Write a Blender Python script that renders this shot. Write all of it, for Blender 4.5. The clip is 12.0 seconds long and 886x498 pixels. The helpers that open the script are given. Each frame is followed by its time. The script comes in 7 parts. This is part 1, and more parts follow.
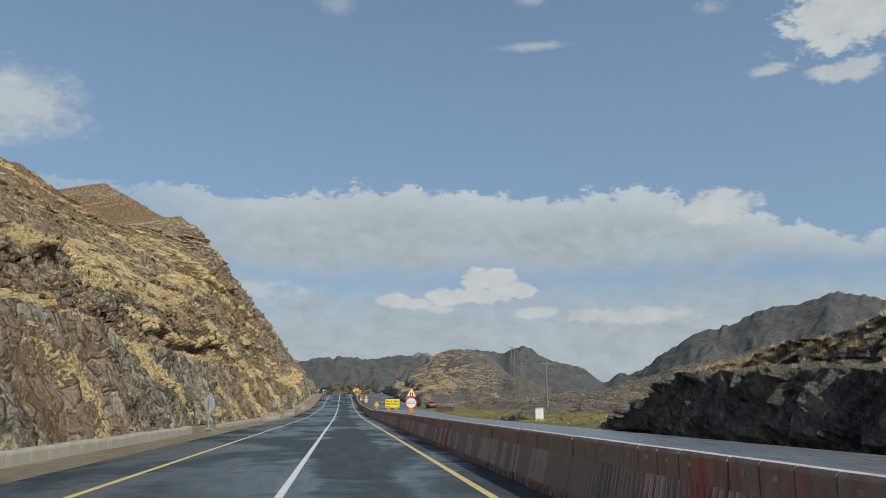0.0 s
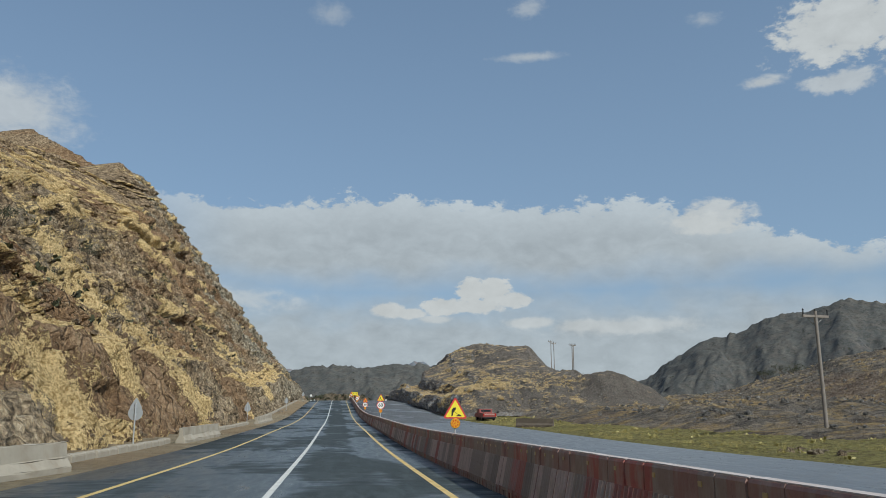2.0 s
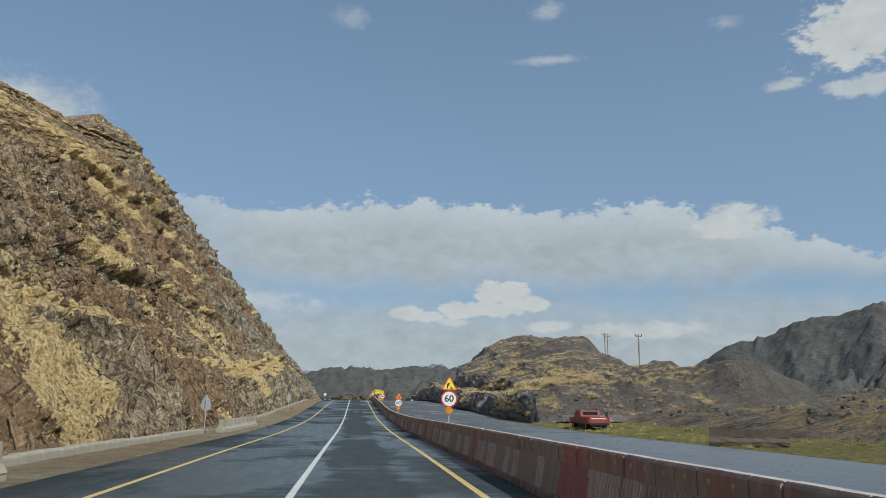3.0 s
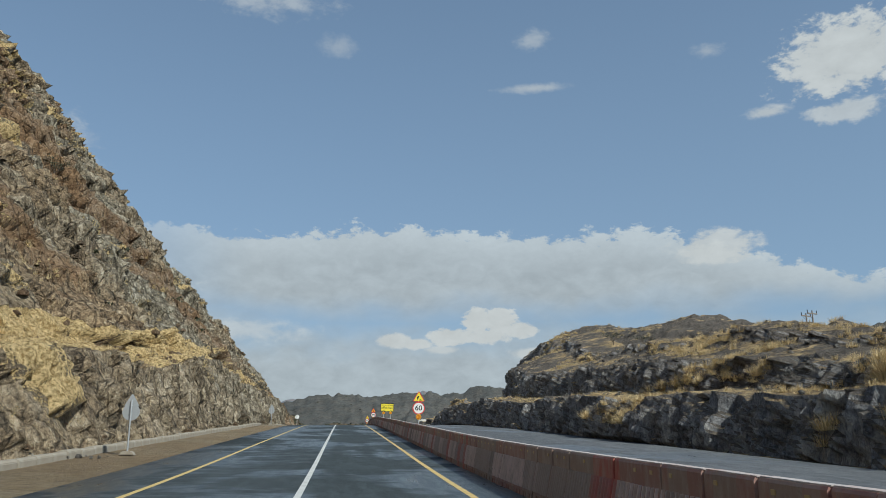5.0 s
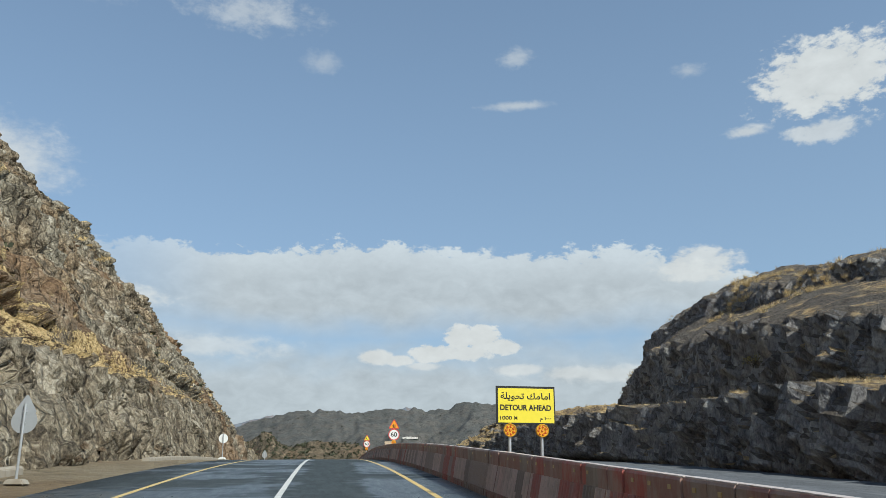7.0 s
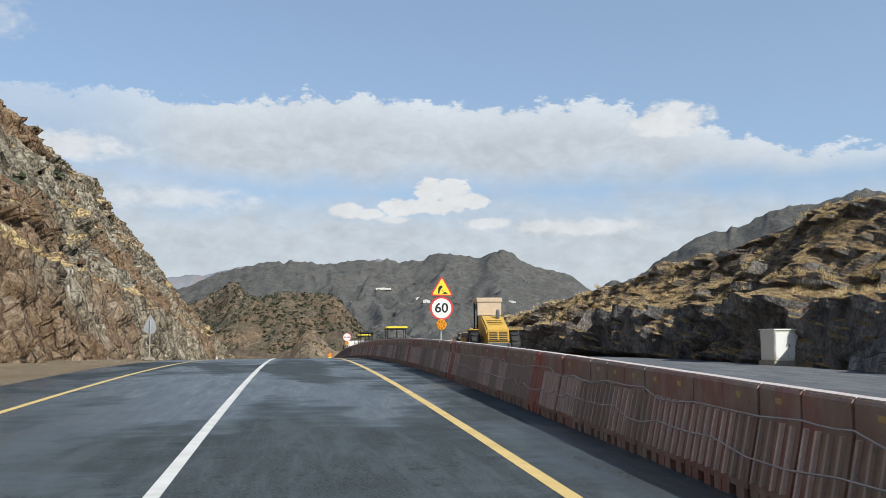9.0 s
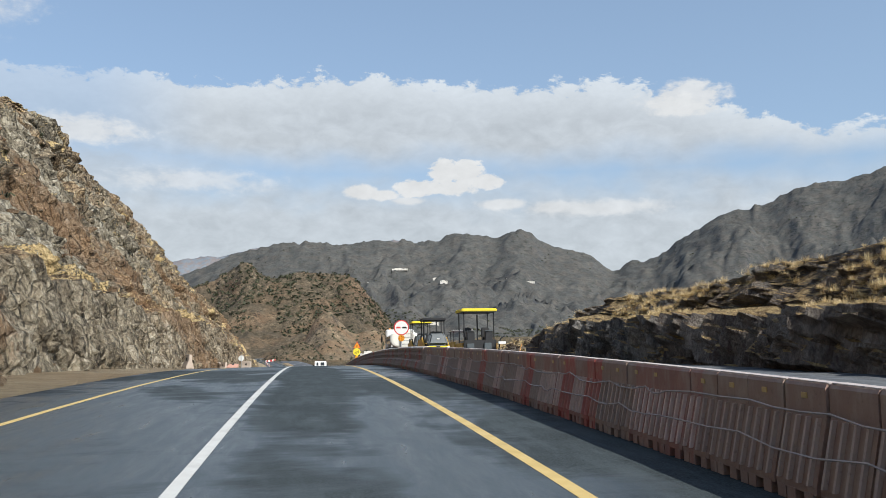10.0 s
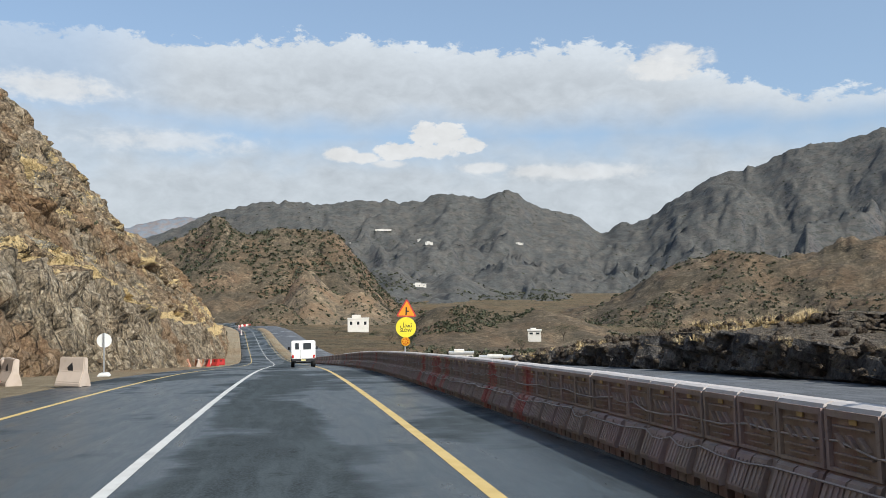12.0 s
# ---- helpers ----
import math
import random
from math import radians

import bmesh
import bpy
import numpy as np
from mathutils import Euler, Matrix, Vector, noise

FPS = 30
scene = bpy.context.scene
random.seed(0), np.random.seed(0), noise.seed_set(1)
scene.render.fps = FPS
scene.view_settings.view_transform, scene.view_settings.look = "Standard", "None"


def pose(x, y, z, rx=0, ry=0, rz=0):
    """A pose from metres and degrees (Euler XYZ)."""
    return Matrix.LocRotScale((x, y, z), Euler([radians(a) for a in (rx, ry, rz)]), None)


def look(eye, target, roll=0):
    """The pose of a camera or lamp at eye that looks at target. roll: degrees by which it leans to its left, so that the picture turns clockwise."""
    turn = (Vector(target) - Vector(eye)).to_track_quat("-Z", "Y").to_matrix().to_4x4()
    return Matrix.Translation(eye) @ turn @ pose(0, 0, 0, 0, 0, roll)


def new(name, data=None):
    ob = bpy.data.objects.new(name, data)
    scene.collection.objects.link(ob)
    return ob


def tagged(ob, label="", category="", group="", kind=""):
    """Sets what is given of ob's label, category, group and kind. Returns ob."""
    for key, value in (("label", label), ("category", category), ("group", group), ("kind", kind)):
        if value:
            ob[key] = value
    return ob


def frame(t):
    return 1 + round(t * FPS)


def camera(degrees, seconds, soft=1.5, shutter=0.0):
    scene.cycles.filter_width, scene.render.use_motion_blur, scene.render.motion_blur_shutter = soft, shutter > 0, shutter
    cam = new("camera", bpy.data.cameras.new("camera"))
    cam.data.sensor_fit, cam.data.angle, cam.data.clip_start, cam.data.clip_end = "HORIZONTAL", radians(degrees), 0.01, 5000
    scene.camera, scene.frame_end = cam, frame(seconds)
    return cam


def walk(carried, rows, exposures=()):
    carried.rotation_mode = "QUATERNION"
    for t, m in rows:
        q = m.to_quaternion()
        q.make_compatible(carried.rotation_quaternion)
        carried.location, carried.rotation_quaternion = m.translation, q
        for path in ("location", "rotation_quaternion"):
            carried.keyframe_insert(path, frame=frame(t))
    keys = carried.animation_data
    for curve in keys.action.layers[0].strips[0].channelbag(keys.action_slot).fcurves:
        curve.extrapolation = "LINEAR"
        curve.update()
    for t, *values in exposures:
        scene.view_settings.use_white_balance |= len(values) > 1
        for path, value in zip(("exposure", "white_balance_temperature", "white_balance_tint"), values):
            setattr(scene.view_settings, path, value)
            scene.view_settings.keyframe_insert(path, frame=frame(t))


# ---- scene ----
# ---------------------------------------------------------------- camera
cam = camera(57.0, 12.0, soft=0.6)
# seconds, x, y, z, yaw, pitch, roll
PATH = [
    (0.0, 1.01, 0.0, 1.50, -6.88, 11.84, 0.32), (0.5, 1.08, 17.8, 1.81, -5.70, 12.29, -0.19),
    (1.0, 1.02, 35.7, 2.13, -6.29, 12.46, -0.27), (1.5, 1.21, 53.9, 2.44, -6.96, 12.48, 0.08),
    (2.0, 1.28, 72.3, 2.76, -7.26, 12.53, 0.27), (2.5, 1.30, 90.9, 3.04, -6.84, 12.58, 0.36),
    (3.0, 1.10, 109.6, 3.48, -6.06, 12.75, -0.27), (3.2, 1.06, 117.0, 3.63, -5.75, 13.01, 0.07),
    (4.8, 0.87, 176.4, 5.50, -6.96, 14.34, 0.17), (5.0, 0.86, 183.7, 5.78, -6.83, 14.65, 0.33),
    (5.5, 0.84, 201.6, 6.65, -6.72, 15.02, 0.70), (6.0, 0.81, 219.3, 7.68, -6.82, 15.43, 0.38),
    (6.5, 0.88, 236.5, 8.78, -7.04, 15.67, -0.14), (7.0, 0.95, 253.4, 9.82, -8.08, 15.79, 0.33),
    (7.2, 0.98, 260.1, 10.21, -8.10, 15.75, 0.76), (8.8, 1.17, 311.5, 12.69, -9.93, 5.62, 0.04),
    (9.0, 1.20, 317.7, 12.87, -10.21, 5.54, 0.36), (9.5, 1.29, 333.0, 13.05, -9.57, 4.96, 0.49),
    (10.0, 1.24, 348.0, 13.02, -9.16, 4.22, 0.53), (10.5, 1.20, 362.9, 12.77, -9.47, 3.56, 0.59),
    (11.0, 1.24, 377.4, 12.23, -9.59, 2.76, 0.90), (11.5, 1.63, 391.8, 11.50, -11.06, 2.13, 0.83),
    (12.0, 1.74, 406.0, 10.61, -10.53, 1.65, 0.27),
]
walk(cam, [(t, pose(x, y, z, 90 + p, r, w)) for t, x, y, z, w, p, r in PATH],
     exposures=[(0, -0.1, 6180, 5), (5.4, -0.05, 6100, 3), (6.0, 0.25, 6180, 4), (7.0, 0.22, 6180, 4), (9.0, 0.38, 6280, 9), (12, 0.38, 6300, 9)])

# ---------------------------------------------------------------- light
SUN_AZ = 142.0   # degrees clockwise from +y
SUN_EL = 42.0
world = bpy.data.worlds.new("world")
scene.world = world
world.use_nodes = True


def node(nt, kind, **sets):
    n = nt.nodes.new(kind)
    for k, v in sets.items():
        if k == "op":
            n.operation = v
        elif k == "ins":
            for i, val in v.items():
                if hasattr(val, "is_output"):
                    nt.links.new(val, n.inputs[i])
                else:
                    n.inputs[i].default_value = val
    return n


def mathn(nt, op, a, b=0.0, c=None, clamp=False):
    n = nt.nodes.new("ShaderNodeMath")
    n.operation, n.use_clamp = op, clamp
    for i, v in enumerate((a, b, c)):
        if v is None:
            continue
        if hasattr(v, "is_output"):
            nt.links.new(v, n.inputs[i])
        else:
            n.inputs[i].default_value = v
    return n.outputs[0]


def smooth(nt, v, lo, hi, a=0.0, b=1.0):
    n = nt.nodes.new("ShaderNodeMapRange")
    n.interpolation_type = "SMOOTHSTEP"
    nt.links.new(v, n.inputs[0])
    for i, x in enumerate((lo, hi, a, b)):
        n.inputs[i + 1].default_value = x
    return n.outputs[0]


def mixc(nt, fac, a, b, mode="MIX"):
    n = nt.nodes.new("ShaderNodeMix")
    n.data_type, n.blend_type = "RGBA", mode
    for i, v in ((0, fac), (6, a), (7, b)):
        if hasattr(v, "is_output"):
            nt.links.new(v, n.inputs[i])
        else:
            n.inputs[i].default_value = v if i == 0 or len(v) == 4 else (*v, 1)
    return n.outputs[2]


def noisen(nt, vec, scale, detail=6.0, rough=0.55, dist=0.0):
    n = nt.nodes.new("ShaderNodeTexNoise")
    nt.links.new(vec, n.inputs["Vector"])
    n.inputs["Scale"].default_value, n.inputs["Detail"].default_value = scale, detail
    n.inputs["Roughness"].default_value, n.inputs["Distortion"].default_value = rough, dist
    return n.outputs[0]


def build_sky():
    nt = world.node_tree
    nt.nodes.clear()
    out = nt.nodes.new("ShaderNodeOutputWorld")
    bg = nt.nodes.new("ShaderNodeBackground")
    sky = nt.nodes.new("ShaderNodeTexSky")
    sky.sky_type, sky.sun_disc = "NISHITA", False
    sky.sun_elevation, sky.sun_rotation = radians(SUN_EL), radians(SUN_AZ)
    sky.altitude, sky.air_density, sky.dust_density, sky.ozone_density = 1200, 1.0, 2.2, 1.6
    tc = nt.nodes.new("ShaderNodeTexCoord")
    sep = nt.nodes.new("ShaderNodeSeparateXYZ")
    nt.links.new(tc.outputs["Generated"], sep.inputs[0])
    az = mathn(nt, "MULTIPLY", mathn(nt, "ARCTAN2", sep.outputs[0], sep.outputs[1]), 57.2958)
    el = mathn(nt, "MULTIPLY", mathn(nt, "ARCSINE", sep.outputs[2]), 57.2958)
    com = nt.nodes.new("ShaderNodeCombineXYZ")
    nt.links.new(az, com.inputs[0])
    nt.links.new(mathn(nt, "MULTIPLY", el, 1.7), com.inputs[1])
    v = com.outputs[0]
    big = mathn(nt, "SUBTRACT", noisen(nt, v, 0.16, 3), 0.5)
    puff = mathn(nt, "SUBTRACT", noisen(nt, v, 0.55, 8, 0.6, 0.3), 0.5)
    fine = mathn(nt, "SUBTRACT", noisen(nt, v, 1.6, 5, 0.6), 0.5)
    wob = mathn(nt, "ADD", mathn(nt, "MULTIPLY", puff, 3.0), mathn(nt, "MULTIPLY", fine, 1.5))
    wob_b = mathn(nt, "ADD", wob, mathn(nt, "MULTIPLY", big, 2.2))

    def blob(a0, e0, ra, re, edge=0.3, ragged=1.0, keep=1.0):
        """Soft ragged ellipse of cloud round (azimuth, elevation) in degrees."""
        da = mathn(nt, "DIVIDE", mathn(nt, "SUBTRACT", az, a0), ra)
        de = mathn(nt, "DIVIDE", mathn(nt, "SUBTRACT", el, e0), re)
        r = mathn(nt, "SQRT", mathn(nt, "ADD", mathn(nt, "MULTIPLY", da, da), mathn(nt, "MULTIPLY", de, de)))
        r = mathn(nt, "ADD", r, mathn(nt, "MULTIPLY", wob, -0.42 * ragged))
        return smooth(nt, r, 1.0, 1.0 - edge, 0.0, keep)

    # the long bank: crisp heaped top, hazy bottom
    tilt = mathn(nt, "MULTIPLY", smooth(nt, az, 19, 38), -4.2)
    top = mathn(nt, "ADD", mathn(nt, "ADD", wob_b, mathn(nt, "ADD", 15.5, mathn(nt, "MULTIPLY", smooth(nt, az, -5, 1), smooth(nt, az, 10, 4, 0, .7)))), tilt)
    over = mathn(nt, "SUBTRACT", top, el)
    bank = smooth(nt, over, -0.1, 0.4)
    low = mathn(nt, "SUBTRACT", el, mathn(nt, "ADD", mathn(nt, "MULTIPLY", big, 3.0), 9.2))
    bank = mathn(nt, "MULTIPLY", bank, smooth(nt, low, -0.6, 2.6))
    bank = mathn(nt, "MULTIPLY", bank, smooth(nt, az, -15, -6, 0.45, 0.92))
    # pale veil above the ridges
    veil = mathn(nt, "MULTIPLY", smooth(nt, mathn(nt, "ADD", el, mathn(nt, "MULTIPLY", big, 5.0)), 10.6, 6.2), 0.9)
    veil_l = mathn(nt, "MULTIPLY", smooth(nt, az, 2, -14), smooth(nt, mathn(nt, "ADD", el, mathn(nt, "MULTIPLY", wob, 0.6)), 12.6, 9.0, 0.0, 0.75))
    white = [blob(3.4, 8.2, 1.5, .65, .35, .7), blob(5.0, 8.0, 1.3, .45, .4, .7), blob(7.4, 8.5, 1.7, .75, .3, 1.2), blob(9.3, 9.6, 1.2, 1.0, .25, 1.2), blob(10.8, 9.5, 1.5, 1.0, .25, 1.2), blob(12.3, 8.9, 1.5, .6, .3, 1.2), blob(9.6, 8.5, 2.4, .6, .35, 1.2), blob(6.8, 7.6, 1.6, .35, .6, .8, .8),
             blob(13.5, 7.3, 2.6, .5, .6, .8, .8), blob(17.0, 7.0, 2.6, .6, .6, .8, .75),
             blob(20.0, 6.9, 7.0, 0.75, 0.7, 1.0, 0.7), blob(26.0, 13.9, 3.4, 1.5, 0.5, 1.2, 0.9), blob(-15.0, 11.8, 5.0, 1.2, .7, 1.2, .8), blob(-8.0, 8.8, 7.0, 1.0, .8, 1.2, .6),
             blob(35.8, 24.9, 5.4, 2.7, 0.4, 1.4, 0.95), blob(35.0, 21.6, 3.2, 0.9, 0.6, 1.4, 0.75), blob(30.2, 22.3, 1.8, 0.5, 0.7, 1.0, 0.75),
             blob(-22.5, 19.6, 6.0, 3.2, 0.8, 0.8, 0.75), blob(13.8, 25.6, 3.2, 0.45, 0.9, 0.8, 0.6),
             blob(-1.0, 28.4, 1.8, 1.0, 1.0, 1.0, 0.35), blob(14.0, 28.8, 1.7, 0.8, 1.0, 1.2, 0.45), blob(26.6, 26.8, 1.3, 0.6, 1.0, 1.2, 0.4),
             blob(-6.5, 31.2, 6.0, 1.6, 1.0, 1.3, 0.5), blob(-19.0, 31.5, 6.0, 1.6, 1.0, 1.0, 0.4)]
    cover = mathn(nt, "MAXIMUM", mathn(nt, "MAXIMUM", bank, veil), veil_l)
    heap = white[0]
    for w in white[1:]:
        heap = mathn(nt, "MAXIMUM", heap, w)
    # elsewhere in the sky: the same broken cloud goes on
    rest = smooth(nt, mathn(nt, "ADD", noisen(nt, tc.outputs["Generated"], 3.0, 7, 0.6), 0.0), 0.5, 0.68, 0.0, 0.8)
    behind = mathn(nt, "MULTIPLY", rest, smooth(nt, sep.outputs[1], 0.55, 0.2))
    heap = mathn(nt, "MAXIMUM", heap, behind)
    # cloud brightness: bright on the heaped upper rims, greyer inside
    rim = smooth(nt, over, 2.6, 0.2)
    tone = mathn(nt, "ADD", mathn(nt, "MULTIPLY", rim, 0.16), mathn(nt, "ADD", mathn(nt, "MULTIPLY", mathn(nt, "ADD", puff, mathn(nt, "MULTIPLY", big, 0.6)), 0.42), 0.81))
    grey = nt.nodes.new("ShaderNodeCombineColor")
    for i, k in enumerate((0.93, 0.98, 1.02)):
        nt.links.new(mathn(nt, "MULTIPLY", tone, k * CLOUD), grey.inputs[i])
    bright = nt.nodes.new("ShaderNodeCombineColor")
    wt = mathn(nt, "ADD", mathn(nt, "MULTIPLY", puff, 0.35), 0.98)
    for i, k in enumerate((1.0, 1.0, 0.99)):
        nt.links.new(mathn(nt, "MULTIPLY", wt, k * CLOUD), bright.inputs[i])
    # Background strength is SKY, so cloud radiance is given in the same unit
    hazy = mixc(nt, smooth(nt, el, 40, 4, 0.30, 0.62), sky.outputs[0], (HAZE[0], HAZE[1], HAZE[2], 1))
    col = mixc(nt, cover, hazy, grey.outputs[0])
    col = mixc(nt, heap, col, bright.outputs[0])
    ground_dim = mixc(nt, smooth(nt, el, -1, -6), col, (1.6, 1.4, 1.2, 1))
    nt.links.new(ground_dim, bg.inputs[0])
    bg.inputs[1].default_value = SKY
    nt.links.new(bg.outputs[0], out.inputs[0])


SKY = 0.12
CLOUD = 5.05
HAZE = (2.45, 3.3, 4.3)
build_sky()
sun_data = bpy.data.lights.new("sun", "SUN")
sun_data.energy, sun_data.angle, sun_data.color = 4.2, radians(0.6), (1.0, 0.94, 0.85)
sun = new("sun", sun_data)
_a, _e = radians(SUN_AZ), radians(SUN_EL)
sun.matrix_world = look((0, 0, 0), (-math.sin(_a) * math.cos(_e), -math.cos(_a) * math.cos(_e), -math.sin(_e)))
sun.location = (60, -40, 80)

# ---------------------------------------------------------------- plan of the road
ROAD_Z = [(-60, -1.2), (-30, -.6), (0, 0), (20, .35), (50, .87), (80, 1.38), (110, 1.93), (140, 2.82), (170, 3.75), (200, 5.06), (230, 6.87),
          (260, 8.71), (290, 10.4), (320, 11.37), (350, 11.52), (380, 10.63), (410, 8.86), (440, 6.44), (470, 3.42), (500, .25),
          (530, -2.8), (560, -5.7), (606, -9.5), (660, -12), (722, -13.5), (830, -16), (1000, -19), (1400, -22)]
ROAD_X = [(-60, 0), (0, 0), (440, 0), (455, 0), (470, 0), (485, -.05), (530, -.9), (606, -4.2), (660, -7.5), (722, -11.6), (780, -16), (830, -24), (900, -46), (1000, -95)]


def hermite(table, y):
    """Smooth curve through a short table of (y, value)."""
    ty, tv = np.array(table, float).T
    m = np.gradient(tv, ty)
    y = np.clip(np.asarray(y, float), ty[0], ty[-1])
    i = np.clip(np.searchsorted(ty, y) - 1, 0, len(ty) - 2)
    h = ty[i + 1] - ty[i]
    s = (y - ty[i]) / h
    return ((2 * s**3 - 3 * s**2 + 1) * tv[i] + (s**3 - 2 * s**2 + s) * h * m[i]
            + (-2 * s**3 + 3 * s**2) * tv[i + 1] + (s**3 - s**2) * h * m[i + 1])


def road_z(y):
    return hermite(ROAD_Z, y)


def road_x(y):
    return hermite(ROAD_X, y)


def lerp(table, y):
    ty, tv = np.array(table, float).T
    return np.interp(y, ty, tv)


# ---------------------------------------------------------------- numeric noise for terrain
def hash3(ix, iy, iz):
    h = (ix.astype(np.int64) * 374761393 + iy.astype(np.int64) * 668265263 + iz.astype(np.int64) * 2147483647) & 0xFFFFFFFF
    h = ((h ^ (h >> 13)) * 1274126177) & 0xFFFFFFFF
    return ((h ^ (h >> 16)) & 0xFFFF) / 65535.0


def vnoise(x, y, seed=0):
    """Value noise, -1 to 1."""
    x, y = np.broadcast_arrays(np.asarray(x, float), np.asarray(y, float))
    ix, iy = np.floor(x), np.floor(y)
    fx, fy = x - ix, y - iy
    fx, fy = fx * fx * (3 - 2 * fx), fy * fy * (3 - 2 * fy)
    s = np.full(ix.shape, seed)
    a, b = hash3(ix, iy, s), hash3(ix + 1, iy, s)
    c, d = hash3(ix, iy + 1, s), hash3(ix + 1, iy + 1, s)
    return ((a * (1 - fx) + b * fx) * (1 - fy) + (c * (1 - fx) + d * fx) * fy) * 2 - 1


def fbm(x, y, octaves=4, seed=0, gain=0.5):
    t, a = 0, 1.0
    for k in range(octaves):
        t = t + a * vnoise(np.asarray(x) * 2**k + 17.3 * k, np.asarray(y) * 2**k - 9.1 * k, seed + k)
        a *= gain
    return t


def ridged(x, y, octaves=4, seed=0):
    t, a = 0, 1.0
    for k in range(octaves):
        t = t + a * (1 - 2 * np.abs(vnoise(np.asarray(x) * 2**k + 5.7 * k, np.asarray(y) * 2**k + 3.3 * k, seed + k)))
        a *= 0.5
    return t


def facets(x, y, seed=0):
    """Blocky steps: the height of the nearest jittered cell, with the distance to it."""
    ix, iy = np.floor(x), np.floor(y)
    best = np.full(np.shape(x), 9.0)
    val = np.zeros(np.shape(x))
    for dx in (-1, 0, 1):
        for dy in (-1, 0, 1):
            cx, cy = ix + dx, iy + dy
            s = np.full(cx.shape, seed)
            px, py = cx + hash3(cx, cy, s), cy + hash3(cx, cy, s + 7)
            d = (px - x) ** 2 + (py - y) ** 2
            m = d < best
            best = np.where(m, d, best)
            v = hash3(cx, cy, s + 13) * 2 - 1 + (x - px) * (hash3(cx, cy, s + 21) - .5) * 1.6 + (y - py) * (hash3(cx, cy, s + 29) - .5) * 1.6
            val = np.where(m, v, val)
    return val


# ---------------------------------------------------------------- mesh helpers
def grid_mesh(name, X, Y, Z, mat, smooth_faces=False, layers=None):
    """One mesh from a grid of points."""
    n, m = X.shape
    co = np.stack([X, Y, Z], -1).reshape(-1, 3).astype(np.float32)
    i = np.arange(n * m).reshape(n, m)
    q = np.stack([i[:-1, :-1], i[1:, :-1], i[1:, 1:], i[:-1, 1:]], -1).reshape(-1, 4)
    me = bpy.data.meshes.new(name)
    me.vertices.add(len(co)), me.loops.add(q.size), me.polygons.add(len(q))
    me.vertices.foreach_set("co", co.ravel())
    me.loops.foreach_set("vertex_index", q.ravel().astype(np.int32))
    me.polygons.foreach_set("loop_start", np.arange(0, q.size, 4, dtype=np.int32))
    me.polygons.foreach_set("use_smooth", np.full(len(q), smooth_faces))
    me.update(calc_edges=True)
    for k, v in (layers or {}).items():
        me.attributes.new(k, "FLOAT", "POINT").data.foreach_set("value", v.astype(np.float32).ravel())
    me.materials.append(mat)
    return new(name, me)


def mesh_from(name, verts, faces, mat):
    me = bpy.data.meshes.new(name)
    me.from_pydata(verts, [], faces)
    me.update()
    if mat:
        me.materials.append(mat)
    return me


def mesh_of(name, co, faces, mat):
    """A mesh from arrays of points and of faces that all have as many corners."""
    q = np.asarray(faces, np.int32)
    co = np.asarray(co, np.float32)
    me = bpy.data.meshes.new(name)
    me.vertices.add(len(co)), me.loops.add(q.size), me.polygons.add(len(q))
    me.vertices.foreach_set("co", co.ravel())
    me.loops.foreach_set("vertex_index", q.ravel())
    me.polygons.foreach_set("loop_start", np.arange(0, q.size, q.shape[1], dtype=np.int32))
    me.update(calc_edges=True)
    me.materials.append(mat)
    return me


def part(name, bm, material, parent, label=""):
    """Links a bmesh as one mesh object under a thing or a part."""
    me = bpy.data.meshes.new(name)
    bm.to_mesh(me)
    bm.free()
    me.materials.append(material)
    ob = new(name, me)
    if parent is not None:
        ob.parent = parent
    if label:
        ob["label"] = label
    return ob


def add_box(bm, x0, x1, y0, y1, z0, z1, bevel=0.0, m=None):
    r = bmesh.ops.create_cube(bm, size=1)
    vs = r["verts"]
    for v in vs:
        v.co = Vector(((x0 + x1) / 2 + v.co.x * (x1 - x0), (y0 + y1) / 2 + v.co.y * (y1 - y0), (z0 + z1) / 2 + v.co.z * (z1 - z0)))
    if bevel:
        es = list({e for v in vs for e in v.link_edges})
        r2 = bmesh.ops.bevel(bm, geom=es, offset=bevel, segments=2, affect="EDGES", clamp_overlap=True)
        vs = list({v for v in vs if v.is_valid} | {v for v in r2["verts"]})
    if m is not None:
        bmesh.ops.transform(bm, matrix=m, verts=[v for v in vs if v.is_valid])
    return vs


def add_cyl(bm, p, q, r0, r1=None, n=16, bevel=0.0):
    """A cylinder or cone from p to q."""
    p, q = Vector(p), Vector(q)
    r1 = r0 if r1 is None else r1
    r = bmesh.ops.create_cone(bm, cap_ends=True, segments=n, radius1=r0, radius2=r1, depth=(q - p).length)
    m = Matrix.Translation((p + q) / 2) @ (q - p).to_track_quat("Z", "Y").to_matrix().to_4x4()
    bmesh.ops.transform(bm, matrix=m, verts=r["verts"])
    if bevel:
        es = [e for e in {e for v in r["verts"] for e in v.link_edges} if len(e.link_faces) == 2 and any(len(f.verts) > 4 for f in e.link_faces)]
        bmesh.ops.bevel(bm, geom=es, offset=bevel, segments=2, affect="EDGES", clamp_overlap=True)
    return r["verts"]


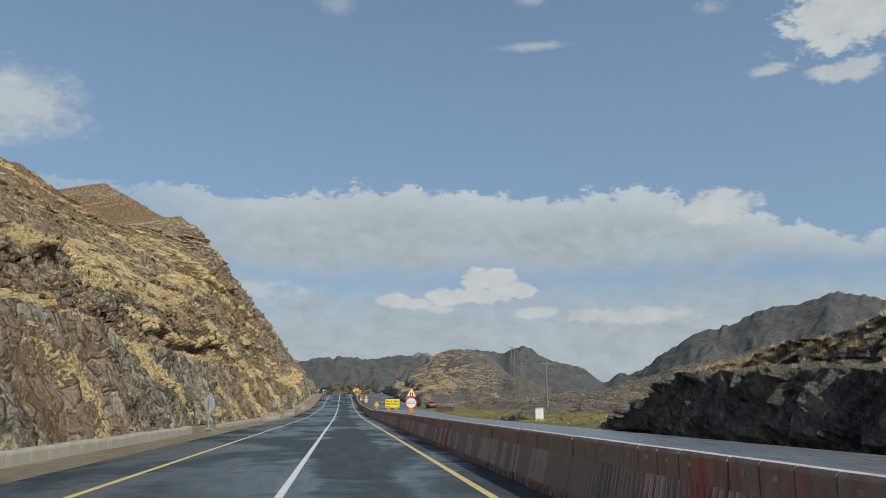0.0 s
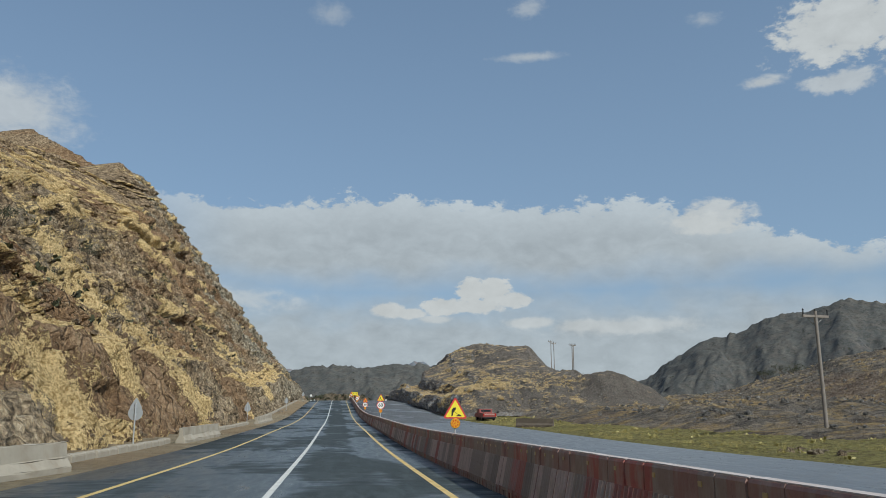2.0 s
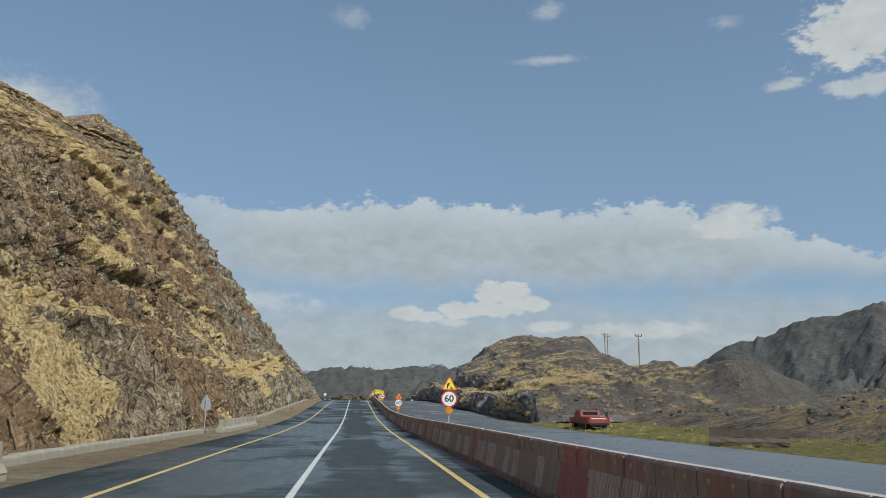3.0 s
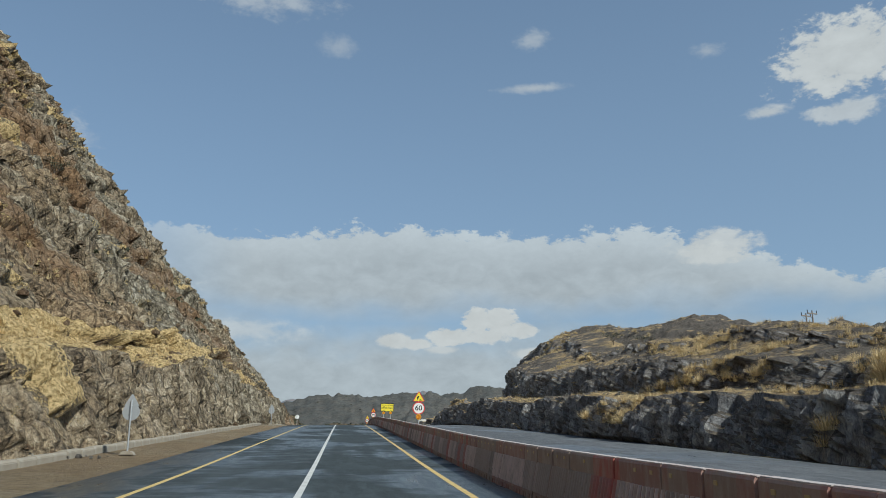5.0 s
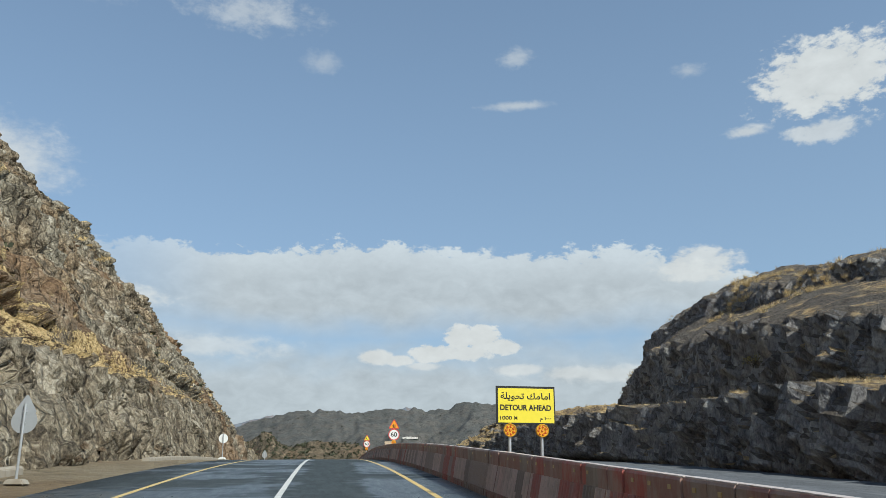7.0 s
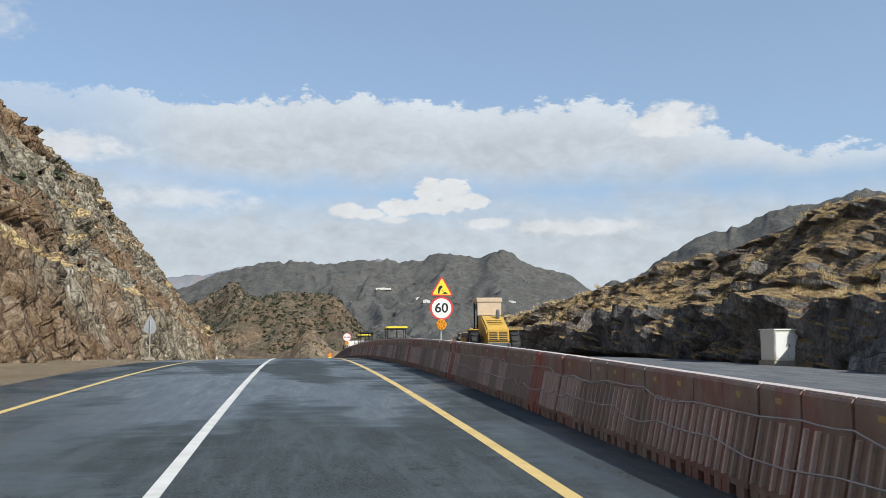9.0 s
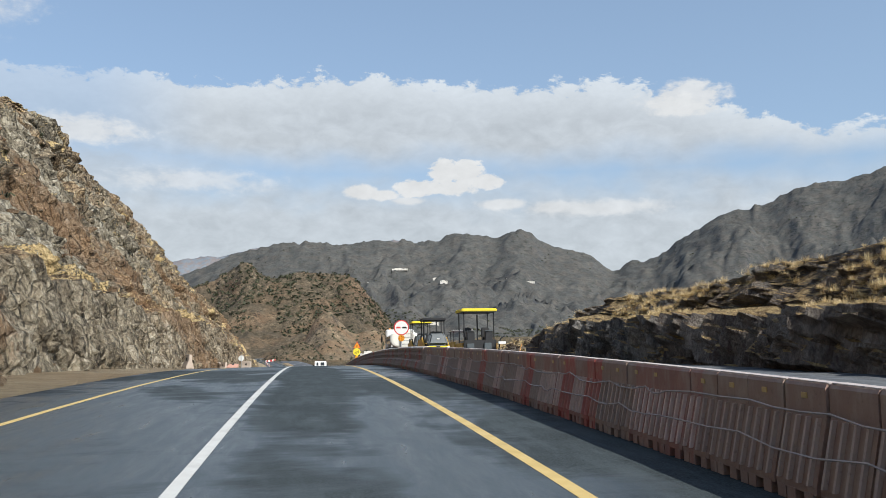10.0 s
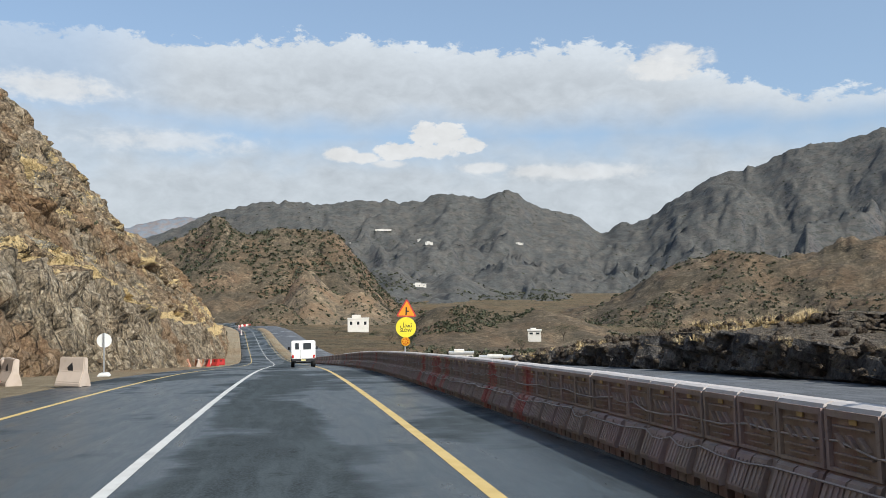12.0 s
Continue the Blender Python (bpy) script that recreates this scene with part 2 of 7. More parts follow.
def add_prism(bm, outline, axis, a, b, bevel=0.0):
    """A solid from an outline of 2D points, drawn out from a to b along axis ('x', 'y' or 'z')."""
    def at(u, v, w):
        return {"x": (w, u, v), "y": (u, w, v), "z": (u, v, w)}[axis]
    va = [bm.verts.new(at(u, v, a)) for u, v in outline]
    vb = [bm.verts.new(at(u, v, b)) for u, v in outline]
    fs = [bm.faces.new(va), bm.faces.new(vb[::-1])]
    n = len(outline)
    for i in range(n):
        fs.append(bm.faces.new((va[i], vb[i], vb[(i + 1) % n], va[(i + 1) % n])))
    bmesh.ops.recalc_face_normals(bm, faces=fs)
    if bevel:
        es = list({e for f in fs for e in f.edges})
        bmesh.ops.bevel(bm, geom=es, offset=bevel, segments=2, affect="EDGES", clamp_overlap=True)
    return va + vb


def tube(bm, pts, r, n=6):
    """A thin tube along a polyline."""
    for p, q in zip(pts, pts[1:]):
        add_cyl(bm, p, q, r, r, n)


def thing(name, label, category, at=None, group="", kind=""):
    ob = tagged(new(name), label, category, group, kind)
    if at is not None:
        ob.matrix_basis = at
    return ob


# ---------------------------------------------------------------- materials
def material(name):
    m = bpy.data.materials.new(name)
    m.use_nodes = True
    nt = m.node_tree
    return m, nt, nt.nodes["Principled BSDF"]


def world_pos(nt):
    return nt.nodes.new("ShaderNodeNewGeometry").outputs["Position"]


def scaled(nt, v, s):
    n = nt.nodes.new("ShaderNodeVectorMath")
    n.operation = "MULTIPLY"
    nt.links.new(v, n.inputs[0])
    n.inputs[1].default_value = s
    return n.outputs[0]


def bump(nt, bsdf, h, strength, dist):
    b = nt.nodes.new("ShaderNodeBump")
    b.inputs["Strength"].default_value, b.inputs["Distance"].default_value = strength, dist
    nt.links.new(h, b.inputs["Height"])
    nt.links.new(b.outputs[0], bsdf.inputs["Normal"])


def ramp(nt, v, stops):
    n = nt.nodes.new("ShaderNodeValToRGB")
    nt.links.new(v, n.inputs[0])
    el = n.color_ramp.elements
    while len(el) < len(stops):
        el.new(0.5)
    for e, (p, c) in zip(el, stops):
        e.position, e.color = p, (*c, 1)
    return n.outputs[0]


def blocks(nt, vec, scale, squash):
    """Broken blocks: a tone of its own for each block, its rounded height, and the joints between blocks."""
    v = scaled(nt, vec, squash)
    nz = nt.nodes.new("ShaderNodeTexNoise")
    nz.inputs["Scale"].default_value, nz.inputs["Detail"].default_value = scale * .8, 3
    nt.links.new(v, nz.inputs["Vector"])
    warp = nt.nodes.new("ShaderNodeVectorMath")
    warp.operation = "MULTIPLY_ADD"
    nt.links.new(nz.outputs["Color"], warp.inputs[0])
    warp.inputs[1].default_value = (.42 / scale,) * 3
    nt.links.new(v, warp.inputs[2])
    outs = []
    for feature in ("F1", "DISTANCE_TO_EDGE"):
        vo = nt.nodes.new("ShaderNodeTexVoronoi")
        vo.feature = feature
        vo.inputs["Scale"].default_value = scale
        nt.links.new(warp.outputs[0], vo.inputs["Vector"])
        outs.append(vo)
    sep = nt.nodes.new("ShaderNodeSeparateColor")
    nt.links.new(outs[0].outputs["Color"], sep.inputs[0])
    return sep.outputs[0], outs[0].outputs["Distance"], outs[1].outputs["Distance"]


def rock_material(name, stops, grass=(0.42, 0.33, 0.13), grass_amount=0.5, streak=(1, 1, .35), scale=1.0, flat_at=.62, rust=.45, relief=1.0, broken=0.0, speckle=None, gravel=None):
    """Broken rock or soil: two scales of tone, rust stains, crevices, and dry grass where it lies flat."""
    m, nt, b = material(name)
    pos = world_pos(nt)
    st = scaled(nt, pos, streak)
    n1 = noisen(nt, st, 0.16 * scale, 4, .6, .8)
    n2 = noisen(nt, st, 0.9 * scale, 9, .72, .7)
    n3 = noisen(nt, pos, 0.045, 3)
    n4 = noisen(nt, st, 3.6 * scale, 6, .7, .4)
    v = mathn(nt, "ADD", mathn(nt, "MULTIPLY", n1, .34), mathn(nt, "ADD", mathn(nt, "MULTIPLY", n2, .40), mathn(nt, "MULTIPLY", n4, .26)))
    if broken:
        tone, hump, edge = blocks(nt, pos, 1.1, (1, 1, .6))
        tone_s, hump_s, edge_s = blocks(nt, pos, 3.4, (1, 1, .7))
        v = mathn(nt, "ADD", v, mathn(nt, "MULTIPLY", mathn(nt, "SUBTRACT", mathn(nt, "ADD", tone, tone_s), 1.0), .07 * broken))
    col = ramp(nt, v, stops)
    col = mixc(nt, mathn(nt, "MULTIPLY", smooth(nt, n3, .42, .62), rust), col, (.27, .155, .085, 1))
    if speckle:
        # low scrub as dark dots and pale bare ground between, at the size of single bushes
        sp = noisen(nt, pos, speckle, 5, .75, .4)
        col = mixc(nt, smooth(nt, sp, .50, .60, 0, .85), col, tuple(k * .55 for k in stops[0][1]))
        col = mixc(nt, smooth(nt, noisen(nt, pos, speckle * 1.7, 4, .7), .56, .70, 0, .6), col, tuple(min(.4, k * 1.35) for k in stops[-1][1]))
    crev = nt.nodes.new("ShaderNodeTexNoise")
    nt.links.new(st, crev.inputs["Vector"])
    crev.inputs["Scale"].default_value, crev.inputs["Detail"].default_value, crev.inputs["Distortion"].default_value = 0.55 * scale, 5, 1.2
    line = mathn(nt, "ABSOLUTE", mathn(nt, "SUBTRACT", crev.outputs[0], .5))
    crack = smooth(nt, line, 0.0, 0.028)
    col = mixc(nt, mathn(nt, "MULTIPLY", mathn(nt, "SUBTRACT", 1.0, crack), .55 * relief), col, (.03, .026, .022, 1))
    g = nt.nodes.new("ShaderNodeNewGeometry")
    sep = nt.nodes.new("ShaderNodeSeparateXYZ")
    nt.links.new(g.outputs["Normal"], sep.inputs[0])
    flat = mathn(nt, "ADD", sep.outputs[2], mathn(nt, "MULTIPLY", mathn(nt, "SUBTRACT", noisen(nt, pos, .35, 6, .7), .5), 1.1))
    if gravel:
        lies = smooth(nt, mathn(nt, "ADD", sep.outputs[2], mathn(nt, "MULTIPLY", mathn(nt, "SUBTRACT", n2, .5), .6)), .42, .62, 0, .85)
        grain = noisen(nt, pos, 7.0, 5, .8)
        col = mixc(nt, lies, col, mixc(nt, smooth(nt, grain, .38, .64), tuple(k * .42 for k in gravel), tuple(k * 1.5 for k in gravel)))
    gf = mathn(nt, "MULTIPLY", smooth(nt, flat, flat_at, flat_at + .22), grass_amount)
    straw = mixc(nt, smooth(nt, noisen(nt, pos, 3.2, 6, .7), .36, .62), (grass[0] * .42, grass[1] * .38, grass[2] * .4, 1), (*grass, 1))
    col = mixc(nt, gf, col, straw)
    nt.links.new(col, b.inputs["Base Color"])
    b.inputs["Roughness"].default_value = .92
    b.inputs["Specular IOR Level"].default_value = .2
    hgt = mathn(nt, "ADD", mathn(nt, "MULTIPLY", n2, 1.3), mathn(nt, "ADD", mathn(nt, "MULTIPLY", crack, .3 * relief), mathn(nt, "MULTIPLY", n4, .5)))
    if broken:
        hgt = mathn(nt, "ADD", hgt, mathn(nt, "MULTIPLY", mathn(nt, "SUBTRACT", mathn(nt, "ADD", tone, mathn(nt, "MULTIPLY", tone_s, .4)), mathn(nt, "MULTIPLY", hump, .5)), .9 * broken))
    bump(nt, b, hgt, 1.0, 1.0 / scale)
    return m


def cliff_material():
    """Jointed brown and grey rock in steep blocks, with rust, and straw on the ledges."""
    m, nt, b = material("rock_cut_brown")
    pos = world_pos(nt)

    def layer(name):
        a = nt.nodes.new("ShaderNodeAttribute")
        a.attribute_name = name
        return a.outputs["Fac"]
    straw, face, rust = layer("straw"), layer("face"), layer("rust")
    # joints lean along the cut
    lean = nt.nodes.new("ShaderNodeVectorRotate")
    lean.rotation_type = "X_AXIS"
    lean.inputs["Angle"].default_value = radians(-24)
    nt.links.new(pos, lean.inputs["Vector"])
    pl = lean.outputs[0]
    up = scaled(nt, pl, (1, 1, .28))
    n1 = noisen(nt, up, .30, 5, .6, .5)
    n2 = noisen(nt, up, 2.2, 6, .68, .5)
    n3 = noisen(nt, pos, 5.5, 5, .7)
    n4 = noisen(nt, pos, 1.3, 6, .7, .6)
    tone_a, hump_a, edge_a = blocks(nt, pl, 1.25, (1, 1, .42))
    tone_b, hump_b, edge_b = blocks(nt, pl, 3.6, (1, 1, .5))
    tone = mathn(nt, "ADD", mathn(nt, "MULTIPLY", tone_a, .55), mathn(nt, "MULTIPLY", tone_b, .45))
    v = mathn(nt, "ADD", mathn(nt, "MULTIPLY", mathn(nt, "SUBTRACT", tone, .5), .16),
              mathn(nt, "ADD", mathn(nt, "MULTIPLY", n1, .30), mathn(nt, "ADD", mathn(nt, "MULTIPLY", n2, .40), mathn(nt, "MULTIPLY", n3, .30))))
    low = ramp(nt, v, [(.38, (.065, .058, .047)), (.46, (.22, .195, .145)), (.51, (.37, .33, .245)), (.56, (.53, .48, .37)), (.64, (.76, .72, .60))])
    w = mathn(nt, "ADD", mathn(nt, "MULTIPLY", n4, .55), mathn(nt, "MULTIPLY", n3, .45))
    wv = mathn(nt, "ADD", w, mathn(nt, "MULTIPLY", mathn(nt, "SUBTRACT", tone, .5), .12))
    high = ramp(nt, wv, [(.38, (.062, .046, .032)), (.46, (.22, .16, .10)), (.52, (.40, .29, .175)), (.57, (.56, .425, .26)), (.65, (.74, .62, .44))])
    col = mixc(nt, face, high, low)
    rf = mathn(nt, "MULTIPLY", smooth(nt, mathn(nt, "ADD", rust, mathn(nt, "MULTIPLY", mathn(nt, "SUBTRACT", n2, .5), 1.4)), .42, .75), .55)
    col = mixc(nt, rf, col, mixc(nt, n3, (.15, .075, .04), (.46, .27, .13)))
    gs = smooth(nt, mathn(nt, "ADD", straw, mathn(nt, "MULTIPLY", mathn(nt, "SUBTRACT", w, .5), 1.9)), .46, .58, 0, .92)
    col = mixc(nt, gs, col, mixc(nt, smooth(nt, n3, .35, .62), (.36, .24, .09), (.86, .66, .34)))
    bare = mathn(nt, "SUBTRACT", 1.0, gs)
    joint = mathn(nt, "MULTIPLY", smooth(nt, edge_a, .0, .05, 1, 0), .42)
    joint = mathn(nt, "MAXIMUM", joint, mathn(nt, "MULTIPLY", smooth(nt, edge_b, .0, .06, 1, 0), .34))
    col = mixc(nt, mathn(nt, "MULTIPLY", joint, bare), col, (.045, .035, .026, 1))
    nt.links.new(col, b.inputs["Base Color"])
    b.inputs["Roughness"].default_value, b.inputs["Specular IOR Level"].default_value = .93, .2
    hb = mathn(nt, "ADD", mathn(nt, "MULTIPLY", tone_a, .55), mathn(nt, "MULTIPLY", tone_b, .22))
    hb = mathn(nt, "SUBTRACT", hb, mathn(nt, "MULTIPLY", hump_a, .35))
    hb = mathn(nt, "ADD", hb, mathn(nt, "MULTIPLY", smooth(nt, edge_a, 0, .1), .25))
    bump(nt, b, mathn(nt, "ADD", mathn(nt, "MULTIPLY", hb, bare), mathn(nt, "ADD", mathn(nt, "MULTIPLY", n2, .7), mathn(nt, "MULTIPLY", n3, .45))), 1.0, .75)
    return m


ROCK_L = cliff_material()
# Dark rock, with the shade of the cut also put into its colour.
ROCK_R = rock_material("rock_cut_dark_shaded", [(.40, (.045, .045, .046)), (.47, (.135, .132, .13)), (.54, (.255, .24, .22)), (.63, (.50, .465, .40))], grass=(.66, .46, .20), grass_amount=.75, flat_at=1.02, scale=2.4, rust=.12, relief=.35, streak=(1, 1, .6), broken=1.0, gravel=(.20, .165, .12))
ROCK_HILL = rock_material("rock_hill_grey", [(.40, (.10, .104, .112)), (.47, (.25, .252, .26)), (.54, (.41, .405, .395)), (.63, (.64, .62, .57))], grass=(.80, .60, .30), grass_amount=.85, flat_at=.88, scale=3.2, rust=.12, relief=.5, streak=(1, 1, .5), broken=.7, gravel=(.125, .105, .083))
ROCK_SPUR = rock_material("rock_shelf_grey", [(.40, (.07, .07, .073)), (.47, (.17, .165, .16)), (.54, (.29, .275, .25)), (.63, (.50, .46, .40))], grass=(.58, .43, .21), grass_amount=.9, flat_at=.62, scale=2.6, rust=.2, relief=.4, streak=(1, 1, .5), broken=.7, gravel=(.17, .13, .09))
# Bluish-grey stops put distance haze into the mountain colour.
MOUNT = rock_material("hazed_mountain_side", [(.42, (.038, .045, .050)), (.48, (.064, .070, .075)), (.54, (.090, .093, .094)), (.62, (.145, .14, .13))], grass=(.14, .14, .11), grass_amount=.35, streak=(.09, .09, .05), scale=1.6, rust=.10, relief=.4, speckle=.11)
HILL = rock_material("scrub_hill", [(.43, (.024, .023, .018)), (.485, (.065, .055, .04)), (.535, (.135, .108, .075)), (.60, (.27, .215, .145))], grass=(.16, .13, .08), grass_amount=.4, streak=(.2, .2, .2), scale=2.4, rust=.35, relief=.7, speckle=.34)
CUTROCK = rock_material("cut_slope_rock", [(.42, (.06, .05, .04)), (.48, (.15, .12, .085)), (.54, (.27, .205, .135)), (.62, (.42, .33, .22))], grass=(.20, .17, .10), grass_amount=.3, streak=(.3, .3, .2), scale=1.8, rust=.5, relief=.6)
# Pale blue-grey base: haze over the distant ridge is painted in.
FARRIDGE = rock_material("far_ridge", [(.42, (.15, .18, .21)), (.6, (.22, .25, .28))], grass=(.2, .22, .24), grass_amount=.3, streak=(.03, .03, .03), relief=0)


def plain(name, col, rough=.6, metal=0.0, spot=.12, scale=6.0, bumpy=0.0, spec=.5, dirt=None):
    """A painted or moulded surface with uneven tone and a little dirt."""
    m, nt, b = material(name)
    tc = nt.nodes.new("ShaderNodeTexCoord")
    v = tc.outputs["Object"]
    n = noisen(nt, v, scale, 5, .6)
    n2 = noisen(nt, v, scale * .17 + .4, 3)
    dark = tuple(c * (1 - 2.2 * spot) for c in col)
    lite = tuple(min(1, c * (1 + spot)) for c in col)
    c = mixc(nt, n, dark, lite)
    if dirt:
        c = mixc(nt, mathn(nt, "MULTIPLY", smooth(nt, mathn(nt, "ADD", mathn(nt, "MULTIPLY", n, .5), mathn(nt, "MULTIPLY", n2, .6)), .5, .8), dirt[3]), c, dirt[:3])
    nt.links.new(c, b.inputs["Base Color"])
    nt.links.new(smooth(nt, n2, .3, .7, rough * .8, min(1, rough * 1.2)), b.inputs["Roughness"])
    b.inputs["Metallic"].default_value, b.inputs["Specular IOR Level"].default_value = metal, spec
    if bumpy:
        bump(nt, b, n, .6, bumpy)
    return m


def asphalt_material(name, wet=1.0, tint=(.038, .047, .051), tracks=True, dries=None):
    """Asphalt that is drying: matt dark patches between smooth damp ones that mirror the sky."""
    m, nt, b = material(name)
    pos = world_pos(nt)
    grit = noisen(nt, pos, 38, 3, .7)
    mid = noisen(nt, pos, 1.4, 5, .6)
    fine = noisen(nt, scaled(nt, pos, (.5, 1.0, 1)), 1.0, 5, .62, .2)
    patch = noisen(nt, scaled(nt, pos, (.22, .085, 1)), 1.0, 4, .55, .5)
    sep = nt.nodes.new("ShaderNodeSeparateXYZ")
    nt.links.new(pos, sep.inputs[0])
    # the middle of the driven lane has dried first
    inner = mathn(nt, "MULTIPLY", smooth(nt, sep.outputs[0], .1, .8), smooth(nt, sep.outputs[0], 2.5, 1.8))
    lanes = mathn(nt, "MULTIPLY", inner, -.10 if tracks else 0.0)
    c = mixc(nt, smooth(nt, grit, .3, .7), tuple(k * .5 for k in tint), tuple(k * 1.6 for k in tint))
    c = mixc(nt, smooth(nt, mid, .35, .7, 0, .4), c, tuple(k * 1.7 for k in tint))
    d = mathn(nt, "ADD", mathn(nt, "ADD", mathn(nt, "MULTIPLY", patch, .78), mathn(nt, "MULTIPLY", fine, .22)), lanes)
    if dries:
        # standing wet at first, dry from a stretch of the road on
        d = mathn(nt, "ADD", d, smooth(nt, mathn(nt, "ADD", sep.outputs[1], mathn(nt, "MULTIPLY", patch, 60.0)), dries[0], dries[1], .22, -.10))
    damp = smooth(nt, d, .43, .53)
    worn = noisen(nt, scaled(nt, pos, (3.2, .5, 1)), 1.0, 6, .7, .4)
    c = mixc(nt, smooth(nt, worn, .42, .66, 0, .55), c, tuple(k * 2.1 for k in tint))
    spots = noisen(nt, pos, 2.6, 6, .75, .6)
    c = mixc(nt, smooth(nt, spots, .56, .70, 0, .6), c, tuple(k * .35 for k in tint))
    c = mixc(nt, mathn(nt, "MULTIPLY", damp, .3), c, tuple(k * 1.5 for k in tint))
    nt.links.new(c, b.inputs["Base Color"])
    nt.links.new(mathn(nt, "ADD", mathn(nt, "MULTIPLY", damp, mathn(nt, "ADD", mathn(nt, "MULTIPLY", worn, .70 * wet), -.86 * wet)), .88), b.inputs["Roughness"])
    nt.links.new(mathn(nt, "ADD", mathn(nt, "MULTIPLY", damp, .38), .14), b.inputs["Specular IOR Level"])
    bump(nt, b, mathn(nt, "ADD", mathn(nt, "MULTIPLY", grit, 1.0), mathn(nt, "MULTIPLY", mid, .6)), .45, .006)
    return m


ASPHALT = asphalt_material("wet_asphalt")
ASPHALT_R = asphalt_material("wet_asphalt_grey", 1.0, (.082, .088, .095), False, (150, 215))
WHITE_LINE = plain("white_road_paint", (.66, .66, .62), .55, spot=.16, scale=9, dirt=(.2, .2, .2, .45))
YELLOW_LINE = plain("yellow_road_paint", (.66, .48, .17), .55, spot=.14, scale=9, dirt=(.22, .18, .1, .4))
GRAVEL = rock_material("shoulder_dust", [(.40, (.20, .165, .12)), (.5, (.34, .285, .21)), (.62, (.50, .44, .34))], grass_amount=.25, streak=(1, 1, 1), scale=3, relief=.2)
CONCRETE = plain("weathered_concrete", (.37, .335, .27), .85, spot=.15, scale=3, bumpy=.01, dirt=(.16, .12, .08, .6))


# ---------------------------------------------------------------- ground and roads
GROUND_GRID = []


def build_ground():
    gx = np.concatenate([np.linspace(-4400, -200, 30), np.linspace(-170, -20, 16), np.linspace(-14, 26, 21), np.linspace(30, 200, 40), np.linspace(230, 4400, 34)])
    gy = np.concatenate([np.linspace(-1500, -120, 10), np.linspace(-100, 620, 145), np.linspace(630, 1100, 48), np.linspace(1150, 4400, 30)])
    X, Y = np.meshgrid(gx, gy, indexing="ij")
    base = road_z(Y)
    off = X - road_x(Y)
    side = np.clip((np.abs(off - 5.5) - 14) / 60, 0, 1)
    z = base - .22 + side * (fbm(X * .03, Y * .03, 3, 4) * 1.6)
    # the land falls away to a valley past the crest on the open side
    fall = np.clip((Y - 400) / 120, 0, 1) * np.clip((off - 18) / 50, 0, 1)
    z = z * (1 - fall) + fall * (-11 + fbm(X * .012, Y * .012, 3, 9) * 3 - np.clip((Y - 520) / 500, 0, 1) * 8)
    far = np.clip((np.hypot(X, Y - 400) - 900) / 800, 0, 1)
    z = z * (1 - far) + far * -25
    ob = grid_mesh("ground", X, Y, z, DRYLAND, True)
    GROUND_GRID.append((X, Y, z, np.ones(X.shape)))
    tagged(ob, "stony brown ground with dry straw-coloured grass", "ground", kind="structure")


def strip(name, xs, ys, dz, mat, side=road_x):
    ys = np.asarray(ys, float)
    X = np.stack([side(ys) + x for x in xs])
    Y = np.broadcast_to(ys, X.shape)
    Z = np.broadcast_to(road_z(ys), X.shape) + (np.asarray(dz)[:, None] if np.ndim(dz) else dz)
    return grid_mesh(name, X, Y, Z, mat, True)


DRYLAND = rock_material("dry_land", [(.43, (.035, .03, .022)), (.485, (.085, .07, .046)), (.535, (.16, .128, .08)), (.60, (.28, .23, .145))], grass=(.22, .175, .09), grass_amount=.4, streak=(.6, .6, .6), scale=.8, relief=.4, speckle=.3)
build_ground()
YS = np.arange(-60, 1000.1, 4.0)
road = strip("road", [-5.7, -5.65, -3.5, 0, 3.5, 5.0, 5.3, 5.35], YS, [-.15, 0, 0.01, .03, .01, 0, 0, -.15], ASPHALT)
tagged(road, "damp dark asphalt carriageway with drying patches", "road", kind="structure")
road2 = strip("road_opposite", [5.37, 5.4, 8, 12, 17.0, 17.05], YS, [-.15, 0, .02, .02, 0, -.15], ASPHALT_R)
tagged(road2, "wet grey asphalt of the closed carriageway", "road", kind="structure")


def barrier_x(y):
    """Foot of the barrier's face on the traffic side."""
    return road_x(y) + lerp([(-60, 4.42), (300, 4.6), (340, 5.05), (360, 5.08), (385, 5.15), (415, 5.4), (600, 5.5), (1000, 5.5)], y)


for nm, x, mat, w in (("lane_line", 0, WHITE_LINE, .14), ("edge_line", 3.5, YELLOW_LINE, .15), ("edge_line", -3.5, YELLOW_LINE, .15)):
    z = .034 if x == 0 else .014
    ln = strip(nm, [x - w / 2, x + w / 2], YS, z, mat, lambda ys: road_x(ys) + (lerp([(300, 0), (335, .05), (420, .06)], ys) if x == 0 else 0))
    tagged(ln, ("white" if x == 0 else "yellow") + " painted line along the asphalt", "road line", kind="structure")
sh = strip("shoulder", [-10.5, -8, -6.6, -5.75], YS, [.12, .03, .0, -.03], GRAVEL)
tagged(sh, "dusty gravel shoulder between asphalt and rock cut", "shoulder", kind="structure")


# ---------------------------------------------------------------- rock cuts and hills
# top of the cut, rise of the natural hillside above it, and steepness of the cut, along the road
CUT_TOP = [(-80, 14), (0, 14), (60, 12), (95, 11.5), (130, 17), (160, 24), (200, 28), (230, 36), (260, 44.5), (285, 57.5), (305, 53), (320, 52), (335, 50.6), (350, 44), (365, 34), (382, 38.5), (400, 32),
           (430, 29), (450, 30.5), (470, 33.5), (490, 32), (520, 31.7), (550, 46), (575, 38), (600, 27), (632, 29), (660, 33), (700, 24)]
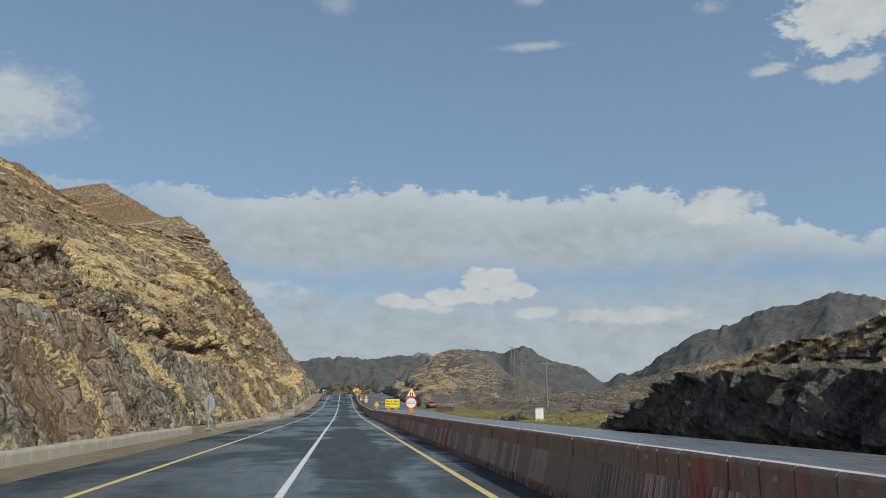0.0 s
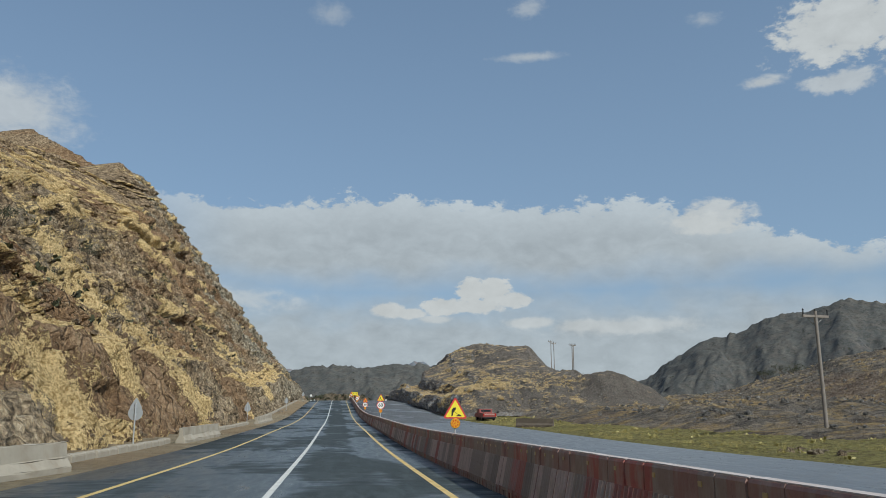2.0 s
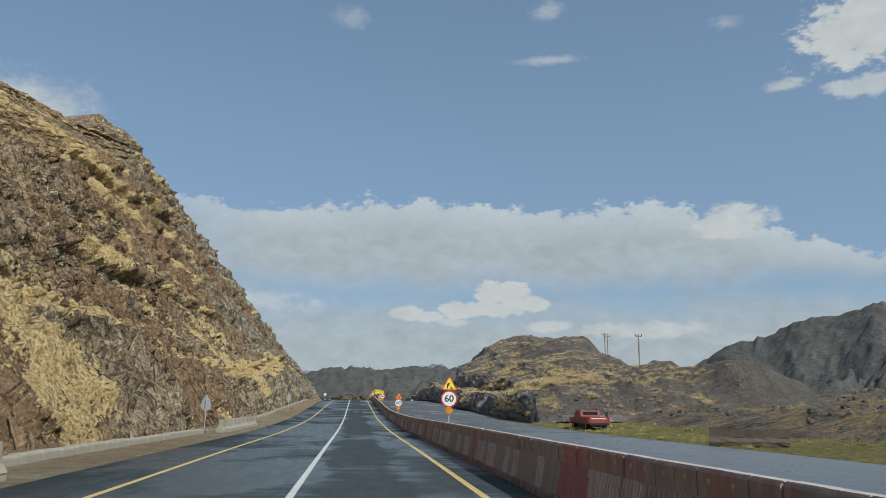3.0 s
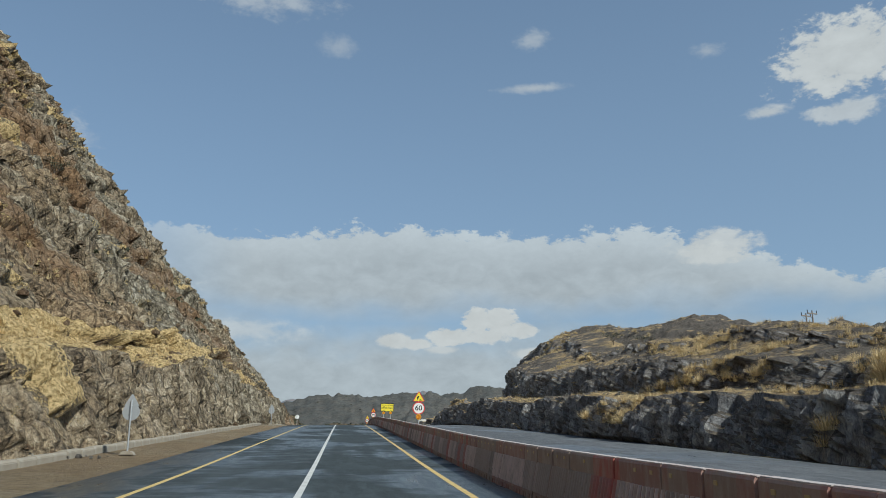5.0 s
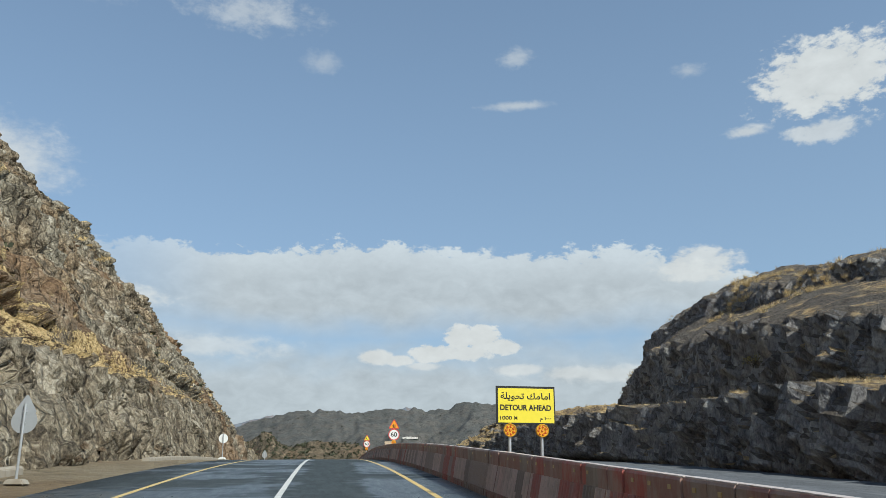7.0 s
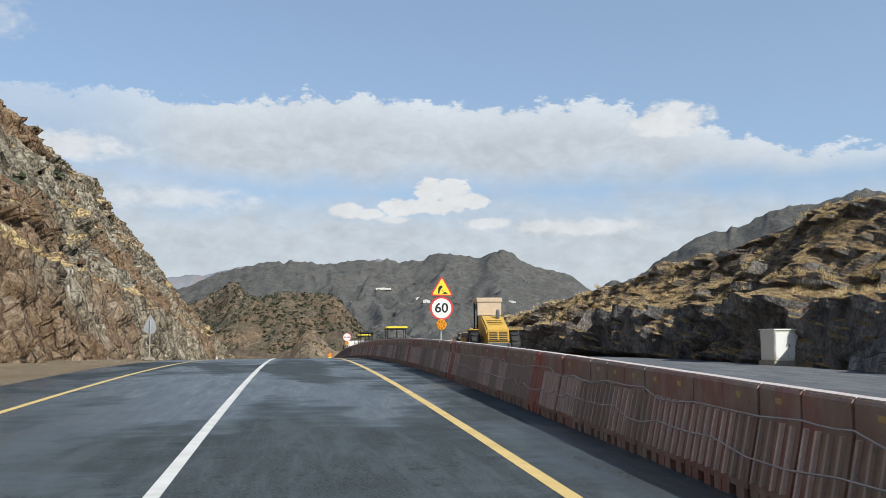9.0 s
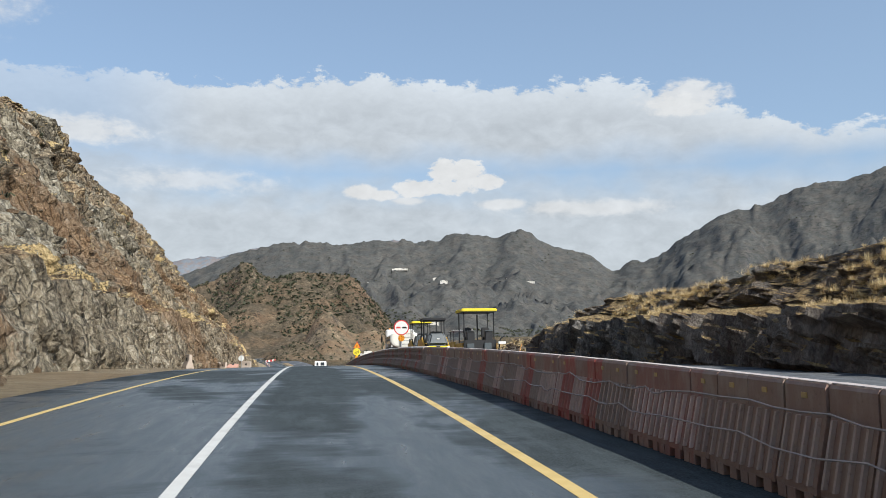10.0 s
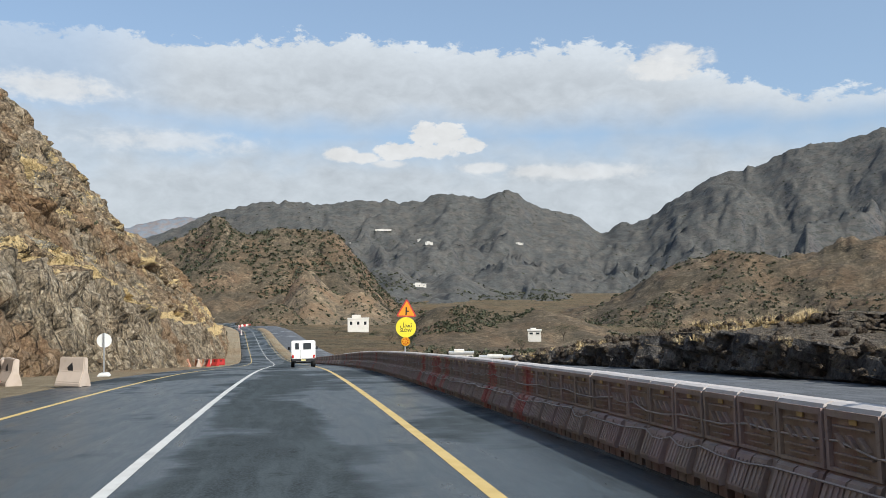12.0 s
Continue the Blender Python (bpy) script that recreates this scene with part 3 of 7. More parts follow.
HILL_RISE = [(-80, 26), (0, 28), (120, 28), (200, 15), (260, 6), (290, 2), (305, 12), (320, 28), (345, 26), (365, 2), (700, 1)]
CUT_STEEP = [(-80, 1.2), (150, 1.2), (250, 1.32), (300, 1.35), (340, 1.13), (380, 1.32), (440, 1.3), (520, 1.2), (700, 1.4)]


SAMPLES = {"ground": GROUND_GRID[0]}


def build_cliff():
    """The cut on the traffic side: steep lower face, a narrow ledge, a long rough cut slope, and the terraced hillside above."""
    ys = np.concatenate([np.arange(-70, 0, 1.2), np.arange(0, 470, .42), np.arange(470, 700, 1.1)])
    # s runs up the section: 0..1 lower face, 1..2 ledge, 2..3 cut slope, 3..4 hillside, 4..5 back of the hill
    s = np.concatenate([np.linspace(-.15, 1, 28), np.linspace(1.15, 2, 6), 2 + np.linspace(0, 1, 112)[1:] ** 1.2, np.linspace(3.02, 4, 64), np.linspace(4.1, 5, 8)])
    Y, S = np.meshgrid(ys, s, indexing="ij")
    Hc = lerp(CUT_TOP, Y) + fbm(Y * .06, Y * 0, 3, 31) * 1.4
    h1 = np.minimum(5.6 + fbm(Y * .03, Y * 0 + 3, 3, 5) * 1.3, Hc * .55)
    up, rise = np.maximum(Hc - h1, .5), lerp(HILL_RISE, Y)
    a, b, c, e, d = [np.clip(S - k, -.15 if k == 0 else 0, 1) for k in range(5)]
    u = a * h1 / lerp([(-70, 1.7), (195, 1.8), (245, 3), (700, 3)], Y) + b * 1.9 + c * up / lerp(CUT_STEEP, Y) + e * rise / .68 + d * 60
    hh = a * h1 + b * .5 + c * up + e * rise - d ** 1.3 * 16
    arc = hh + u * .4
    slope = (S > 2.02) & (S <= 3)
    nat = np.clip((S - 2.97) / .06, 0, 1)
    # gullies and ribs run down the cut, leaning; beds step across it
    lean = Y + hh * .45
    ribs = ridged(lean * .11 + fbm(Y * .05, arc * .05, 2, 3) * .8, arc * .035, 4, 11)
    beds = fbm(Y * .02, hh * .55 + Y * .05, 3, 15)
    amp_u = np.where(S <= 1, .34, np.where(S <= 2, .3, .60)) * np.where(S < 0, 0.1, 1) * (1 - .6 * nat)
    wrp = fbm(Y * .3, arc * .3, 2, 77) * .8
    blk = facets(lean * .50 + wrp, arc * .30, 3) * .42 + facets(lean * 1.25 + 40 + wrp, arc * .55, 5) * .30 + ridged(lean * .9 + wrp, arc * .22, 3, 61) * .24
    grow = np.clip(hh / 12, .35, 1.7)
    push = amp_u * (ribs * .75 * grow + beds * .9 * grow) + blk * np.where(S < 0, .1, 1) * (.85 + .45 * grow) * (1 - .55 * nat)
    # two or three broken benches wander across the cut
    ph = (hh - Y * .03 + fbm(Y * .035, hh * .1, 3, 91) * 3) / lerp([(0, 6.2), (200, 7.5), (260, 9), (700, 9)], Y)
    saw = ph - np.floor(ph)
    cont = np.clip(.4 + fbm(Y * .045, hh * .15, 3, 92) * 1.5, 0, 1)
    bench = np.clip(1 - np.abs(saw - .08) / .09, 0, 1) * slope * cont
    push = push - np.where(S < 2, .25, .75) - slope * (saw - .5) * 1.5 * cont
    # thin beds make small terraces on the hillside and on the top of the bluff
    wv = hh * .60 + Y * .018 + fbm(Y * .04, hh * .06, 3, 97) * .9
    tf = wv % 1.0
    high = np.maximum(nat, np.clip((hh - 24) / 12, 0, 1) * np.clip((Y - 230) / 40, 0, 1) * np.clip((372 - Y) / 12, 0, 1) * .8)
    terr = high * (S < 4) * (tf - .5) * 1.5 * np.clip(.6 + fbm(Y * .05, hh * .1, 3, 98), .15, 1.2)
    X = road_x(Y) - 9.6 - u + push - terr + np.where(S < 0, .4, 0)
    Z = road_z(Y) + hh - .05 + push * .25 * (S > 0) + blk * .12
    warm = lerp([(-70, 1), (215, 1), (270, .55), (320, .30), (440, .36), (480, .65), (700, .7)], Y)
    patch = fbm(lean * .16 + hh * .10, hh * .16 - Y * .03, 4, 95)
    lip = np.clip(1 - np.abs(S - 2.98) / .07, 0, 1) * np.clip((240 - Y) / 30, 0, 1)
    straw = np.clip(.08 + warm * (.20 + patch * .55) + bench * (.25 + .5 * warm) + high * (np.abs(tf - .10) < .14) * (.30 + .5 * np.clip(patch + .2, 0, .6)) * warm ** .5
                    + lip * .75 + (S > 1) * (S <= 2.05) * .5 * (.35 + warm) - nat * .10
                    - (S < 1) * lerp([(-70, .12), (50, .08), (100, .0), (200, .0), (240, .14), (280, .26), (380, .36), (440, .2), (700, .15)], Y), 0, 1)
    face = np.clip((S <= 1.0) * lerp([(-70, .95), (60, .9), (95, .3), (150, .2), (190, .2), (240, .45), (280, .75), (390, .8), (450, .5), (700, .3)], Y)
                   + slope * (lerp([(-70, .7), (60, .6), (100, .1), (215, .15), (265, .8), (430, .85), (480, .3), (700, .2)], Y) + patch * .8), 0, 1)
    rusty = np.clip(.24 + fbm(lean * .05, hh * .08 + Y * .02, 3, 96) * 1.3 + (S < 1) * lerp([(-70, -.2), (60, -.1), (95, .2), (200, .1), (260, -.1), (700, 0)], Y) - nat * .1, 0, 1)
    ob = grid_mesh("rock_cliff", X, Y, Z, ROCK_L, True, {"straw": straw, "face": face, "rust": rusty})
    SAMPLES["cliff"] = (X, Y, Z, S)
    tagged(ob, "steep brown rock cut with ledges of dry grass", "cliff", kind="structure")


def build_right(name, y0, y1, crest, foot, face_h, rise, label, step=.4, seed=0, back=80, mat=None, ledge=2.0, crest_x=None, top=None):
    """A dark rock cut beside the closed carriageway, with a hill behind its two tiers."""
    ys = np.arange(y0, y1, step)
    s = np.concatenate([np.linspace(-.2, 1, 20), np.linspace(1.2, 2, 7), np.linspace(2.03, 3, 36), np.linspace(3.03, 4, 40)])
    Y, S = np.meshgrid(ys, s, indexing="ij")
    Hc = lerp(crest, Y) * (1 + .06 * fbm(Y * .1, Y * 0, 3, 41 + seed))
    ends = np.clip(np.minimum(Y - y0, y1 - Y) / 6, 0, 1) ** .6
    h1 = np.minimum(face_h + fbm(Y * .06, Y * 0 + 1, 3, 6 + seed) * .35, Hc) * ends
    Hc = Hc * ends
    up = np.maximum(Hc - h1, 0)
    a, b, c, d = np.clip(S, -.2, 1), np.clip(S - 1, 0, 1), np.clip(S - 2, 0, 1), np.clip(S - 3, 0, 1)
    u = a * h1 / 3.4 + b * (lerp(ledge, Y) if isinstance(ledge, list) else ledge) + c * up / (lerp(rise, Y) if isinstance(rise, list) else rise) + d * back
    hh = a * h1 + b * .3 + c * up + lerp([(0, 0), (.5, -.1), (1, -1)], d) * np.maximum(Hc, 1)
    if crest_x:
        # the upper tier leans back to a crest of its own, with a broad top behind it
        lw = lerp(ledge, Y)
        # bluff, gravel slope, second small bluff, slope to the crest
        back_u = lerp([(0, 0), (.46, .10), (.74, .62), (.88, .68), (1, 1)], c)
        u = a * h1 / 3.4 + b * lw + back_u * np.maximum(lerp(crest_x, Y) - lerp(foot, Y) - h1 / 3.4 - lw, .8) + d * (lerp(top[0], Y) + 18)
        flat = lerp(top[0], Y) / (lerp(top[0], Y) + 18)
        f1, f2 = np.clip(d / flat, 0, 1), np.clip((d - flat) / (1 - flat), 0, 1)
        hh = a * h1 + b * .3 + c * up + f1 * (2 - f1) * lerp(top[1], Y) * ends - f2 * (Hc + lerp(top[1], Y) + .6) * (1.25 - .25 * f2)
    arc = hh + u * .4
    warp = fbm(Y * .4, arc * .4, 2, 80 + seed) * .6
    blk = facets(Y * .7 + warp, arc * .5, 3 + seed) * .36 + facets(Y * 1.7 + 9 + warp, arc * 1.1, 8 + seed) * .24 + ridged(Y * .8 + arc * .5, arc * .35, 3, 33 + seed) * .14
    steep = np.where((S <= 1) | ((S > 2) & (S < 2.48)) | ((S > 2.74) & (S < 2.9)), 1, .45)
    blk = blk * steep
    push = ridged(Y * .12, arc * .05, 3, 22 + seed) * .35 + blk + fbm(Y * .05, arc * .1, 3, 2 + seed) * .5
    push = push * np.where(S < 0, .1, 1) * ends
    X = road_x(Y) + lerp(foot, Y) + u - push * np.where(S < 3, 1, .3)
    Z = road_z(Y) + hh - .1 + push * .3 * (S > 0) + (S > 3) * (fbm(X * .09, Y * .09, 4, 7 + seed) * 1.1 + (ridged(X * .16, Y * .12, 4, 17 + seed) - 1.6) * .7) * ends
    ob = grid_mesh(name, X, Y, Z, mat or ROCK_R)
    SAMPLES[name] = (X, Y, Z, S)
    tagged(ob, label, "rock hill", kind="structure")
    return ob


build_cliff()
build_right("rock_cut", -70, 57, [(-70, 6), (20, 5.4), (30, 5.0), (38, 4.0), (45, 2.4), (51, 1.2), (57, .4)], [(-70, 18), (60, 18.6)], 2.8, 1.0, "dark rock cut topped with dry grass", seed=1, back=30)
build_right("rock_hill", 188, 340, [(188, 3), (200, 4.6), (212, 5.2), (224, 6.2), (236, 7.8), (250, 8.0), (265, 8.3), (280, 9.0), (295, 11.5), (308, 14.6), (318, 14.9), (326, 14.3), (330, 11.5), (333, 4.2), (340, 2.6)],
            [(180, 19), (230, 17.6), (338, 17.2)], 2.75, 1.0, "dark rocky hill with golden grass on its ledges", seed=2, mat=ROCK_HILL, ledge=[(180, 2), (240, 3), (280, 4), (295, 5.5), (311, 8), (330, 11.5), (340, 9)],
            crest_x=[(188, 27), (212, 29), (236, 30), (250, 31), (265, 33), (280, 34.5), (295, 38), (318, 39), (326, 36.5), (332, 33), (340, 27)],
            top=([(188, 18), (224, 15.4), (265, 15), (308, 16), (340, 16)], [(188, 2), (212, .6), (236, .2), (250, 1.1), (265, 2.7), (280, 4.6), (295, 2.4), (308, 1.6), (318, 3), (326, 2.8), (332, .4), (340, 0)]))
build_right("rock_spur", 330, 410, [(330, 5), (339, 5.9), (349, 6.2), (355, 4.9), (374, 4.2), (386, 3.6), (400, 3.6), (404, 2.3), (410, 1.0)], [(330, 17.8), (345, 17.4), (406, 16.8)], 2.3, 1.0, "low dark rock cut under a grassy shelf", seed=3, back=40, mat=ROCK_SPUR)
build_right("rubble_bank", 404, 462, [(404, 1.2), (415, 1.5), (432, 1.4), (442, .9), (452, .5), (462, .2)], [(404, 16.6), (440, 15.6), (560, 16)], .9, .5, "bank of dark broken rock with dry tufts", seed=4, back=16)


def build_mountain(name, prof, dist, depth, foot, mat, label, seed=0, n=360, m=90, rough=1.0, cx=0.0, cy=406.0):
    """A range whose skyline follows a table of (bearing, elevation) in degrees from the crest of the road."""
    az = np.linspace(prof[0][0], prof[-1][0], n)
    t = np.linspace(0, 1, m)
    A, T = np.meshgrid(az, t, indexing="ij")
    top = 10.6 + dist * np.tan(np.radians(hermite(prof, A)))
    f = np.where(T < .75, (T / .75), 1 - (T - .75) / .25 * .8)
    D = dist - depth * (.75 - T) / .75 * (T < .75) + (T >= .75) * (T - .75) / .25 * depth * .6
    px, py = A * dist / 57.3, D
    spur = ridged(px / 160 + fbm(px / 240, py / 240, 2, seed) * .7, py / 420, 5, seed + 2)
    z = foot + (top - foot) * np.clip(f ** 1.08 + .15 * rough * (spur - 1.73) * np.sin(np.pi * np.clip(f, 0, 1)), 0, 1.0)
    z = z - (1 - np.abs(fbm(px / 55, py / 150, 3, seed + 30))) ** 3 * 4 * rough * np.sin(np.pi * np.clip(f, 0, 1)) * min(1, dist / 1500)
    z = z + fbm(px / 26, py / 26, 4, seed + 9) * 4.0 * rough * np.clip(f * 2, 0, 1)
    # gullies fork down from the spurs
    gul = ridged(px / 62 + fbm(px / 90, py / 90, 2, seed + 70) * .9, py / 190 + px / 300, 4, seed + 71)
    z = z + (gul - 1.6) * 6.0 * rough * min(1, dist / 1500) * np.sin(np.pi * np.clip(f, 0, 1)) ** .7
    z = z + (ridged(A * 1.3, A * 0, 4, seed + 60) - 1.7) * dist * .0019 * rough * np.clip((f - .8) / .2, 0, 1) ** 2
    D = D + spur * depth * .05 * np.sin(np.pi * np.clip(f, 0, 1))
    X, Y = cx + D * np.sin(np.radians(A)), cy + D * np.cos(np.radians(A))
    ob = grid_mesh(name, X, Y, z, mat, True)
    SAMPLES[name] = (X, Y, z, T)
    tagged(ob, label, "mountain", kind="structure")


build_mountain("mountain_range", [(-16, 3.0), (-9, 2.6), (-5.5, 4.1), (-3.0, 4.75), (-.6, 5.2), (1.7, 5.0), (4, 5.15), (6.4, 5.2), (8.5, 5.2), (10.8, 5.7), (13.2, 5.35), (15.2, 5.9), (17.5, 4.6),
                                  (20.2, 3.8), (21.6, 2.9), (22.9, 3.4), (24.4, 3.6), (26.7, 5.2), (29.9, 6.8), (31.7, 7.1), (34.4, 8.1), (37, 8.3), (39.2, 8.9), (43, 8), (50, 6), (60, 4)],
               1950, 1150, -30, MOUNT, "bare mountain range with bluish haze in its colour", seed=3, n=520, m=120)
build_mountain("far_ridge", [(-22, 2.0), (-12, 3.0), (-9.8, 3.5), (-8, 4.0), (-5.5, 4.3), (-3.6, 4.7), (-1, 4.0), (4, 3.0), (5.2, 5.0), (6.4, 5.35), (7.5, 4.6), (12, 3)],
               3600, 900, -40, FARRIDGE, "pale distant ridge with haze painted into its colour", seed=8, n=160, m=30)
build_mountain("knob_hill", [(-14, .5), (-10, 1.6), (-7.6, 2.6), (-5.8, 3.5), (-4.6, 3.9), (-3.6, 3.2), (-1, 3.05), (1.5, 2.95), (3.3, 2.6), (4.4, 1.6), (5.6, .2), (7.2, -1.6), (9, -3.2)],
               620, 230, -26, HILL, "dark scrubby hill above the valley", seed=15, n=300, m=90, rough=.95)
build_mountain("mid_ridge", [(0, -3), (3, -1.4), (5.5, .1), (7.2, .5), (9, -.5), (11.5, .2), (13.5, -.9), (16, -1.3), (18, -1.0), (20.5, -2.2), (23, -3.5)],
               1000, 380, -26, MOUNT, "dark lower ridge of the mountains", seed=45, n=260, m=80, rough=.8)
build_mountain("cut_slope", [(-1.6, -3.6), (-.3, -1.9), (.7, -.3), (1.5, .2), (2.3, -.5), (3.4, -1.5), (4.8, -1.3), (6.2, -2.1), (8, -3.8)],
               500, 70, -19, CUTROCK, "orange-brown cut slope behind the road", seed=55, n=160, m=50, rough=.5)
build_mountain("rubble_mound", [(-4.2, -3.9), (-2.6, -2.6), (-1.2, -2.2), (.2, -2.6), (1.4, -3.8)],
               445, 26, -16.5, HILL, "dark mound of rock beyond the road", seed=65, n=90, m=30, rough=.3)
build_mountain("valley_hill", [(7.6, -4.8), (9.2, -3.1), (11, -2.45), (13.3, -2.5), (15, -2.95), (17.5, -2.8), (20, -3.3), (23, -4.1), (26.5, -5.2)],
               330, 70, -16, HILL, "low brown mound in the valley", seed=25, n=200, m=40, rough=.35)
build_mountain("foothill", [(17.5, -4), (20, -2.6), (22.5, -1.6), (25, -.4), (28, .9), (30, 1.5), (33, 1.2), (37, 2.0), (42, 2.4), (50, 1)],
               520, 240, -18, HILL, "brown foothill with scattered scrub", seed=35, n=300, m=90, rough=1.0)


# ---------------------------------------------------------------- barrier of plastic units
def barrier_material(name, col):
    m, nt, b = material(name)
    pos = world_pos(nt)
    sep = nt.nodes.new("ShaderNodeSeparateXYZ")
    nt.links.new(pos, sep.inputs[0])
    wn = nt.nodes.new("ShaderNodeTexWhiteNoise")
    wn.noise_dimensions = "1D"
    nt.links.new(mathn(nt, "FLOOR", mathn(nt, "DIVIDE", mathn(nt, "ADD", sep.outputs[1], 60.0), UNIT)), wn.inputs["W"])
    dust = noisen(nt, scaled(nt, pos, (1, 1, .4)), 5.0, 6, .65)
    fine = noisen(nt, pos, 26.0, 4, .6)
    c = mixc(nt, wn.outputs["Value"], tuple(k * .85 for k in col), tuple(k * 1.15 for k in col))
    red = smooth(nt, wn.outputs["Value"], .87, .88, 0, .75)
    c = mixc(nt, red, c, (.42, .06, .045, 1))
    brown = smooth(nt, wn.outputs["Value"], .42, .40)
    c = mixc(nt, mathn(nt, "MULTIPLY", brown, .55), c, (.30, .235, .19, 1))
    pale = smooth(nt, wn.outputs["Value"], .06, .04)
    c = mixc(nt, mathn(nt, "MULTIPLY", pale, .6), c, (.24, .20, .17, 1))
    c = mixc(nt, smooth(nt, dust, .40, .68, .05, .62), c, (.40, .32, .26, 1))
    c = mixc(nt, smooth(nt, fine, .55, .75, 0, .25), c, (.03, .02, .02, 1))
    nt.links.new(c, b.inputs["Base Color"])
    b.inputs["Roughness"].default_value = .62
    bump(nt, b, fine, .25, .006)
    return m


UNIT = .585
# Body dark against pale scuffed ribs: shadow in the gaps done by colour.
BARRIER = barrier_material("dark_red_plastic", (.29, .135, .112))
RIB = barrier_material("scuffed_lit_red_plastic", (.66, .52, .46))
RIB_B = barrier_material("scuffed_brown_plastic", (.33, .235, .22))
BARRIER_B = barrier_material("dark_brown_plastic", (.26, .165, .15))
CAP_B = plain("pale_rounded_cap", (.60, .56, .53), .55, spot=.18, scale=8, dirt=(.35, .25, .22, .5))
CAP = plain("pale_cap_strip", (.56, .50, .47), .6, spot=.2, scale=8, dirt=(.3, .15, .12, .6))
REFLECT = plain("amber_reflector", (.55, .38, .16), .35, spot=.15)
WIRE = plain("grey_wire", (.42, .36, .33), .6)


def unit_ribbed():
    """A unit with a plain band above and a ribbed skirt; its face looks to -x, its length runs along y."""
    bm, ribs = bmesh.new(), bmesh.new()
    L = UNIT / 2 - .011
    add_prism(bm, [(.025, .10), (.025, .16), (.165, .70), (.17, .72), (.17, .97), (.19, 1.0), (.39, 1.0), (.41, .97), (.41, .72), (.44, .70), (.58, .16), (.58, .10)], "y", -L, L)
    for k in range(4):
        y = -L + (k + .5) * 2 * L / 4
        add_prism(ribs, [(-.02, .17), (.122, .715), (.19, .715), (.08, .17)], "y", y - .014, y + .014)
    for y in (-.18, .06, .2):
        add_box(bm, .015, .565, y - .06, y + .06, 0, .11)
    return bm, ribs


def unit_panelled():
    """A unit with a recessed upper panel over a flared, grooved skirt."""
    bm, ribs = bmesh.new(), bmesh.new()
    L = UNIT / 2 - .011
    add_prism(bm, [(0, .09), (-.01, .16), (.10, .46), (.15, .50), (.15, .98), (.17, 1.0), (.41, 1.0), (.43, .98), (.43, .50), (.48, .46), (.58, .16), (.58, .09)], "y", -L, L)
    x0, x1 = .108, .152
    for (ya, yb, za, zb) in ((-L, L, .93, .985), (-L, L, .50, .53), (-L, -L + .035, .53, .93), (L - .035, L, .53, .93), (-.2, .2, .855, .868),
                             (-.2, .2, .64, .652), (-.14, .14, .575, .585)):
        add_box(ribs, x0, x1, ya, yb, za, zb)
    for k in (-1, 0, 1):
        p = k * .12
        add_prism(ribs, [(p - .05, .70), (p + .035, .80), (p + .06, .80), (p - .02, .70)], "x", x0 - .004, x1)
    # the flared foot: one moulded block a unit, with raised bars on it
    for ya, yb in ((-.225, -.01), (.01, .225)):
        add_prism(ribs, [(-.075, .12), (-.085, .17), (.045, .455), (.09, .475), (.12, .47), (.02, .12)], "y", ya, yb)
        for k in range(3):
            y = ya + .045 + k * (yb - ya - .09) / 2
            add_prism(ribs, [(-.092, .19), (-.07, .19), (.036, .42), (.014, .42)], "y", y - .014, y + .014)
    for y in (-.17, .17, .0):
        add_box(bm, .0, .58, y - .07, y + .07, 0, .10)
    return bm, ribs


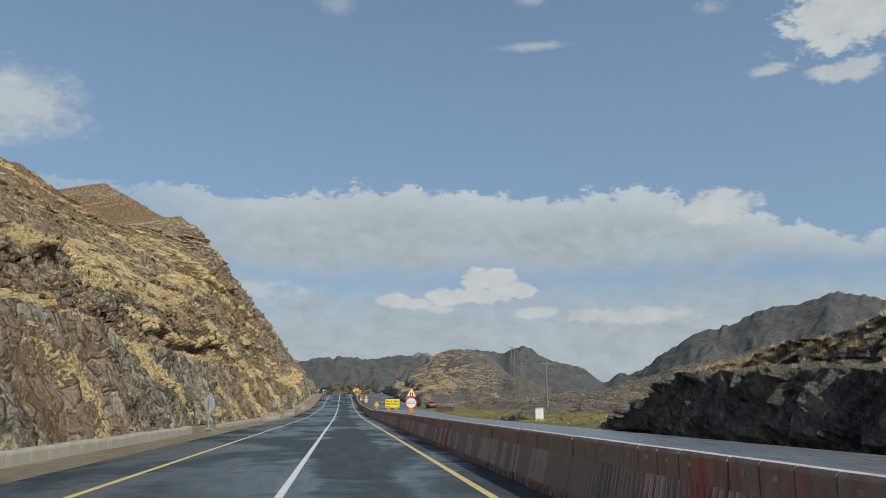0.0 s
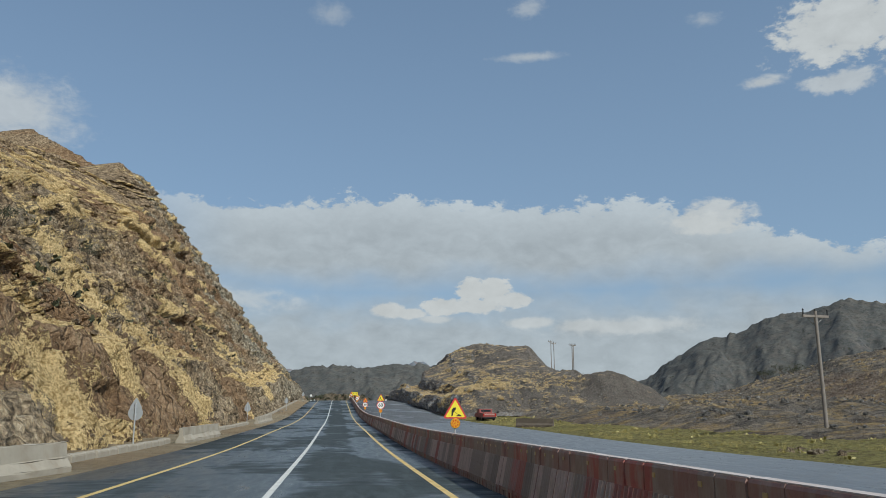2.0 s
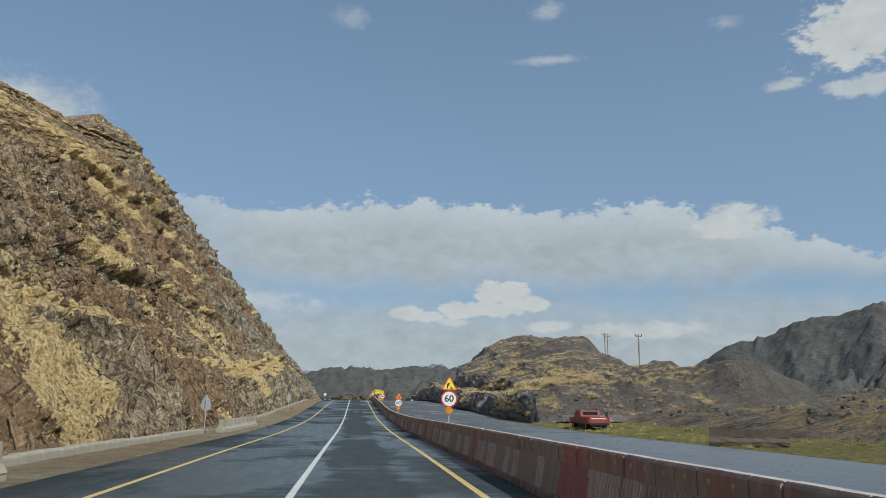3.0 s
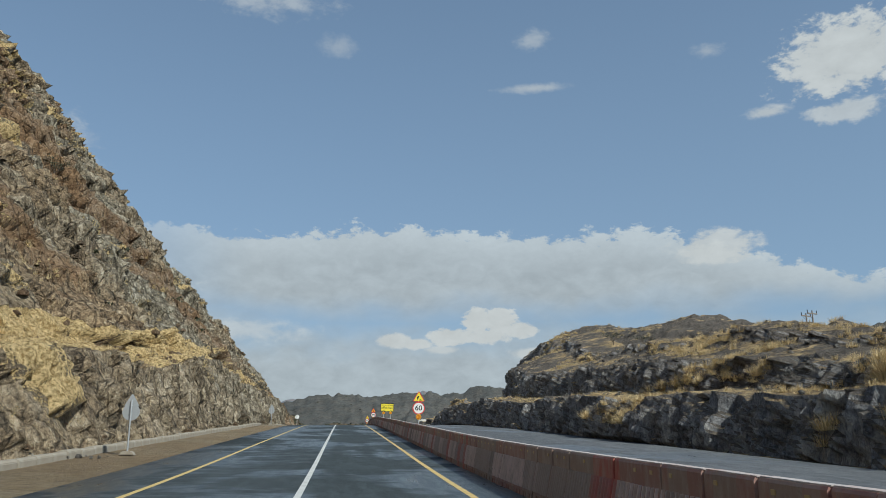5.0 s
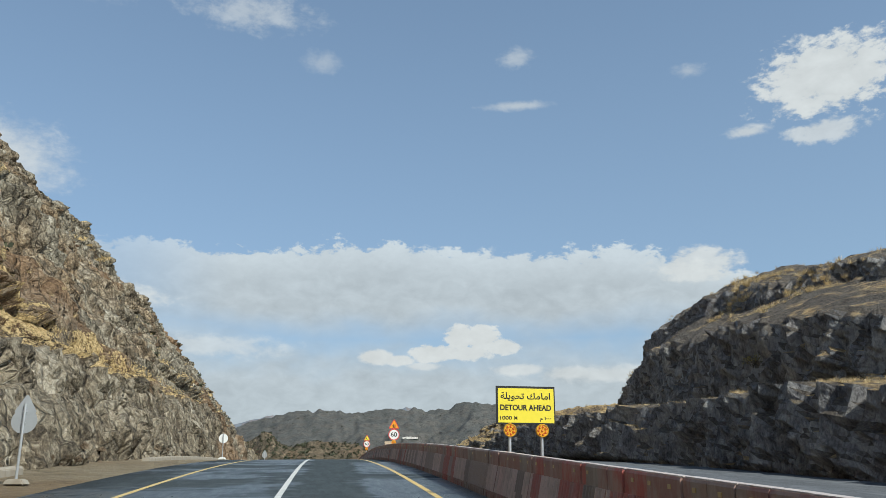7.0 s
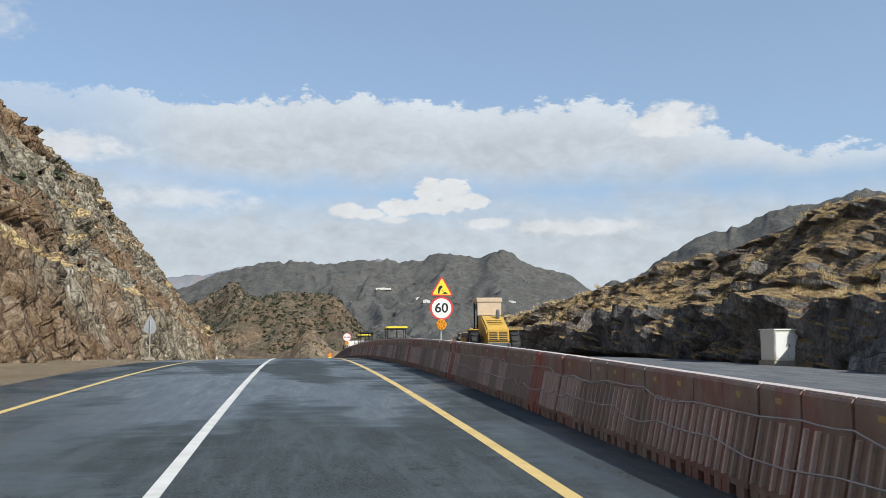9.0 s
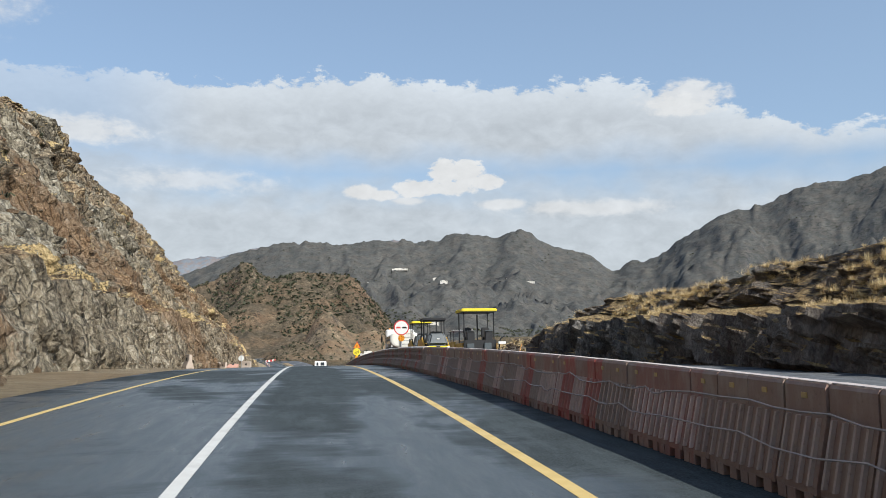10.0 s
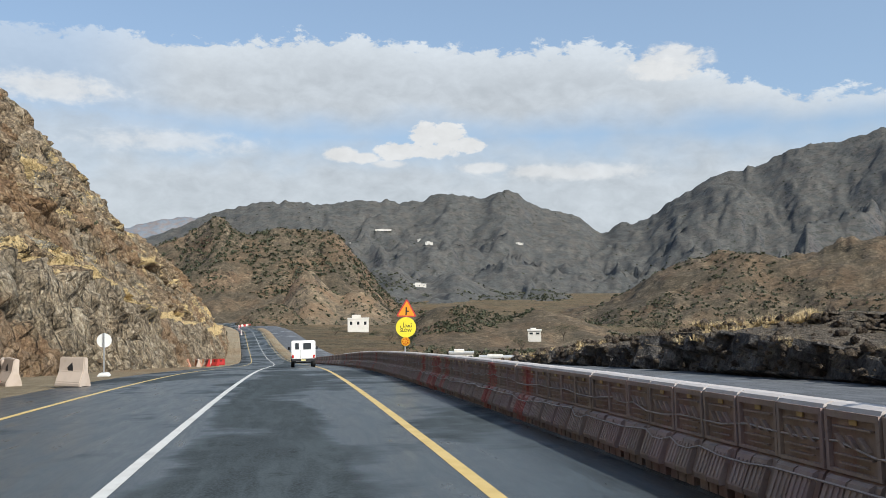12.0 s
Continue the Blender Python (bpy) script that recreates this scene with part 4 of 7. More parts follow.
def build_barrier():
    first, last, change = -3.0, 520.0, 377.0
    n = int((last - first) / UNIT)
    bms = {"a": unit_ribbed(), "b": unit_panelled()}
    meshes = {}
    for k, pair in bms.items():
        for nm, bm, mat in (("body", pair[0], BARRIER if k == "a" else BARRIER_B), ("ribs", pair[1], RIB if k == "a" else RIB_B)):
            me = bpy.data.meshes.new(nm)
            bm.to_mesh(me)
            bm.free()
            me.materials.append(mat)
            meshes[k if nm == "body" else k + "r"] = me
    bm = bmesh.new()
    add_box(bm, .205, .375, -UNIT / 2, UNIT / 2, .998, 1.014, .006)
    capm = bpy.data.meshes.new("cap_strip")
    bm.to_mesh(capm)
    bm.free()
    capm.materials.append(CAP)
    bm = bmesh.new()
    add_prism(bm, [(.13, .985), (.15, 1.02), (.22, 1.04), (.36, 1.04), (.43, 1.02), (.45, .985)], "y", -UNIT / 2 + .012, UNIT / 2 - .012)
    cap_wide = bpy.data.meshes.new("cap_strip")
    bm.to_mesh(cap_wide)
    bm.free()
    cap_wide.materials.append(CAP_B)
    bm = bmesh.new()
    add_box(bm, .158, .172, -.04, .04, .865, .915, .003)
    refl = bpy.data.meshes.new("reflector")
    bm.to_mesh(refl)
    bm.free()
    refl.materials.append(REFLECT)
    refl_b = refl.copy()
    refl_b.transform(Matrix.Translation((-.03, 0, .02)))
    joined = {k: [] for k in ("a", "cap", "refl")}
    rng = random.Random(5)
    for i in range(n):
        y = first + (i + .5) * UNIT
        x, z = float(barrier_x(y)), float(road_z(y))
        slope = math.degrees(math.atan((float(road_z(y + .5)) - float(road_z(y - .5)))))
        yaw = math.degrees(math.atan(-(float(barrier_x(y + .5)) - float(barrier_x(y - .5))))) + rng.uniform(-.9, .9)
        m = pose(x + rng.uniform(-.015, .015), y, z, slope, 0, yaw) @ Matrix.Diagonal((.8, 1, float(lerp([(270, 1), (310, .94), (350, .95), (400, .87)], y)), 1))
        kind = "a" if y < change else "b"
        if y < 292 or y > 468:
            joined["a"].append((kind, m))
            joined["cap"].append((m, rng.random()))
            continue
        un = thing("plastic_barrier", "dark red-brown ribbed plastic barrier unit on the asphalt" if kind == "a" else "dark brown panelled plastic barrier unit with a pale top",
                   "barrier", m, "barrier units in a row")
        o = new("body", meshes[kind])
        o.parent = un
        o = new("ribs", meshes[kind + "r"])
        o.parent = un
        c = new("cap_strip", capm if kind == "a" else cap_wide)
        c.parent = un
        if kind == "b" or rng.random() < .6:
            r = new("reflector", refl if kind == "a" else refl_b)
            r.parent = un
    # the rest of the row in one piece
    def merge(name, items, mat):
        vs, fs, base = [], [], 0
        cache = {}
        for me, m in items:
            if me not in cache:
                co = np.empty(len(me.vertices) * 3, np.float32)
                me.vertices.foreach_get("co", co)
                cache[me] = (co.reshape(-1, 3), [tuple(p.vertices) for p in me.polygons])
            co, polys = cache[me]
            M = np.array(m)
            vs.append(co @ M[:3, :3].T + M[:3, 3])
            fs += [tuple(v + base for v in p) for p in polys]
            base += len(co)
        me = bpy.data.meshes.new(name)
        me.from_pydata(np.concatenate(vs), [], fs)
        me.materials.append(mat)
        return new(name, me)
    row = merge("barrier_row", [(meshes[k], m) for k, m in joined["a"]], BARRIER)
    tagged(row, "long row of dark red-brown plastic barrier units", "barrier", kind="stuff")
    rb = merge("ribs", [(meshes[k + "r"], m) for k, m in joined["a"]], RIB)
    rb.parent = row
    cap = merge("cap_strips", [(capm, m) for m, r in joined["cap"]], CAP)
    cap.parent = row
    rf = merge("reflectors", [(refl, m) for m, r in joined["cap"] if r < .6], REFLECT)
    rf.parent = row


def build_cables():
    """Two thin cables that sag along the face of the barrier."""
    rng = random.Random(9)
    for nm, h, ya, yb, off in (("upper_cable", .72, 290, 470, .09), ("lower_cable", .44, 300, 470, .0)):
        pts, y = [], ya
        while y < yb:
            span = rng.choice((1, 2, 2, 3)) * UNIT
            sag = rng.uniform(.015, .07)
            z0 = h + rng.uniform(-.03, .03)
            for k in range(3):
                f = k / 3
                yy = y + span * f
                zz = z0 - sag * 4 * f * (1 - f)
                pts.append((float(barrier_x(yy)) + off + (zz - h) * .2, yy, float(road_z(yy)) + zz * float(lerp([(350, 1), (400, .87)], yy))))
            y += span
        n = len(pts)
        vs, fs = [], []
        for i, p in enumerate(pts):
            for a in range(4):
                vs.append((p[0] + .009 * math.cos(a * 1.57), p[1], p[2] + .009 * math.sin(a * 1.57)))
            if i:
                b0, b1 = (i - 1) * 4, i * 4
                fs += [(b0 + a, b0 + (a + 1) % 4, b1 + (a + 1) % 4, b1 + a) for a in range(4)]
        ob = new(nm, mesh_from(nm, vs, fs, WIRE))
        tagged(ob, "thin grey cable sagging along the barrier face", "cable")



# ---------------------------------------------------------------- signs
S_RED = plain("sign_red", (.60, .055, .05), .4, spot=.06)
S_WHITE = plain("sign_white", (.78, .79, .76), .4, spot=.05)
S_YELLOW = plain("sign_yellow", (.86, .72, .05), .4, spot=.05)
S_PALE = plain("sign_pale_yellow", (.86, .80, .38), .4, spot=.05)
S_ORANGE = plain("sign_orange", (.86, .33, .02), .4, spot=.05)
S_BLACK = plain("sign_black", (.012, .012, .012), .5, spot=.05)
S_BACK = plain("sign_back_grey", (.42, .44, .45), .45, .35, spot=.1, scale=4)
STEEL = plain("galvanised_post", (.55, .57, .58), .42, .6, spot=.1, scale=8)
LAMP_BODY = plain("lamp_amber", (.80, .42, .02), .35, spot=.08)
LAMP_EYE = plain("lamp_lens", (.62, .10, .02), .2, spot=.15)
LAMP_GLOW = plain("lamp_core", (.92, .46, .05), .25, spot=.1)


def text_bm(body, size, at, depth=.0015, width=None, bold=.016):
    """Letters as a bmesh in the plane y = at[1], facing -y, centred on at."""
    cu = bpy.data.curves.new("letters", "FONT")
    cu.body, cu.size, cu.align_x, cu.align_y = body, size, "CENTER", "CENTER"
    cu.extrude = depth
    cu.offset = size * bold
    ob = bpy.data.objects.new("letters", cu)
    bm = bmesh.new()
    bm.from_mesh(ob.to_mesh())
    ob.to_mesh_clear()
    bpy.data.objects.remove(ob)
    xs = [v.co.x for v in bm.verts] or [0]
    lo, hi = min(xs), max(xs)
    w = hi - lo
    k = (width / w) if width and w else 1.0
    for v in bm.verts:
        x, y, z = v.co
        v.co = (at[0] + (x - (hi + lo) / 2) * k, at[1] - z, at[2] + y)
    return bm


def tri_outline(side, r=.05, up=True):
    """Rounded equilateral triangle about its centre, in x and z."""
    pts = []
    h = side * .866
    cs = [(-side / 2, -h / 3), (side / 2, -h / 3), (0, h * 2 / 3)]
    for i, (x, z) in enumerate(cs):
        d = Vector((x, z)).normalized()
        c = Vector((x, z)) - d * r * 2
        a0 = math.atan2(d.y, d.x)
        for k in range(-2, 3):
            a = a0 + k * radians(30)
            pts.append((c.x + math.cos(a) * r, c.y + math.sin(a) * r))
    return pts


def disc_outline(r, n=40):
    return [(r * math.cos(2 * math.pi * k / n), r * math.sin(2 * math.pi * k / n)) for k in range(n)]


def plate(name, outline, cx, cz, y, mat, parent, t=.004, label=""):
    bm = bmesh.new()
    add_prism(bm, [(cx + a, cz + b) for a, b in outline], "y", y - t, y)
    return part(name, bm, mat, parent, label)


def warning_lamp(parent, cx, cz, y, r=.15):
    """A round amber lamp with eight lenses."""
    bm = bmesh.new()
    add_cyl(bm, (cx, y + .10, cz), (cx, y, cz), r * .93, r, 32, .012)
    bmesh.ops.create_cone(bm, cap_ends=False, segments=32, radius1=r, radius2=r * .92, depth=.02,
                          matrix=Matrix.Translation((cx, y - .008, cz)) @ Matrix.Rotation(radians(90), 4, "X"))
    lamp = part("warning_lamp", bm, LAMP_BODY, parent, "round amber warning lamp")
    ring = [(0, 0)] + [(r * .58 * math.cos(k * 2 * math.pi / 7 + .45), r * .58 * math.sin(k * 2 * math.pi / 7 + .45)) for k in range(7)]
    for a, b in ring:
        bm = bmesh.new()
        add_cyl(bm, (cx + a, y - .001, cz + b), (cx + a, y - .016, cz + b), r * .20, r * .17, 12)
        le = part("lens", bm, LAMP_EYE, lamp, "red-orange lens")
        bm = bmesh.new()
        add_cyl(bm, (cx + a + .006, y - .017, cz + b + .004), (cx + a + .006, y - .022, cz + b + .004), r * .085, r * .06, 8)
        for v in bm.verts:
            pass
        me = bpy.data.meshes.new("lens_core")
        bm.to_mesh(me)
        bm.free()
        me.materials.append(LAMP_GLOW)
        o = new("lens_core", me)
        o.parent = lamp


def arrow_bm(cx, cz, h, y, up=True):
    s = 1 if up else -1
    w = h * .10
    pts = [(-w, -h / 2), (w, -h / 2), (w, h * .16), (w * 2.6, h * .16), (0, h / 2), (-w * 2.6, h * .16), (-w, h * .16)]
    bm = bmesh.new()
    add_prism(bm, [(cx + a, cz + b * s) for a, b in (pts if up else pts[::-1])], "y", y - .002, y)
    return bm


def bar_bm(cx, cz, w, h, y):
    bm = bmesh.new()
    add_box(bm, cx - w / 2, cx + w / 2, y - .002, y, cz - h / 2, cz + h / 2)
    return bm


def triangle_plate(parent, cx, cz, y, side, ground_mat, motif):
    tri = plate("triangle_plate", tri_outline(side), cx, cz, y, S_RED, parent, .006, "red-edged triangular plate")
    plate("triangle_field", tri_outline(side * .80, .02), cx, cz - side * .005, y - .0065, ground_mat, tri, .002)
    plate("triangle_back", tri_outline(side * .96), cx, cz, y + .008, S_BACK, tri, .003)
    yy = y - .009
    if motif == "two_way":
        part("arrow", arrow_bm(cx - side * .075, cz - side * .07, side * .34, yy, True), S_BLACK, tri)
        part("arrow", arrow_bm(cx + side * .075, cz - side * .07, side * .34, yy, False), S_BLACK, tri)
    elif motif == "two_way_down":
        part("arrow", arrow_bm(cx - side * .075, cz - side * .07, side * .34, yy, False), S_BLACK, tri)
        part("arrow", arrow_bm(cx + side * .075, cz - side * .07, side * .34, yy, True), S_BLACK, tri)
    elif motif == "works":
        # plain dark shapes: a leaning block and a heap
        s = side
        bm = bmesh.new()
        add_prism(bm, [(cx - s * .16, cz - s * .20), (cx - s * .11, cz - s * .20), (cx - s * .07, cz - s * .04), (cx - s * .03, cz + s * .02), (cx + s * .03, cz + s * .07),
                       (cx + s * .01, cz + s * .15), (cx - s * .09, cz + s * .13), (cx - s * .15, cz + s * .04), (cx - s * .15, cz - s * .06)], "y", yy - .002, yy)
        part("motif_block", bm, S_BLACK, tri)
        bm = bmesh.new()
        add_prism(bm, [(cx + s * .02, cz - s * .20), (cx + s * .26, cz - s * .20), (cx + s * .22, cz - s * .155), (cx + s * .14, cz - s * .11), (cx + s * .08, cz - s * .15)], "y", yy - .002, yy)
        part("motif_heap", bm, S_BLACK, tri)
        bm = bmesh.new()
        add_prism(bm, [(cx - s * .06, cz - s * .015), (cx + s * .11, cz - s * .14), (cx + s * .12, cz - s * .125), (cx - s * .05, cz + .0)], "y", yy - .002, yy)
        part("motif_bar", bm, S_BLACK, tri)
    elif motif == "junction":
        bm = bmesh.new()
        add_prism(bm, [(cx - s_(side, .05), cz - s_(side, .20)), (cx + s_(side, .02), cz - s_(side, .20)), (cx + s_(side, .02), cz - s_(side, .06)), (cx + s_(side, .12), cz - s_(side, .06)),
                       (cx + s_(side, .12), cz + s_(side, .0)), (cx + s_(side, .02), cz + s_(side, .0)), (cx + s_(side, .02), cz + s_(side, .16)), (cx - s_(side, .05), cz + s_(side, .16))], "y", yy - .002, yy)
        part("motif_block", bm, S_BLACK, tri)
    return tri


def s_(a, b):
    return a * b


def post_of(parent, cx, z0, z1, y, r=.038, mat=None):
    bm = bmesh.new()
    add_cyl(bm, (cx, y, z0), (cx, y, z1), r, r, 14)
    return part("post", bm, mat or STEEL, parent)


def sign_stack(x, y, lean, disc_z, plate_kind, motif, field, label, disc_r=.345, side=.70, lamp_r=.155):
    """A post behind the barrier with a triangle, a round plate and an amber lamp."""
    z0 = float(road_z(y))
    ob = thing("road_sign", label, "road sign", pose(x, y, z0, 0, lean, 0), "roadworks signs behind the barrier")
    top = disc_z + disc_r + side * .6 if plate_kind else disc_z + side * .5
    if plate_kind and not motif:
        top = disc_z + disc_r * .6
    post_of(ob, 0, 0, top, .06)
    if plate_kind:
        d = plate("round_plate", disc_outline(disc_r), 0, disc_z, 0, S_RED if plate_kind != "slow_round" else S_YELLOW, ob, .006, "round plate with a red rim")
        plate("round_back", disc_outline(disc_r * .97), 0, disc_z, .009, S_BACK, d, .003)
        if plate_kind == "60":
            plate("round_field", disc_outline(disc_r * .845), 0, disc_z, -.0065, S_WHITE, d, .002)
            part("numeral", text_bm("60", disc_r * 1.12, (0, -.0095, disc_z), width=disc_r * 1.12), S_BLACK, d, "black numerals reading 60")
        elif plate_kind == "slow_down":
            plate("round_field", disc_outline(disc_r * .845), 0, disc_z, -.0065, S_WHITE, d, .002)
            part("lettering", text_bm("SLOW DOWN", disc_r * .27, (0, -.0095, disc_z - disc_r * .12), width=disc_r * 1.42), S_BLACK, d, "black letters SLOW DOWN")
            part("arabic_lettering", text_bm(AR_SLOWDOWN, disc_r * .3, (0, -.0095, disc_z + disc_r * .22), width=disc_r * 1.42), S_BLACK, d, "black Arabic lettering")
        elif plate_kind == "slow_round":
            plate("round_rim", disc_outline(disc_r * 1.0), 0, disc_z, .003, S_RED, d, .002)
            plate("round_field", disc_outline(disc_r * .9), 0, disc_z, -.0065, S_YELLOW, d, .002)
            part("lettering", text_bm("SLOW", disc_r * .42, (0, -.0095, disc_z - disc_r * .30), width=disc_r * 1.15), S_BLACK, d, "black letters SLOW")
            part("arabic_lettering", text_bm(AR_SLOW, disc_r * .6, (0, -.0095, disc_z + disc_r * .2), width=disc_r * 1.15), S_BLACK, d, "black Arabic lettering")
        elif plate_kind == "no_pass":
            plate("round_field", disc_outline(disc_r * .86), 0, disc_z, -.0065, S_WHITE, d, .002)
            for sx, mm in ((-1, S_RED), (1, S_BLACK)):
                bm = bmesh.new()
                w = disc_r * .30
                cxx = sx * disc_r * .40
                add_prism(bm, [(cxx - w, disc_z - w * .35), (cxx + w, disc_z - w * .35), (cxx + w, disc_z + w * .05), (cxx + w * .7, disc_z + w * .42), (cxx - w * .6, disc_z + w * .42), (cxx - w, disc_z + w * .1)], "y", -.0105, -.0088)
                part("car_motif", bm, mm, d)
    if motif:
        zt = disc_z + disc_r + side * .31 if plate_kind else disc_z
        triangle_plate(ob, 0, zt, -.004, side, field, motif)
    lz = disc_z - disc_r - lamp_r * .85 if plate_kind else disc_z - side * .29 - lamp_r * .95
    warning_lamp(ob, 0, lz, -.02, lamp_r)
    return ob


def detour_board(xl, y, ztop, metres, arabic_metres, w=1.38, h=.86):
    """A yellow board on two posts, each with an amber lamp."""
    z0 = float(road_z(y))
    ob = thing("detour_board", "yellow detour board with black lettering on two posts", "road sign", pose(xl + w / 2, y, z0, 0, 0.6, 0), "roadworks signs behind the barrier")
    zc = ztop - h / 2
    for sx in (-1, 1):
        post_of(ob, sx * w * .27, 0, ztop - .05, .05, .036)
        warning_lamp(ob, sx * w * .27, ztop - h - .13, -.02, .15)
    bm = bmesh.new()
    add_box(bm, -w / 2, w / 2, -.006, .012, zc - h / 2, zc + h / 2, .004)
    b = part("board", bm, S_BLACK, ob, "board with a black border")
    bm = bmesh.new()
    e = .05
    add_box(bm, -w / 2 + e, w / 2 - e * .6, -.009, -.0065, zc - h / 2 + e * .8, zc + h / 2 - e)
    part("board_field", bm, S_YELLOW, b)
    bm = bmesh.new()
    add_box(bm, -w / 2 + .01, w / 2 - .01, .0125, .016, zc - h / 2 + .01, zc + h / 2 - .01)
    part("board_back", bm, S_BACK, b)
    part("lettering", text_bm("DETOUR AHEAD", .17, (0, -.0105, zc - .06), width=w * .86, bold=.03), S_BLACK, b, "black letters DETOUR AHEAD")
    number, unit = metres.split()
    part("lettering", text_bm(number, .115, (-w * .335, -.0105, zc - .29), width=w * .2), S_BLACK, b, "black figures " + number)
    part("lettering", text_bm(unit, .115, (-w * .17, -.0105, zc - .29), width=w * .05), S_BLACK, b, "black letter " + unit)
    part("arabic_lettering", text_bm(AR_DETOUR, .2, (0, -.0105, zc + .2), width=w * .84), S_BLACK, b, "black Arabic lettering")
    part("arabic_lettering", text_bm(arabic_metres, .11, (w * .33, -.0105, zc - .29), width=w * .19), S_BLACK, b, "black Arabic lettering")
    return ob


AR_DETOUR = "".join(reversed("\uFE8D\uFEE3\uFE8E\uFEE3\uFEDA \uFE97\uFEA4\uFEEE\uFEF3\uFEE0\uFE94"))
AR_SLOWDOWN = "".join(reversed("\uFEA7\uFED4\uFED2 \uFE8D\uFEDF\uFEB4\uFEAE\uFECB\uFE94"))
AR_SLOW = "".join(reversed("\uFE97\uFEE4\uFEEC\uFEDE"))

sign_stack(5.17, 51.4, 2.0, 1.66, "slow_down", "two_way_down", S_PALE, "two-way triangle over a white slow-down disc on a post", disc_r=.36, side=.70)
detour_board(4.82, 76.1, 2.15, "1500 M", "\uFEE1 \u0661\u0665\u0660\u0660")
sign_stack(4.97, 98.3, 0.5, 1.66, "", "works", S_YELLOW, "yellow roadworks triangle above an amber lamp on a post", side=.79, lamp_r=.155)
sign_stack(4.98, 144.1, 1.0, 1.96, "60", "works", S_YELLOW, "roadworks triangle over a 60 speed disc on a post")
sign_stack(5.03, 186.4, 2.0, 1.82, "60", "two_way", S_ORANGE, "orange two-way triangle over a 60 speed disc on a post")
sign_stack(4.98, 229.6, 1.0, 1.85, "60", "works", S_YELLOW, "roadworks triangle over a 60 speed disc on a post")
detour_board(4.76, 271.8, 2.45, "1000 M", "\uFEE1 \u0661\u0660\u0660\u0660")
sign_stack(5.21, 305.0, 0.5, 1.54, "60", "two_way", S_ORANGE, "orange two-way triangle over a 60 speed disc on a post")
sign_stack(5.36, 341.2, 1.0, 1.87, "60", "works", S_YELLOW, "roadworks triangle over a 60 speed disc on a post")
sign_stack(5.42, 386.4, 0.6, 1.85, "no_pass", "", S_WHITE, "white no-overtaking disc with a red rim on a post", disc_r=.36)
sign_stack(6.1, 437.8, 2.0, 1.83, "slow_round", "junction", S_ORANGE, "orange junction triangle over a yellow slow disc on a post", disc_r=.40, side=.83, lamp_r=.18)


def left_sign(x, y, z, kind):
    """A sign for the other direction, seen from behind, on a white painted foot."""
    z0 = float(road_z(y))
    lab = {"disc": "round sign with a pale back", "both": "grey back of a double road sign"}[kind]
    ob = thing("road_sign", lab + " by the shoulder", "road sign", pose(x, y, z0 + .02, 0, 0, 0), "signs seen from behind")
    post_of(ob, 0, 0, z + .35, -.05, .035)
    if kind == "disc":
        d = plate("round_plate", disc_outline(.33), 0, z, 0, S_WHITE, ob, .006)
    else:
        d = plate("round_plate", disc_outline(.33), 0, z - .1, 0, S_BACK, ob, .006)
        plate("triangle_plate", tri_outline(.62), 0, z + .28, .01, S_BACK, ob, .006)
    bm = bmesh.new()
    add_prism(bm, [(-.28, 0), (.28, 0), (.18, .16), (-.18, .16)], "y", -.25, .25, .03)
    part("foot_block", bm, S_WHITE if kind == "disc" else CONCRETE, ob, "whitewashed concrete foot")
    for k in (-.15, .15):
        bm = bmesh.new()
        add_box(bm, -.05, .05, -.075, -.01, z + k - .02, z + k + .02, .005)
        part("clamp", bm, STEEL, ob)


for x, y, z, k in ((-7.2, 53, 1.7, "both"), (-7.9, 112, 1.7, "both"), (-8.2, 163, 1.7, "both"), (-7.4, 217.5, 1.75, "both"), (-7.0, 277, 1.75, "both"),
                   (-6.3, 316, 1.5, "disc"), (-6.6, 364.6, 1.85, "both"), (-6.75, 446, 1.65, "disc")):
    left_sign(x, y, z, k)


# ---------------------------------------------------------------- vehicles and machines
M_YELLOW = plain("machine_yellow", (.60, .37, .06), .5, spot=.18, scale=5, dirt=(.22, .15, .08, .65))
M_CANOPY = plain("canopy_yellow", (.88, .72, .04), .4, spot=.06, scale=4)
M_GREY = plain("machine_grey", (.095, .115, .125), .5, spot=.2, scale=5, dirt=(.22, .20, .17, .4))
M_DARK = plain("machine_dark", (.022, .023, .025), .55, spot=.25, scale=7)
M_BLACK = plain("rubber", (.016, .016, .017), .8, spot=.25, scale=9, bumpy=.006)
M_STEEL = plain("worn_steel", (.30, .29, .28), .4, .8, spot=.2)
M_WHITE = plain("vehicle_white", (.80, .80, .77), .3, spot=.04, scale=3, dirt=(.45, .40, .33, .25))
M_CREAM = plain("tank_white", (.78, .76, .68), .35, spot=.06, scale=2.5, dirt=(.45, .38, .26, .35))
M_BLUE = plain("dark_blue_band", (.02, .035, .07), .4)
M_RED = plain("vehicle_red", (.45, .04, .035), .35, spot=.08)
M_LAMP_R = plain("tail_lamp_red", (.5, .02, .015), .2)
M_LAMP_W = plain("head_lamp", (.75, .75, .72), .15)
M_ORANGE = plain("orange_strip", (.75, .36, .10), .5, spot=.1)
GLASS, _nt, _b = material("dark_glass")
_b.inputs["Base Color"].default_value = (.02, .025, .03, 1)
_b.inputs["Roughness"].default_value = .06
_b.inputs["Specular IOR Level"].default_value = .8


